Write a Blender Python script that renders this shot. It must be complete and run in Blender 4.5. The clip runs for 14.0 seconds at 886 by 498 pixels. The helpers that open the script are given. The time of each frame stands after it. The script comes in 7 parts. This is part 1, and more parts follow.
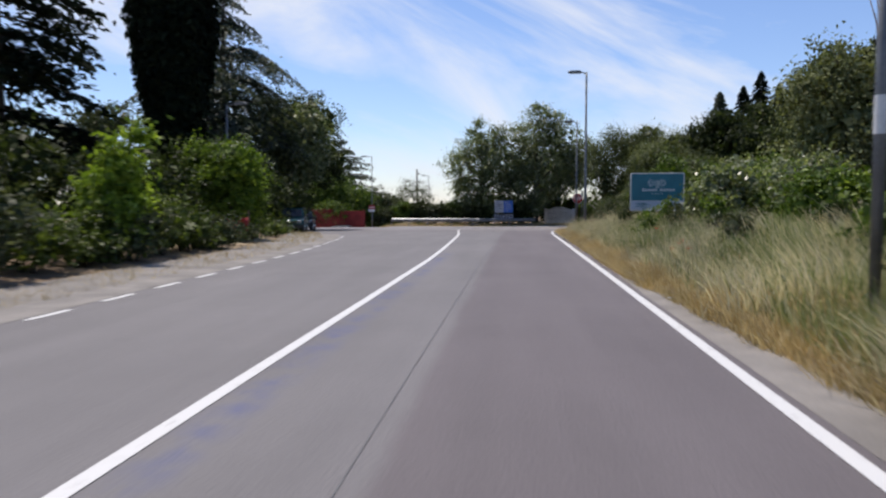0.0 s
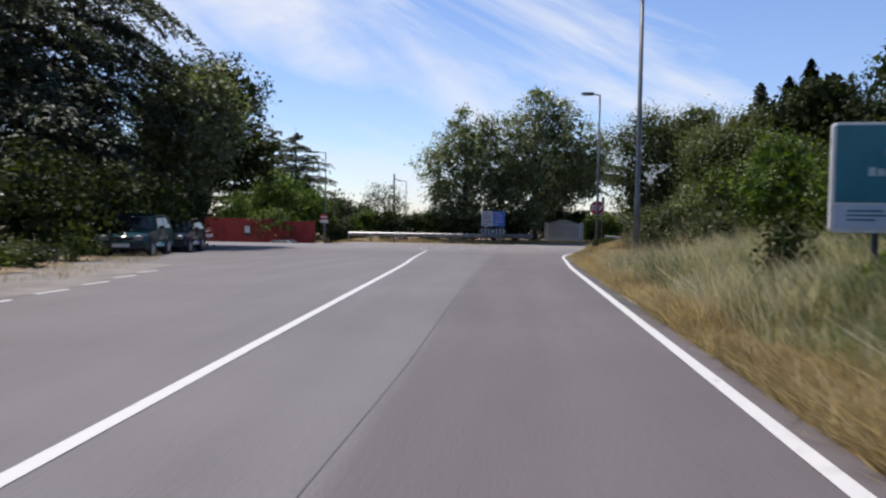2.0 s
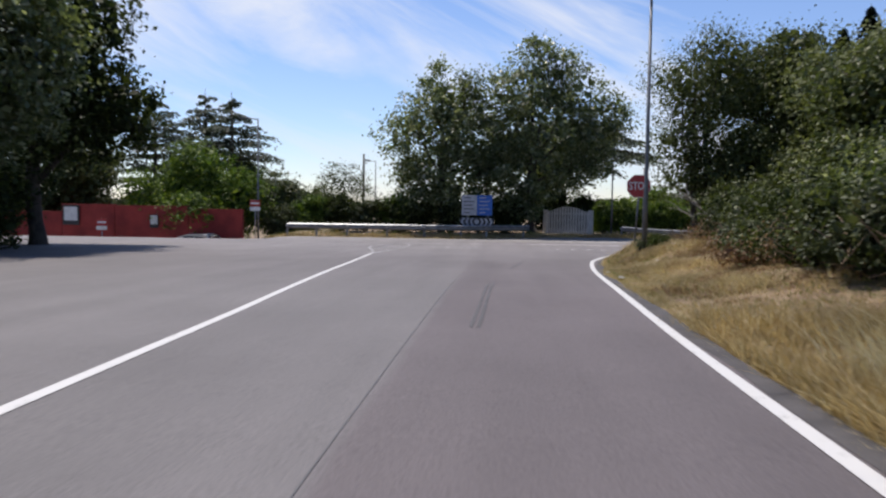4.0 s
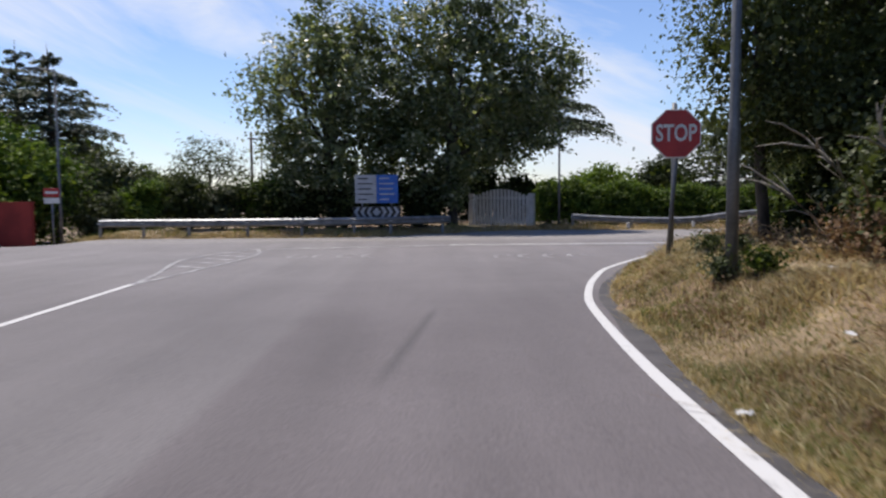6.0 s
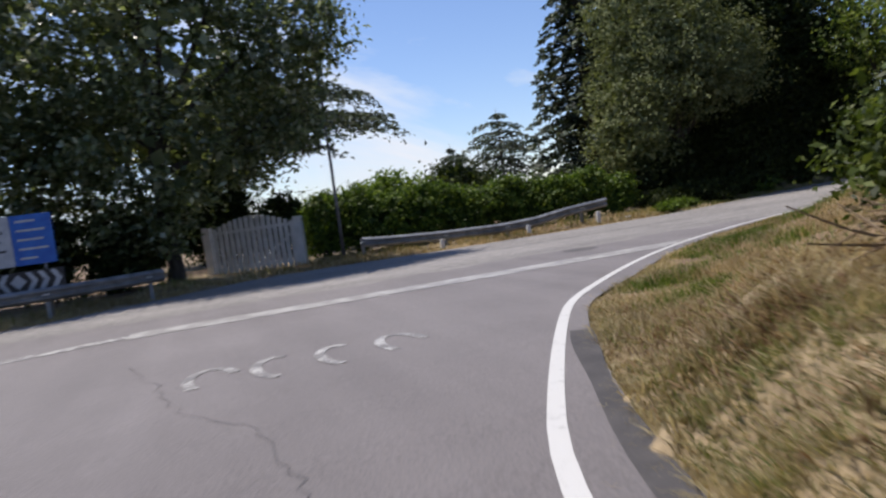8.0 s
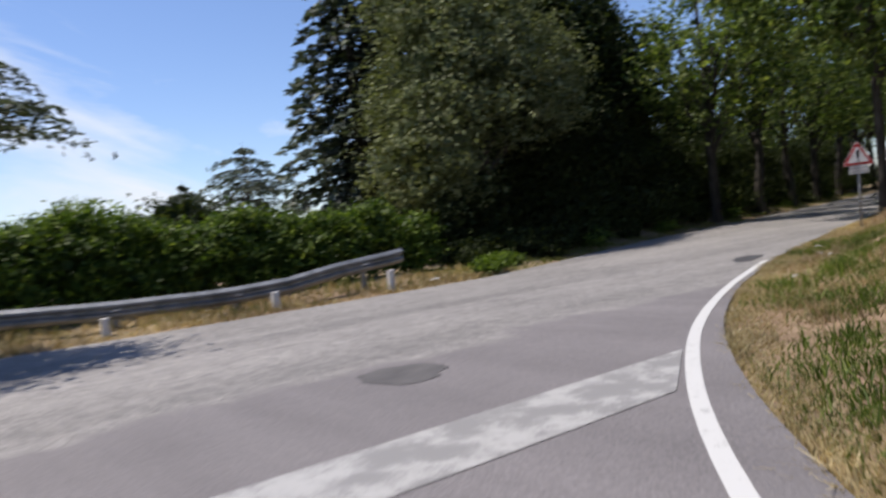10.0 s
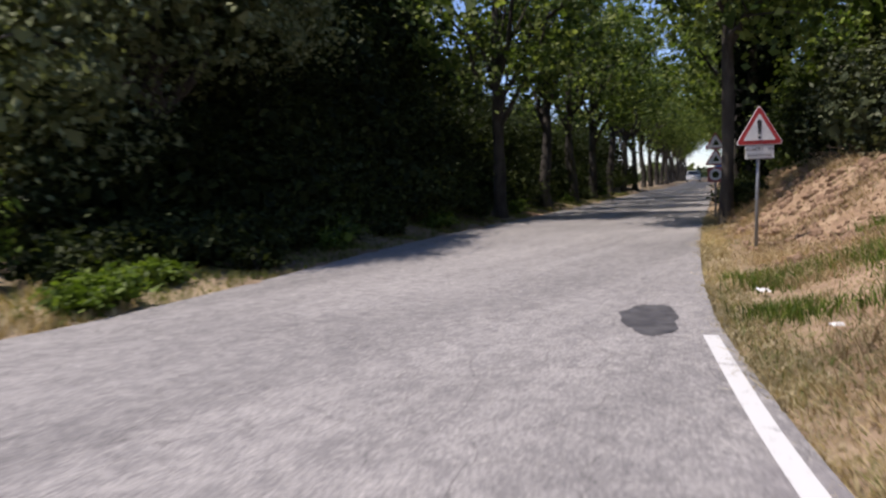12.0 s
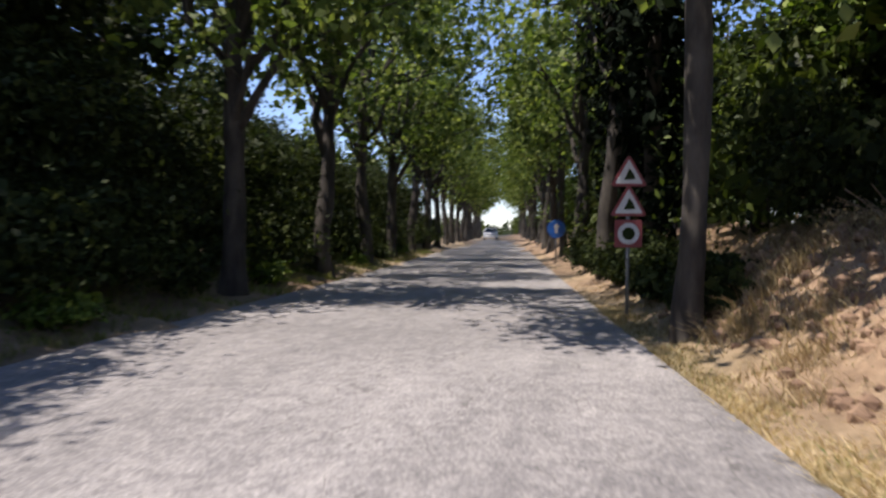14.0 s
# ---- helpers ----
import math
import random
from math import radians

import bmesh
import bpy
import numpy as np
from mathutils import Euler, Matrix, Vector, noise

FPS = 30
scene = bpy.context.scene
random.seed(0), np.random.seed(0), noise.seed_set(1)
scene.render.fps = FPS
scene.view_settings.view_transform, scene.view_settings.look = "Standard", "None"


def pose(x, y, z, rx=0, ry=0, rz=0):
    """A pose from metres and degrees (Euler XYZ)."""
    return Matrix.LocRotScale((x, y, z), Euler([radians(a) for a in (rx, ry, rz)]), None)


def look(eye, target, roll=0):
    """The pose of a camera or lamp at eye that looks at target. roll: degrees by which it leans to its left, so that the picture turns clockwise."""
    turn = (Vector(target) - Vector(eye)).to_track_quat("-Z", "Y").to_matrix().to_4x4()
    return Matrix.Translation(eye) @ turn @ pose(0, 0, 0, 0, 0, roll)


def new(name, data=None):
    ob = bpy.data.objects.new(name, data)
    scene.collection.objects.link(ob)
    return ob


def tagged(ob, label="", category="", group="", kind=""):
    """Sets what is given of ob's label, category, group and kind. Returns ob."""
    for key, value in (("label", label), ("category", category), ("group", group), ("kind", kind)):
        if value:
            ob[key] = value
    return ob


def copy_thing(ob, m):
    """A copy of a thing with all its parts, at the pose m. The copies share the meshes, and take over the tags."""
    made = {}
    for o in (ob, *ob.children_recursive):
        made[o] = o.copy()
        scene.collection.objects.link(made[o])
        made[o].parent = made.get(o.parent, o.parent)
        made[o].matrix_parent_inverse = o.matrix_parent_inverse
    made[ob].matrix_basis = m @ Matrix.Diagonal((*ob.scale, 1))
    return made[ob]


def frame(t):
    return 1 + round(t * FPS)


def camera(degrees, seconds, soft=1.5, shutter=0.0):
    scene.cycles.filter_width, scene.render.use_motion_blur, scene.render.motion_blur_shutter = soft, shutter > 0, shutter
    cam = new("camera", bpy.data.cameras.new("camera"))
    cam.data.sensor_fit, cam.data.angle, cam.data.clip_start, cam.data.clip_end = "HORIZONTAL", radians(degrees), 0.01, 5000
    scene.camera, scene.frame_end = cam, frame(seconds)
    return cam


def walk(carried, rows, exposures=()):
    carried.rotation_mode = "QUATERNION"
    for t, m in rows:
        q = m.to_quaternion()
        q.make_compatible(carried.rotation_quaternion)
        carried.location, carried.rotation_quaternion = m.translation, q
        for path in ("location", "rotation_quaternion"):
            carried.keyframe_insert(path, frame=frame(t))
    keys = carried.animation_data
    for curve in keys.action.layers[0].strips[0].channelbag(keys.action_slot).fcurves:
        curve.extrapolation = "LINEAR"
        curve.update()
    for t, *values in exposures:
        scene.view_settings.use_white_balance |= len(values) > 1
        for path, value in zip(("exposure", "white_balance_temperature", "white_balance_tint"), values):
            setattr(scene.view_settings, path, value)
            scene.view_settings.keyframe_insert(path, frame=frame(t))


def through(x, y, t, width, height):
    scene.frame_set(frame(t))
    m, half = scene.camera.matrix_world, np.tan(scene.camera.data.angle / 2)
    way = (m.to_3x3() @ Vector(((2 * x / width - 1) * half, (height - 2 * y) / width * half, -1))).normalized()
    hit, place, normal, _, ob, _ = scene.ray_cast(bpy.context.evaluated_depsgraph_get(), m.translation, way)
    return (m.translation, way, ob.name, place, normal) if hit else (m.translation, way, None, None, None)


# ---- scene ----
cam = camera(61.99, 14.0, soft=2.3, shutter=0.35)
PATH = [
    (0, (0.123, -0.869, 1.200), (-0.072, 1.118, 1.082), -0.05),
    (0.5, (0.224, 3.358, 1.238), (0.083, 5.351, 1.139), 1.78),
    (1, (0.182, 7.278, 1.174), (0.049, 9.270, 1.056), 1.39),
    (1.5, (0.228, 11.145, 1.147), (0.063, 13.133, 1.012), 1.27),
    (2, (0.253, 15.022, 1.117), (0.074, 17.012, 1.032), 0.85),
    (4.5, (0.240, 31.239, 0.982), (0.119, 33.230, 0.836), 0.67),
    (5, (0.299, 34.258, 0.954), (0.250, 36.246, 0.746), 0.99),
    (5.5, (0.588, 37.482, 0.944), (0.565, 39.474, 0.765), -0.05),
    (6, (0.818, 40.343, 0.863), (0.875, 42.337, 0.714), -0.43),
    (6.5, (1.157, 43.164, 0.841), (1.341, 45.147, 0.657), 1.06),
    (7, (1.478, 45.711, 0.768), (1.811, 47.676, 0.610), -0.50),
    (7.2, (1.737, 46.890, 0.745), (2.103, 48.850, 0.589), -3.49),
    (9.3, (5.424, 57.929, 0.448), (6.343, 59.705, 0.412), -5.17),
    (9.5, (5.928, 58.787, 0.468), (6.871, 60.542, 0.300), -3.43),
    (10, (7.248, 60.534, 0.431), (8.471, 62.115, 0.373), -5.87),
    (10.5, (8.730, 62.143, 0.372), (10.173, 63.528, 0.337), -3.28),
    (11, (10.414, 63.608, 0.317), (11.917, 64.925, 0.228), -1.93),
    (11.5, (12.344, 64.938, 0.488), (13.883, 66.204, 0.318), -3.55),
    (12, (14.277, 66.119, 0.394), (15.935, 67.227, 0.237), -2.09),
    (12.5, (16.663, 67.222, 0.380), (18.378, 68.237, 0.209), -1.29),
    (13, (19.348, 68.261, 0.420), (21.111, 69.200, 0.332), -0.79),
    (13.5, (21.635, 69.070, 0.486), (23.446, 69.913, 0.391), -2.09),
    (14, (23.522, 70.160, 0.475), (25.428, 70.765, 0.447), 0.35),
]
walk(cam, [(t, look(e, g, r)) for t, e, g, r in PATH],
     [(0.0, 0.07, 6500, 13), (6.5, 0.08, 6500, 13.5), (9.5, 0.12, 6500, 12), (11.0, 0.27, 6500, 15), (12.5, 0.40, 6500, 18), (14.0, 0.67, 6500, 17)])

# ---- light ----
SUN_AZ, SUN_EL = radians(-37), radians(65)      # towards the sun: measured from +y, clockwise
to_sun = Vector((math.sin(SUN_AZ) * math.cos(SUN_EL), math.cos(SUN_AZ) * math.cos(SUN_EL), math.sin(SUN_EL)))
sun_data = bpy.data.lights.new("sun", "SUN")
sun_data.energy, sun_data.angle, sun_data.color = 5.0, radians(0.53), (1.0, 0.93, 0.83)
sun = new("sun", sun_data)
sun.rotation_mode = "QUATERNION"
sun.rotation_quaternion = to_sun.to_track_quat("Z", "Y")


CLOUD_N = (0.40, -0.10, 0.91)


def make_world():
    w = bpy.data.worlds.new("sky")
    scene.world = w
    w.use_nodes = True
    n, l = w.node_tree.nodes, w.node_tree.links
    n.clear()
    out = n.new("ShaderNodeOutputWorld")
    bg = n.new("ShaderNodeBackground")
    sky = n.new("ShaderNodeTexSky")
    sky.sky_type, sky.sun_disc = "NISHITA", False
    sky.sun_elevation, sky.sun_rotation = SUN_EL, SUN_AZ
    sky.air_density, sky.dust_density, sky.ozone_density = 1.0, 0.15, 2.6
    bg.inputs["Strength"].default_value = 0.13
    # a broad veil of cirrus, streaked along its own length
    tc = n.new("ShaderNodeTexCoord")

    def along(axis, scale):
        d = n.new("ShaderNodeVectorMath")
        d.operation = "DOT_PRODUCT"
        d.inputs[1].default_value = [v * scale for v in axis]
        l.new(tc.outputs["Generated"], d.inputs[0])
        return d.outputs["Value"]

    axis = Vector((CLOUD_N)).normalized()
    run = axis.cross(Vector((0, 1, 0))).normalized()
    rest = axis.cross(run)
    co = n.new("ShaderNodeCombineXYZ")
    l.new(along(run, 1.9), co.inputs[0])
    l.new(along(axis, 6.0), co.inputs[1])
    l.new(along(rest, 1.9), co.inputs[2])
    nz = n.new("ShaderNodeTexNoise")
    nz.inputs["Scale"].default_value, nz.inputs["Detail"].default_value = 1.25, 10.0
    nz.inputs["Roughness"].default_value, nz.inputs["Distortion"].default_value = 0.6, 0.7
    l.new(co.outputs[0], nz.inputs["Vector"])
    # thickest along one line across the sky, thinning out to both sides
    dist = n.new("ShaderNodeMath")
    dist.operation = "ABSOLUTE"
    l.new(along(axis, 1.0), dist.inputs[0])
    bias = n.new("ShaderNodeMapRange")
    bias.inputs["From Min"].default_value, bias.inputs["From Max"].default_value = 0.0, 0.30
    bias.inputs["To Min"].default_value, bias.inputs["To Max"].default_value = 0.15, -0.13
    l.new(dist.outputs[0], bias.inputs["Value"])
    both = n.new("ShaderNodeMath")
    l.new(nz.outputs["Fac"], both.inputs[0])
    l.new(bias.outputs[0], both.inputs[1])
    rp = n.new("ShaderNodeValToRGB")
    rp.color_ramp.elements[0].position, rp.color_ramp.elements[1].position = 0.485, 0.73
    rp.color_ramp.elements[1].color = (0.95, 0.95, 0.95, 1)
    mix = n.new("ShaderNodeMix")
    mix.data_type = "RGBA"
    mix.inputs[7].default_value = (6.0, 6.35, 6.9, 1)
    l.new(both.outputs[0], rp.inputs["Fac"])
    l.new(rp.outputs["Color"], mix.inputs[0])
    tint = n.new("ShaderNodeMix")
    tint.data_type, tint.blend_type = "RGBA", "MULTIPLY"
    tint.inputs[0].default_value, tint.inputs[7].default_value = 1.0, (0.87, 0.90, 1.04, 1)
    l.new(sky.outputs["Color"], tint.inputs[6])
    l.new(tint.outputs[2], mix.inputs[6])
    l.new(mix.outputs[2], bg.inputs["Color"])
    l.new(bg.outputs["Background"], out.inputs["Surface"])


make_world()


# ---- materials ----
def nodes_of(name):
    m = bpy.data.materials.new(name)
    m.use_nodes = True
    n, l = m.node_tree.nodes, m.node_tree.links
    return m, n, l, n["Principled BSDF"]


def ramp(n, stops):
    r = n.new("ShaderNodeValToRGB")
    e = r.color_ramp.elements
    while len(e) < len(stops):
        e.new(0.5)
    for k, (p, c) in zip(e, stops):
        k.position, k.color = p, (*c, 1)
    return r


def noise_node(n, l, scale, detail=4.0, rough=0.55, vec=None):
    t = n.new("ShaderNodeTexNoise")
    t.inputs["Scale"].default_value, t.inputs["Detail"].default_value, t.inputs["Roughness"].default_value = scale, detail, rough
    if vec is None:
        vec = n.new("ShaderNodeTexCoord").outputs["Object"]
    l.new(vec, t.inputs["Vector"])
    return t


def mixed(n, l, fac, a, b, mode="MIX"):
    m = n.new("ShaderNodeMix")
    m.data_type, m.blend_type = "RGBA", mode
    for sock, v in ((m.inputs[0], fac), (m.inputs[6], a), (m.inputs[7], b)):
        if isinstance(v, (int, float)):
            sock.default_value = v
        elif isinstance(v, tuple):
            sock.default_value = (*v, 1)
        else:
            l.new(v, sock)
    return m.outputs[2]


def bumped(n, l, p, height, strength=0.3, dist=0.01):
    b = n.new("ShaderNodeBump")
    b.inputs["Strength"].default_value, b.inputs["Distance"].default_value = strength, dist
    l.new(height, b.inputs["Height"])
    l.new(b.outputs["Normal"], p.inputs["Normal"])


def surface(name, a, b, scale=6.0, rough=0.7, metal=0.0, fine=60.0, bump=0.2, dist=0.004, low=0.35, high=0.65):
    """Two tones in large blotches, a fine grain over them, and a fine relief."""
    m, n, l, p = nodes_of(name)
    big, small = noise_node(n, l, scale, 5.0), noise_node(n, l, fine, 3.0)
    r = ramp(n, ((low, a), (high, b)))
    l.new(big.outputs["Fac"], r.inputs["Fac"])
    g = ramp(n, ((0.3, (0.78, 0.78, 0.78)), (0.7, (1.0, 1.0, 1.0))))
    l.new(small.outputs["Fac"], g.inputs["Fac"])
    l.new(mixed(n, l, 1.0, r.outputs["Color"], g.outputs["Color"], "MULTIPLY"), p.inputs["Base Color"])
    p.inputs["Roughness"].default_value, p.inputs["Metallic"].default_value = rough, metal
    if bump:
        bumped(n, l, p, small.outputs["Fac"], bump, dist)
    return m


def leaf_material(name, stops, through=0.35, rough=0.55, gloss=0.22, tint=(1.2, 1.28, 0.6)):
    """Leaves: one tone a leaf, and light that comes through."""
    m, n, l, p = nodes_of(name)
    g = n.new("ShaderNodeNewGeometry")
    r = ramp(n, stops)
    l.new(g.outputs["Random Per Island"], r.inputs["Fac"])
    big = noise_node(n, l, 0.45, 3.0)
    v = ramp(n, ((0.3, (0.6, 0.62, 0.6)), (0.7, (1.15, 1.12, 1.0))))
    l.new(big.outputs["Fac"], v.inputs["Fac"])
    c = mixed(n, l, 1.0, r.outputs["Color"], v.outputs["Color"], "MULTIPLY")
    l.new(c, p.inputs["Base Color"])
    p.inputs["Roughness"].default_value = rough
    p.inputs["Specular IOR Level"].default_value = gloss
    t = n.new("ShaderNodeBsdfTranslucent")
    tc = mixed(n, l, 1.0, c, tint, "MULTIPLY")
    l.new(tc, t.inputs["Color"])
    mx = n.new("ShaderNodeMixShader")
    mx.inputs["Fac"].default_value = through
    l.new(p.outputs["BSDF"], mx.inputs[1])
    l.new(t.outputs["BSDF"], mx.inputs[2])
    l.new(mx.outputs["Shader"], n["Material Output"].inputs["Surface"])
    return m


def asphalt_material():
    m, n, l, p = nodes_of("asphalt")
    tc = n.new("ShaderNodeTexCoord")
    vec = tc.outputs["Object"]
    sep = n.new("ShaderNodeSeparateXYZ")
    l.new(vec, sep.inputs[0])
    stretch = n.new("ShaderNodeMapping")
    stretch.inputs["Scale"].default_value = (1.6, 0.12, 1.0)
    l.new(vec, stretch.inputs["Vector"])
    tracks = noise_node(n, l, 1.0, 4.0, 0.5, stretch.outputs["Vector"])
    big = noise_node(n, l, 0.35, 6.0, 0.6, vec)
    grain = noise_node(n, l, 55.0, 2.0, 0.7, vec)
    coarse = n.new("ShaderNodeTexVoronoi")
    coarse.inputs["Scale"].default_value = 34.0
    l.new(vec, coarse.inputs["Vector"])
    edge = noise_node(n, l, 0.9, 5.0, 0.6, vec)

    def mth(op, a, b, clamp=False):
        q = n.new("ShaderNodeMath")
        q.operation, q.use_clamp = op, clamp
        for s, v in zip(q.inputs, (a, b)):
            if isinstance(v, (int, float)):
                s.default_value = v
            else:
                l.new(v, s)
        return q.outputs[0]

    # old, worn course of the cross road beyond the junction; new course before it
    y_edge = mth("ADD", mth("MULTIPLY", sep.outputs["X"], 0.015), 66.05)
    d = mth("SUBTRACT", sep.outputs["Y"], y_edge)
    d = mth("ADD", d, mth("MULTIPLY", mth("SUBTRACT", edge.outputs["Fac"], 0.5), 1.8))
    old = mth("MULTIPLY", d, 3.5, True)
    # the lane right of the lengthwise joint was laid later and is a little darker and redder
    lane = mth("MULTIPLY", mth("ADD", sep.outputs["X"], mth("ADD", mth("MULTIPLY", mth("SUBTRACT", edge.outputs["Fac"], 0.5), 0.15), 0.55)), 9.0, True)
    new_l = ramp(n, ((0.3, (0.112, 0.107, 0.109)), (0.7, (0.167, 0.159, 0.161))))
    new_r = ramp(n, ((0.3, (0.088, 0.077, 0.081)), (0.7, (0.133, 0.117, 0.123))))
    worn = ramp(n, ((0.37, (0.205, 0.197, 0.192)), (0.63, (0.325, 0.311, 0.300))))
    # wheel tracks of the avenue run along it
    turn = n.new("ShaderNodeMapping")
    turn.inputs["Rotation"].default_value, turn.inputs["Scale"].default_value = (0, 0, radians(-13)), (0.06, 1.1, 1.0)
    l.new(vec, turn.inputs["Vector"])
    ruts = noise_node(n, l, 1.0, 5.0, 0.55, turn.outputs["Vector"])
    both = mth("ADD", mth("MULTIPLY", tracks.outputs["Fac"], 0.5), mth("MULTIPLY", big.outputs["Fac"], 0.5))
    for r in (new_l, new_r):
        l.new(both, r.inputs["Fac"])
    l.new(mth("ADD", mth("MULTIPLY", ruts.outputs["Fac"], 0.55), mth("MULTIPLY", big.outputs["Fac"], 0.45)), worn.inputs["Fac"])
    c = mixed(n, l, lane, new_l.outputs["Color"], new_r.outputs["Color"])
    # the two lanes wear alike towards the junction
    alike = n.new("ShaderNodeMapRange")
    alike.inputs["From Min"].default_value, alike.inputs["From Max"].default_value = 41.0, 53.0
    l.new(mth("ADD", sep.outputs["Y"], mth("MULTIPLY", big.outputs["Fac"], 5.0)), alike.inputs["Value"])
    evened = ramp(n, ((0.3, (0.101, 0.093, 0.096)), (0.7, (0.151, 0.139, 0.143))))
    l.new(both, evened.inputs["Fac"])
    c = mixed(n, l, mth("MULTIPLY", alike.outputs[0], 0.85), c, evened.outputs["Color"])
    # a bluish paint stain beside the centre line, and a broad tyre smear
    def stain(x0, slope, y0, half, lo, hi):
        mid = mth("ADD", mth("MULTIPLY", mth("SUBTRACT", sep.outputs["Y"], y0), slope), x0)
        side = mth("DIVIDE", mth("ABSOLUTE", mth("SUBTRACT", sep.outputs["X"], mid), 0.0), half)
        body = mth("SUBTRACT", 1.0, side, True)
        ends = mth("MULTIPLY", mth("MULTIPLY", mth("SUBTRACT", sep.outputs["Y"], lo), 1.2, True), mth("MULTIPLY", mth("SUBTRACT", hi, sep.outputs["Y"]), 1.2, True))
        return mth("MULTIPLY", body, ends)

    speck = noise_node(n, l, 2.2, 6.0, 0.7, vec)
    worn_off = mth("MULTIPLY", mth("SUBTRACT", speck.outputs["Fac"], 0.42), 4.5, True)
    c = mixed(n, l, mth("MULTIPLY", stain(-1.52, -0.004, 5.0, 0.22, -4.0, 18.0), worn_off), c, (0.085, 0.095, 0.175))
    c = mixed(n, l, mth("MULTIPLY", stain(0.5, 0.12, 45.2, 0.09, 45.0, 49.4), 0.55), c, (0.05, 0.048, 0.05))
    # polished and dusty towards the junction
    near = n.new("ShaderNodeMapRange")
    near.inputs["From Min"].default_value, near.inputs["From Max"].default_value = 50.0, 61.0
    l.new(mth("ADD", sep.outputs["Y"], mth("MULTIPLY", big.outputs["Fac"], 4.0)), near.inputs["Value"])
    c = mixed(n, l, near.outputs[0], c, mixed(n, l, 1.0, c, (1.40, 1.43, 1.42), "MULTIPLY"))
    c = mixed(n, l, old, c, worn.outputs["Color"])
    gr = ramp(n, ((0.3, (0.68, 0.68, 0.68)), (0.7, (1.22, 1.21, 1.2))))
    l.new(grain.outputs["Fac"], gr.inputs["Fac"])
    c = mixed(n, l, 1.0, c, gr.outputs["Color"], "MULTIPLY")
    st = ramp(n, ((0.0, (1.2, 1.19, 1.17)), (0.35, (1.0, 1.0, 1.0)), (0.7, (0.72, 0.72, 0.73))))
    l.new(coarse.outputs["Distance"], st.inputs["Fac"])
    c2 = mixed(n, l, 1.0, c, st.outputs["Color"], "MULTIPLY")
    c = mixed(n, l, old, c, c2)
    # weathered mottling: binder gone in places, pale stones in others
    mot = ramp(n, ((0.36, (0.76, 0.76, 0.77)), (0.5, (1.0, 1.0, 1.0)), (0.64, (1.2, 1.195, 1.18))))
    l.new(noise_node(n, l, 7.0, 6.0, 0.72, vec).outputs["Fac"], mot.inputs["Fac"])
    c = mixed(n, l, old, c, mixed(n, l, 1.0, c, mot.outputs["Color"], "MULTIPLY"))
    # fine cracks in the old course
    vc = n.new("ShaderNodeTexVoronoi")
    vc.feature = "DISTANCE_TO_EDGE"
    vc.inputs["Scale"].default_value = 2.6
    warp = mixed(n, l, 0.16, vec, noise_node(n, l, 2.2, 4.0, 0.6, vec).outputs["Color"])
    l.new(warp, vc.inputs["Vector"])
    crack = mth("LESS_THAN", vc.outputs["Distance"], 0.010)
    crack = mth("MULTIPLY", crack, mth("MULTIPLY", old, mth("GREATER_THAN", edge.outputs["Fac"], 0.47)))
    c = mixed(n, l, mth("MULTIPLY", crack, 0.5), c, (0.07, 0.066, 0.062))
    l.new(c, p.inputs["Base Color"])
    p.inputs["Roughness"].default_value = 0.78
    p.inputs["Specular IOR Level"].default_value = 0.35
    bumped(n, l, p, mth("ADD", grain.outputs["Fac"], mth("MULTIPLY", old, coarse.outputs["Distance"])), 0.5, 0.006)
    return m


def paint_material(name, colour, under, cover=0.5, scale=9.0):
    """Road paint, worn through to the asphalt in places."""
    m, n, l, p = nodes_of(name)
    a, b = noise_node(n, l, scale, 6.0, 0.7), noise_node(n, l, 70.0, 2.0)
    s = n.new("ShaderNodeMath")
    s.operation = "MULTIPLY_ADD"
    l.new(b.outputs["Fac"], s.inputs[0])
    s.inputs[1].default_value = 0.35
    l.new(a.outputs["Fac"], s.inputs[2])
    r = ramp(n, ((cover, under), (cover + 0.12, colour)))
    l.new(s.outputs[0], r.inputs["Fac"])
    l.new(r.outputs["Color"], p.inputs["Base Color"])
    p.inputs["Roughness"].default_value = 0.6
    bumped(n, l, p, b.outputs["Fac"], 0.3, 0.003)
    return m


def bark_material(name, a, b, scale=5.0):
    m, n, l, p = nodes_of(name)
    tc = n.new("ShaderNodeTexCoord")
    mp = n.new("ShaderNodeMapping")
    mp.inputs["Scale"].default_value = (1.0, 1.0, 0.35)
    l.new(tc.outputs["Object"], mp.inputs["Vector"])
    t = noise_node(n, l, scale, 6.0, 0.65, mp.outputs["Vector"])
    r = ramp(n, ((0.38, a), (0.62, b)))
    l.new(t.outputs["Fac"], r.inputs["Fac"])
    l.new(r.outputs["Color"], p.inputs["Base Color"])
    p.inputs["Roughness"].default_value = 0.9
    bumped(n, l, p, t.outputs["Fac"], 0.7, 0.03)
    return m


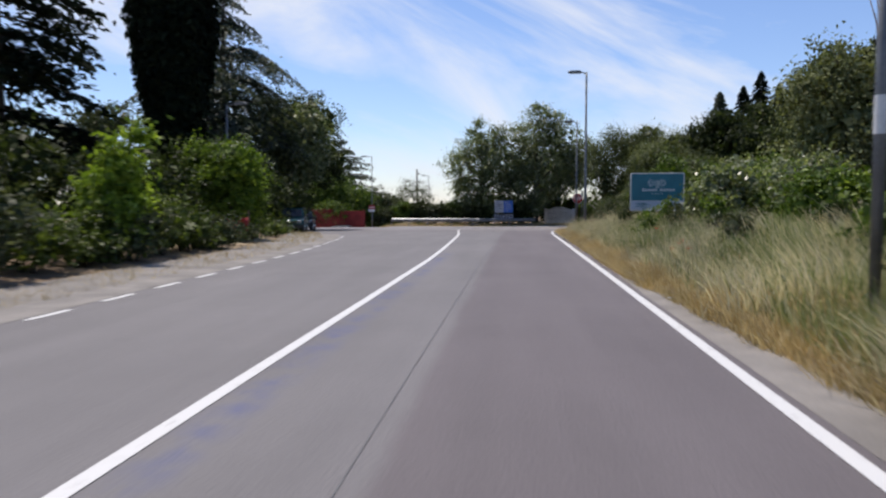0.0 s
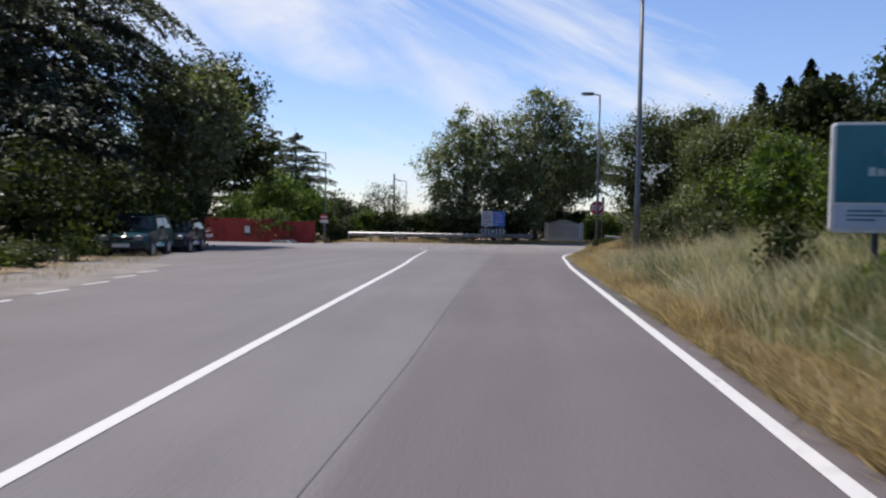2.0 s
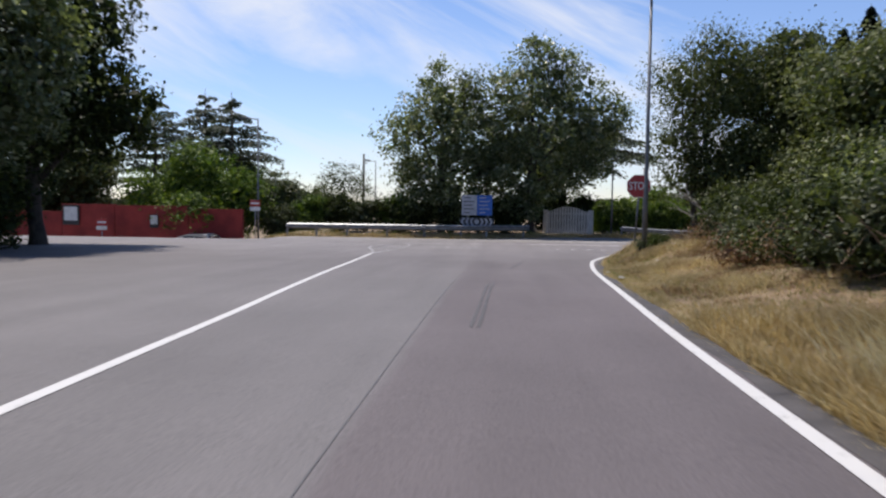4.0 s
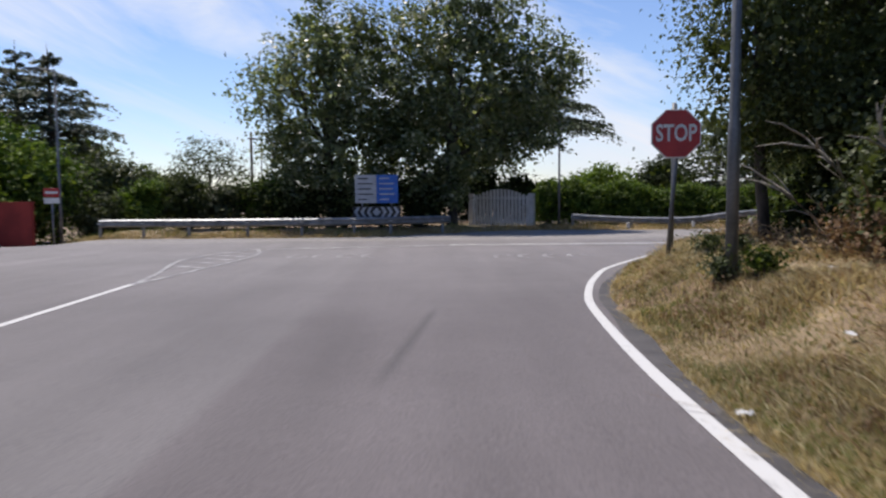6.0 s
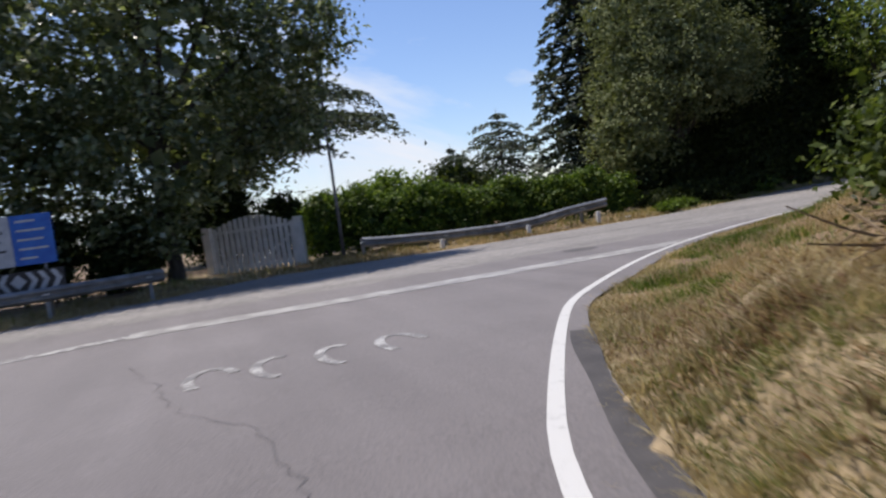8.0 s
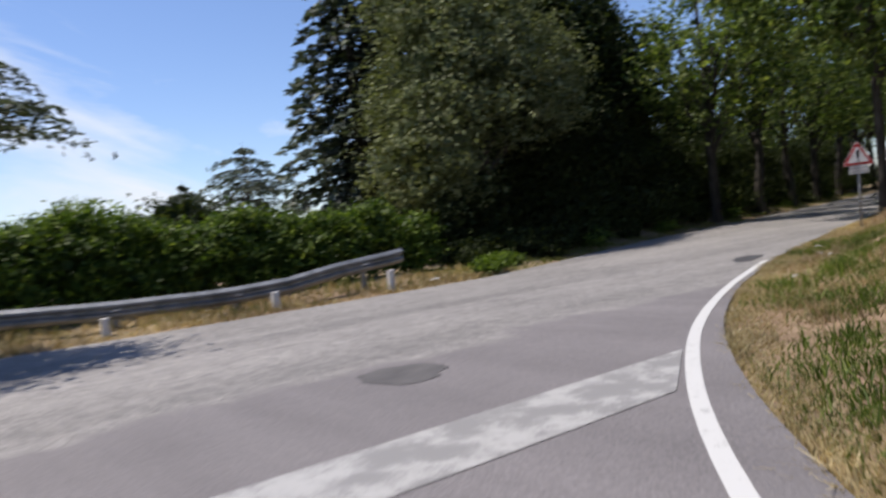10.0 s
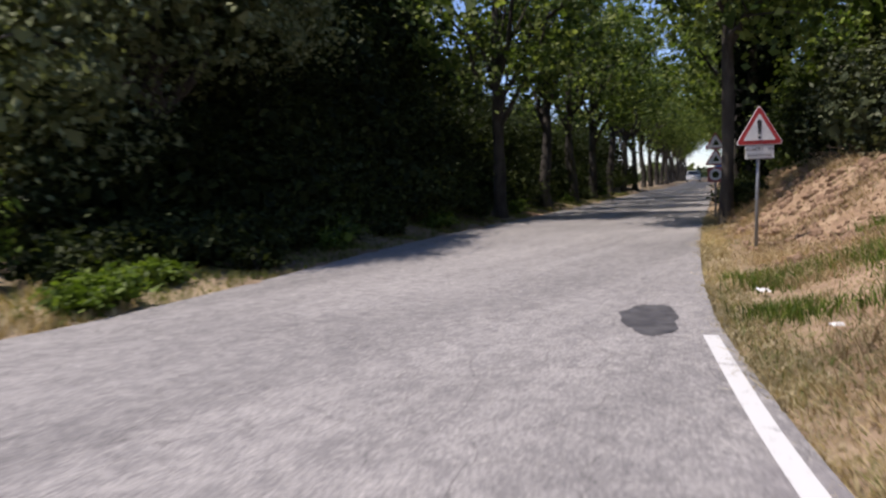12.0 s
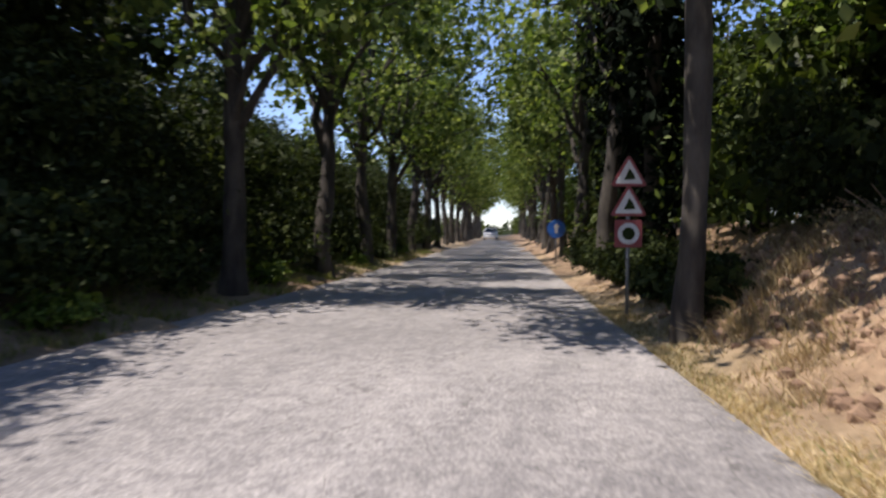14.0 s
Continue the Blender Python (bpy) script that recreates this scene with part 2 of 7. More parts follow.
def land_material():
    """Bare red-brown earth, with straw and green growth over it in patches."""
    m, n, l, p = nodes_of("dry_land")
    field, big, small = noise_node(n, l, 0.11, 5.0, 0.6), noise_node(n, l, 1.6, 5.0), noise_node(n, l, 14.0, 3.0)
    earth = ramp(n, ((0.35, (0.13, 0.085, 0.05)), (0.65, (0.27, 0.19, 0.12))))
    l.new(big.outputs["Fac"], earth.inputs["Fac"])
    grown = ramp(n, ((0.3, (0.17, 0.135, 0.07)), (0.5, (0.28, 0.215, 0.125)), (0.7, (0.40, 0.315, 0.20))))
    l.new(big.outputs["Fac"], grown.inputs["Fac"])
    cover = ramp(n, ((0.44, (0.0, 0.0, 0.0)), (0.54, (0.85, 0.85, 0.85))))
    l.new(field.outputs["Fac"], cover.inputs["Fac"])
    c = mixed(n, l, cover.outputs["Color"], earth.outputs["Color"], grown.outputs["Color"])
    # the bank dug off beside the avenue: bare reddish earth with scattered straw
    sep = n.new("ShaderNodeSeparateXYZ")
    l.new(n.new("ShaderNodeTexCoord").outputs["Object"], sep.inputs[0])
    along = n.new("ShaderNodeMapRange")
    along.inputs["From Min"].default_value, along.inputs["From Max"].default_value = 9.0, 17.0
    l.new(sep.outputs["X"], along.inputs["Value"])
    off = n.new("ShaderNodeMath")
    off.operation = "MULTIPLY_ADD"
    l.new(sep.outputs["X"], off.inputs[0])
    off.inputs[1].default_value = 0.25
    away = n.new("ShaderNodeMath")
    away.operation, away.use_clamp = "SUBTRACT", True
    off.inputs[2].default_value = 62.3
    l.new(off.outputs[0], away.inputs[0])
    l.new(sep.outputs["Y"], away.inputs[1])
    dug = n.new("ShaderNodeMath")
    dug.operation = "MULTIPLY"
    l.new(along.outputs[0], dug.inputs[0])
    l.new(away.outputs[0], dug.inputs[1])
    red = ramp(n, ((0.3, (0.15, 0.09, 0.055)), (0.5, (0.27, 0.18, 0.11)), (0.72, (0.42, 0.315, 0.205))))
    l.new(noise_node(n, l, 3.2, 6.0, 0.65).outputs["Fac"], red.inputs["Fac"])
    c = mixed(n, l, dug.outputs[0], c, red.outputs["Color"])
    g = ramp(n, ((0.3, (0.74, 0.74, 0.74)), (0.7, (1.05, 1.05, 1.05))))
    l.new(small.outputs["Fac"], g.inputs["Fac"])
    l.new(mixed(n, l, 1.0, c, g.outputs["Color"], "MULTIPLY"), p.inputs["Base Color"])
    p.inputs["Roughness"].default_value = 0.95
    bumped(n, l, p, small.outputs["Fac"], 0.6, 0.03)
    return m


ASPHALT = asphalt_material()
WHITE_LINE = paint_material("white_road_paint", (0.53, 0.53, 0.52), (0.22, 0.218, 0.216), 0.46)
WORN_LINE = paint_material("worn_road_paint", (0.38, 0.375, 0.365), (0.225, 0.22, 0.216), 0.64, 3.0)
FAINT_LINE = paint_material("faint_road_paint", (0.45, 0.45, 0.44), (0.16, 0.155, 0.157), 0.66, 5.0)
TAR = surface("tar", (0.058, 0.057, 0.06), (0.095, 0.093, 0.097), 3.0, 0.6)
RUBBER_MARK = surface("rubber_mark", (0.052, 0.05, 0.052), (0.082, 0.078, 0.081), 2.0, 0.7)
PATCH = surface("patched_asphalt", (0.078, 0.074, 0.075), (0.118, 0.112, 0.112), 3.0, 0.8, 0, 50, 0.4, 0.006)
SHOULDER = surface("gritty_shoulder", (0.16, 0.148, 0.135), (0.25, 0.23, 0.208), 1.2, 0.9, 0, 45, 0.5, 0.008)
CLOD = surface("red_clods", (0.15, 0.09, 0.056), (0.31, 0.205, 0.13), 5.0, 0.95, 0, 30, 0.6, 0.02)
SOIL = land_material()
STEEL = surface("galvanised_steel", (0.20, 0.21, 0.22), (0.34, 0.35, 0.36), 3.0, 0.5, 0.6, 40, 0.1)
POLE_GREY = surface("weathered_pole", (0.12, 0.125, 0.13), (0.21, 0.215, 0.22), 2.0, 0.5, 0.5, 30, 0.15)
SIGN_GREY = surface("bare_sign_back", (0.40, 0.41, 0.42), (0.52, 0.52, 0.53), 3.0, 0.45, 0.5)
SIGN_RED = surface("sign_red", (0.34, 0.018, 0.022), (0.46, 0.03, 0.03), 4.0, 0.4, 0, 80, 0.03)
FADED_RED = surface("faded_sign_red", (0.26, 0.05, 0.055), (0.36, 0.09, 0.09), 5.0, 0.6, 0, 60, 0.05)
SIGN_WHITE = surface("sign_white", (0.62, 0.62, 0.61), (0.78, 0.78, 0.76), 4.0, 0.45, 0, 80, 0.03)
# darker sign white: the poplar's shade is put into the colour
SIGN_WHITE_SHADED = surface("shaded_sign_white", (0.36, 0.38, 0.42), (0.48, 0.50, 0.53), 4.0, 0.6, 0, 60, 0.05)
SIGN_BLUE = surface("sign_blue", (0.02, 0.10, 0.42), (0.03, 0.15, 0.52), 4.0, 0.4, 0, 80, 0.03)
SIGN_BLACK = surface("sign_black", (0.015, 0.015, 0.018), (0.03, 0.03, 0.033), 4.0, 0.5, 0, 80, 0.03)
SIGN_TEAL = surface("sign_teal", (0.012, 0.14, 0.19), (0.018, 0.18, 0.235), 3.0, 0.4, 0, 80, 0.03)
SIGN_PALE = surface("sign_pale_blue", (0.42, 0.50, 0.62), (0.50, 0.57, 0.68), 3.0, 0.45, 0, 80, 0.03)
SIGN_SILVER = surface("sign_lettering", (0.42, 0.50, 0.52), (0.5, 0.57, 0.58), 3.0, 0.45)
RED_WALL = surface("red_wall", (0.22, 0.020, 0.016), (0.34, 0.036, 0.028), 1.2, 0.75, 0, 40, 0.2)
GATE_PAINT = surface("weathered_white_paint", (0.62, 0.62, 0.60), (0.80, 0.79, 0.77), 2.5, 0.65, 0, 40, 0.2)
CONCRETE = surface("concrete", (0.36, 0.35, 0.33), (0.52, 0.51, 0.48), 3.0, 0.85, 0, 35, 0.4, 0.006)
BARK_DARK = bark_material("dark_bark", (0.035, 0.028, 0.022), (0.09, 0.075, 0.06), 6.0)
# plane bark darkened in colour: the trunks stand backlit and in shade
BARK_PLANE_BACKLIT = bark_material("backlit_plane_bark", (0.02, 0.017, 0.014), (0.068, 0.059, 0.048), 3.0)
TWIG = surface("dry_twigs", (0.16, 0.11, 0.065), (0.30, 0.22, 0.14), 5.0, 0.9)
LITTER = surface("litter_white", (0.7, 0.7, 0.68), (0.82, 0.82, 0.8), 5.0, 0.7)
GLASS_DARK = surface("car_glass", (0.012, 0.014, 0.016), (0.02, 0.023, 0.026), 2.0, 0.06, 0, 80, 0.0)
TYRE = surface("tyre_rubber", (0.014, 0.014, 0.015), (0.025, 0.025, 0.026), 8.0, 0.85)
RIM = surface("wheel_rim", (0.35, 0.36, 0.37), (0.5, 0.5, 0.51), 6.0, 0.35, 0.7)
LAMP_GLASS = surface("headlight_glass", (0.20, 0.21, 0.22), (0.32, 0.33, 0.34), 6.0, 0.25, 0.0)
PLASTIC = surface("dark_plastic", (0.02, 0.02, 0.021), (0.035, 0.035, 0.036), 6.0, 0.6)
PAINT_GREEN = surface("green_car_paint", (0.018, 0.075, 0.072), (0.025, 0.095, 0.09), 2.0, 0.22, 0.1, 90, 0.0)
PAINT_DARK = surface("dark_car_paint", (0.018, 0.02, 0.024), (0.03, 0.032, 0.037), 2.0, 0.2, 0.2, 90, 0.0)
PAINT_WHITE = surface("white_car_paint", (0.66, 0.67, 0.68), (0.78, 0.78, 0.78), 2.0, 0.25, 0, 90, 0.0)
RED_CLOTH = surface("red_mesh", (0.42, 0.03, 0.02), (0.6, 0.06, 0.04), 6.0, 0.7)

LEAF_POPLAR = leaf_material("broad_leaves", ((0.0, (0.07, 0.092, 0.044)), (0.5, (0.14, 0.17, 0.084)), (0.85, (0.235, 0.27, 0.155)), (1.0, (0.48, 0.50, 0.42))), 0.42, 0.36, 0.4)
LEAF_PLANE = leaf_material("plane_leaves", ((0.0, (0.042, 0.07, 0.02)), (0.55, (0.115, 0.165, 0.044)), (1.0, (0.27, 0.32, 0.11))), 0.46)
LEAF_OAK = leaf_material("holm_oak_leaves", ((0.0, (0.09, 0.106, 0.05)), (0.6, (0.185, 0.21, 0.10)), (1.0, (0.29, 0.315, 0.18))), 0.22, 0.6, 0.1)
# leaf tone lowered so that it also carries the deep shade under trees
LEAF_DARK = leaf_material("shade_toned_leaves", ((0.0, (0.015, 0.024, 0.009)), (0.6, (0.034, 0.049, 0.017)), (1.0, (0.085, 0.105, 0.038))), 0.3, 0.6, 0.12)
LEAF_BRIGHT = leaf_material("sunny_shrub_leaves", ((0.0, (0.055, 0.095, 0.014)), (0.6, (0.12, 0.19, 0.024)), (1.0, (0.24, 0.33, 0.06))), 0.42)
LEAF_HEDGE = leaf_material("hedge_leaves", ((0.0, (0.035, 0.065, 0.013)), (0.6, (0.09, 0.15, 0.024)), (0.85, (0.15, 0.22, 0.04)), (1.0, (0.30, 0.38, 0.09))), 0.36)
LEAF_OLIVE = leaf_material("grey_shrub_leaves", ((0.0, (0.03, 0.042, 0.02)), (0.6, (0.07, 0.088, 0.042)), (1.0, (0.15, 0.165, 0.095))), 0.25)
LEAF_MID = leaf_material("green_shrub_leaves", ((0.0, (0.03, 0.045, 0.012)), (0.6, (0.075, 0.11, 0.024)), (1.0, (0.16, 0.20, 0.05))), 0.35)
NEEDLE_BLUE = leaf_material("cedar_needles", ((0.0, (0.026, 0.038, 0.03)), (0.6, (0.062, 0.084, 0.066)), (1.0, (0.15, 0.185, 0.15))), 0.15)
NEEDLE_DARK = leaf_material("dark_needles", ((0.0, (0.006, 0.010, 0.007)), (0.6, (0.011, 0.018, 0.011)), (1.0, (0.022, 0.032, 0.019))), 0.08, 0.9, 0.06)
GRASS_GREEN = leaf_material("tall_green_grass", ((0.0, (0.08, 0.13, 0.045)), (0.5, (0.175, 0.235, 0.095)), (0.8, (0.32, 0.35, 0.19)), (1.0, (0.58, 0.56, 0.42))), 0.42, tint=(1.15, 1.1, 0.85))
GRASS_SEED = leaf_material("pale_seed_heads", ((0.0, (0.46, 0.42, 0.29)), (1.0, (0.72, 0.68, 0.54))), 0.45, tint=(1.15, 1.1, 0.85))
GRASS_MIXED = leaf_material("mixed_grass", ((0.0, (0.24, 0.195, 0.09)), (0.4, (0.43, 0.325, 0.17)), (0.8, (0.58, 0.47, 0.29)), (1.0, (0.70, 0.63, 0.46))), 0.42, tint=(1.15, 1.1, 0.85))
GRASS_DRY = leaf_material("dry_grass", ((0.0, (0.24, 0.165, 0.10)), (0.5, (0.43, 0.335, 0.21)), (0.85, (0.57, 0.475, 0.32)), (1.0, (0.27, 0.23, 0.12))), 0.42, tint=(1.15, 1.1, 0.85))
GRASS_SHORT = leaf_material("short_green_grass", ((0.0, (0.11, 0.15, 0.04)), (0.6, (0.19, 0.225, 0.07)), (1.0, (0.34, 0.32, 0.13))), 0.42, tint=(1.15, 1.1, 0.85))
GRASS_LUSH = leaf_material("lush_grass", ((0.0, (0.06, 0.10, 0.02)), (0.6, (0.12, 0.18, 0.035)), (1.0, (0.24, 0.29, 0.08))), 0.4)
GRASS_PALE = leaf_material("pale_straw", ((0.0, (0.34, 0.27, 0.15)), (0.6, (0.50, 0.42, 0.26)), (1.0, (0.66, 0.58, 0.40))), 0.45, tint=(1.15, 1.1, 0.85))
LEAF_WOOD = leaf_material("corner_wood_leaves", ((0.0, (0.045, 0.058, 0.022)), (0.6, (0.092, 0.115, 0.044)), (1.0, (0.18, 0.205, 0.095))), 0.3, 0.5)
LEAF_YOUNG = leaf_material("young_leaves", ((0.0, (0.10, 0.16, 0.02)), (0.6, (0.20, 0.29, 0.035)), (1.0, (0.32, 0.42, 0.08))), 0.45)
LEAF_DEAD = leaf_material("dead_brush_leaves", ((0.0, (0.12, 0.066, 0.04)), (0.5, (0.25, 0.15, 0.09)), (1.0, (0.40, 0.28, 0.18))), 0.35, tint=(1.15, 1.1, 0.85))
DARK_MARGIN = surface("dark_asphalt_margin", (0.05, 0.047, 0.049), (0.085, 0.079, 0.08), 2.5, 0.85, 0, 45, 0.5, 0.006)
FRESH_TAR = surface("fresh_tar", (0.034, 0.033, 0.036), (0.085, 0.083, 0.086), 7.0, 0.7, 0, 40, 0.5, 0.006)
DEAD_WOOD = surface("bare_grey_wood", (0.20, 0.18, 0.15), (0.36, 0.33, 0.28), 6.0, 0.9)
POPPY = leaf_material("poppy_petals", ((0.0, (0.5, 0.02, 0.01)), (1.0, (0.7, 0.05, 0.02))), 0.4)


# ---- lie of the land ----
def ss(a, b, v):
    q = np.clip((np.asarray(v, float) - a) / (b - a), 0, 1)
    return q * q * (3 - 2 * q)


def road_z(x, y):
    return -0.78 * ss(20, 68, y) + 0.012 * np.clip(np.asarray(x, float) - 18, 0, 110) - 1.45 * ss(11.5, 16.5, -np.asarray(x, float)) * ss(64.6, 68.0, y)


# the asphalt's borders: near side (right verge, corner, avenue) and far side
NEAR_X = [-34, -20, -13, -10.2, -8.2, -7.4, -7.2, -7.15, 1.91, 1.92, 1.95, 2.12, 2.42, 2.55, 2.85, 3.28, 3.55, 4.1, 5.25, 6.9, 8.6, 9.3, 11.33, 13.6, 16.3, 18.96, 21, 24.7, 30.5, 36.2, 47, 79.5, 400]
NEAR_Y = [53, 46, 39, 32, 24, 16, 6, -70, -70, 10, 22, 33, 41, 44.4, 46.7, 49.7, 50.9, 52.5, 55.5, 58.7, 60.4, 61.1, 62.9, 64.5, 65.92, 67.02, 67.75, 68.8, 70.27, 71.6, 74.1, 81.5, 155]
FAR_X = [-34, -12, -4, -1, 2, 4.3, 6.5, 9, 12, 15, 18.5, 21, 25, 29.2, 38, 44, 93, 400]
FAR_Y = [68.2, 69.0, 68.7, 68.9, 71.0, 72.9, 73.0, 72.7, 72.7, 72.8, 73.1, 73.7, 74.9, 75.9, 77.5, 78.7, 89.3, 158]


def smooth_line(xs, ys, step=0.4):
    """Points along a rounded line through the corners."""
    p = np.array([xs, ys], float).T
    out = []
    for i in range(len(p) - 1):
        a, b = p[i], p[i + 1]
        m0 = (p[i + 1] - p[max(i - 1, 0)]) / 2
        m1 = (p[min(i + 2, len(p) - 1)] - p[i]) / 2
        d = np.linalg.norm(b - a)
        lim = d * 1.0
        m0 *= min(1, lim / max(np.linalg.norm(m0), 1e-6))
        m1 *= min(1, lim / max(np.linalg.norm(m1), 1e-6))
        for k in range(max(2, int(d / step))):
            t = k / max(2, int(d / step))
            out.append((2 * t**3 - 3 * t**2 + 1) * a + (t**3 - 2 * t**2 + t) * m0 + (-2 * t**3 + 3 * t**2) * b + (t**3 - t**2) * m1)
    out.append(p[-1])
    return np.array(out)


NEAR_R = smooth_line(NEAR_X[8:], NEAR_Y[8:])      # right verge, corner and avenue
NEAR_L = smooth_line(NEAR_X[:8], NEAR_Y[:8])      # left verge


def near_y(x):
    x = np.asarray(x, float)
    return np.where(x < -3, np.interp(x, NEAR_L[:, 0], NEAR_L[:, 1]), np.where(x < 1.91, -70.0, np.interp(x, NEAR_R[:, 0], NEAR_R[:, 1])))


def far_y(x):
    return np.interp(x, FAR_X, FAR_Y)


def outside(line, x, y):
    """The distance to a border line."""
    x, y = np.asarray(x, float).ravel(), np.asarray(y, float).ravel()
    pts = line[(line[:, 0] < 120) & (line[:, 1] > -30)][::2]
    d = np.full(x.shape, 1e9)
    for px, py in pts:
        d = np.minimum(d, (x - px) ** 2 + (y - py) ** 2)
    return np.sqrt(d)


FAR_L = np.array([np.arange(-34, 120, 1.0), far_y(np.arange(-34, 120, 1.0))]).T


def lump(x, y, s):
    return np.sin(x * s + 1.3) * np.sin(y * s * 1.17 + 0.4) + 0.5 * np.sin(x * s * 2.3 + y * s * 1.9)


def land_z(x, y):
    """The ground's height: the roads' own slope, and banks beside them."""
    x, y = np.asarray(x, float), np.asarray(y, float)
    shape = x.shape
    xf, yf = x.ravel(), y.ravel()
    z = road_z(xf, yf)
    ny, fy = near_y(xf), far_y(xf)
    inside = (yf > ny) & (yf < fy)
    dr, dl, df = outside(NEAR_R, xf, yf), outside(NEAR_L, xf, yf), outside(FAR_L, xf, yf)
    right = (xf > 0) & (yf < ny)
    h_right = 0.48 - 0.15 * ss(38, 50, yf) + 0.95 * ss(11, 20, xf) * ss(58, 62, yf)
    corner = ss(42, 47, yf) * (1 - ss(55, 59, yf)) * (1 - ss(6.5, 9, xf))
    h_right = h_right + 0.20 * corner
    w_right = 3.2 - 0.9 * corner + 1.2 * ss(11, 20, xf) - 1.7 * ss(25, 30, xf)
    w_right = w_right - 1.3 * ss(45.5, 49.5, yf) * (1 - ss(54, 58, yf)) * (1 - ss(6.5, 9, xf))
    bank_r = h_right * ss(0.1, 1, dr / w_right) + 0.10 * ss(0.3, 2.5, dr) * lump(xf, yf, 0.9)
    bank_l = 0.25 * ss(0.2, 3, dl) + 0.05 * ss(0.3, 2, dl) * lump(xf, yf, 0.8)
    bank_f = 0.18 * ss(0.3, 2.0, df) + (0.3 * ss(24, 30, xf)) * ss(0.3, 2.2, df) + 0.05 * ss(0.3, 2, df) * lump(xf, yf, 0.8)
    out = np.where(yf > fy, bank_f, np.where(right, bank_r, bank_l))
    far_away = ss(60, 200, np.hypot(xf - 20, yf - 50))
    z = z + np.where(inside, -0.06, -0.025 + out * (1 - far_away))
    return z.reshape(shape)


# ---- building helpers ----
def mesh_from(name, verts, faces, mats=(), smooth=False):
    me = bpy.data.meshes.new(name)
    me.from_pydata([tuple(map(float, v)) for v in verts], [], faces)
    for m in mats:
        me.materials.append(m)
    if smooth:
        me.polygons.foreach_set("use_smooth", [True] * len(me.polygons))
    me.update()
    return me


def quads_mesh(name, q, mat):
    """A mesh of loose four-cornered leaves or blades, q: n x 4 x 3."""
    n = len(q)
    me = bpy.data.meshes.new(name)
    me.vertices.add(4 * n)
    me.vertices.foreach_set("co", np.asarray(q, np.float32).ravel())
    me.loops.add(4 * n)
    me.loops.foreach_set("vertex_index", np.arange(4 * n, dtype=np.int32))
    me.polygons.add(n)
    me.polygons.foreach_set("loop_start", np.arange(0, 4 * n, 4, dtype=np.int32))
    me.polygons.foreach_set("loop_total", np.full(n, 4, dtype=np.int32))
    me.materials.append(mat)
    me.update(calc_edges=True)
    return me


def thing(name, label, category, group="", kind="", at=(0, 0, 0), rz=0.0):
    ob = new(name)
    ob.empty_display_size = 0.1
    ob.matrix_basis = pose(at[0], at[1], at[2], 0, 0, rz)
    return tagged(ob, label, category, group, kind)


def part(name, me, parent, label="", m=None):
    ob = new(name, me)
    ob.parent = parent
    if m is not None:
        ob.matrix_basis = m
    return tagged(ob, label)


def solid(name, label, category, me, group="", kind="", at=(0, 0, 0), rz=0.0):
    ob = new(name, me)
    ob.matrix_basis = pose(at[0], at[1], at[2], 0, 0, rz)
    return tagged(ob, label, category, group, kind)


class Shape:
    """Collects boxes, tubes and prisms into one mesh."""

    def __init__(self):
        self.v, self.f = [], []

    def add(self, v, f):
        k = len(self.v)
        self.v += [tuple(p) for p in v]
        self.f += [tuple(i + k for i in face) for face in f]
        return self

    def box(self, x0, y0, z0, x1, y1, z1, bevel=0.0):
        if bevel:
            return self.slab([(x0, z0), (x1, z0), (x1, z1), (x0, z1)], y0, y1, bevel)
        v = [(x, y, z) for x in (x0, x1) for y in (y0, y1) for z in (z0, z1)]
        return self.add(v, [(0, 1, 3, 2), (4, 6, 7, 5), (0, 4, 5, 1), (2, 3, 7, 6), (0, 2, 6, 4), (1, 5, 7, 3)])

    def slab(self, outline, y0, y1, bevel=0.004):
        """An outline in x and z, thick along y, with bevelled rims. y0 is the front."""
        c = np.mean(np.array(outline, float), axis=0)
        o = np.array(outline, float)
        n = len(o)
        d = o - c
        inner = c + d * (1 - bevel / np.maximum(np.linalg.norm(d, axis=1, keepdims=True), 1e-6))
        s = 1 if y1 > y0 else -1
        rings = [(inner, y0), (o, y0 + s * bevel), (o, y1 - s * bevel), (inner, y1)]
        v = [(p[0], y, p[1]) for ring, y in rings for p in ring]
        f = [tuple(range(n)), tuple(reversed(range(3 * n, 4 * n)))]
        for r in range(3):
            for i in range(n):
                j = (i + 1) % n
                f.append((r * n + i, (r + 1) * n + i, (r + 1) * n + j, r * n + j))
        return self.add(v, f)

    def tube(self, pts, radii, sides=10, caps=True):
        pts = [Vector(p) for p in pts]
        if not hasattr(radii, "__len__"):
            radii = [radii] * len(pts)
        v, f = [], []
        for i, (p, r) in enumerate(zip(pts, radii)):
            d = (pts[min(i + 1, len(pts) - 1)] - pts[max(i - 1, 0)]).normalized()
            a = d.orthogonal().normalized() if abs(d.z) < 0.9 else Vector((1, 0, 0))
            a = (a - d * a.dot(d)).normalized()
            b = d.cross(a)
            for k in range(sides):
                t = 2 * math.pi * k / sides
                v.append(p + (a * math.cos(t) + b * math.sin(t)) * r)
        for i in range(len(pts) - 1):
            for k in range(sides):
                j = (k + 1) % sides
                f.append((i * sides + k, i * sides + j, (i + 1) * sides + j, (i + 1) * sides + k))
        if caps:
            f.append(tuple(reversed(range(sides))))
            f.append(tuple(range((len(pts) - 1) * sides, len(pts) * sides)))
        return self.add(v, f)

    def mesh(self, name, mat, smooth=False):
        return mesh_from(name, self.v, self.f, (mat,), smooth)


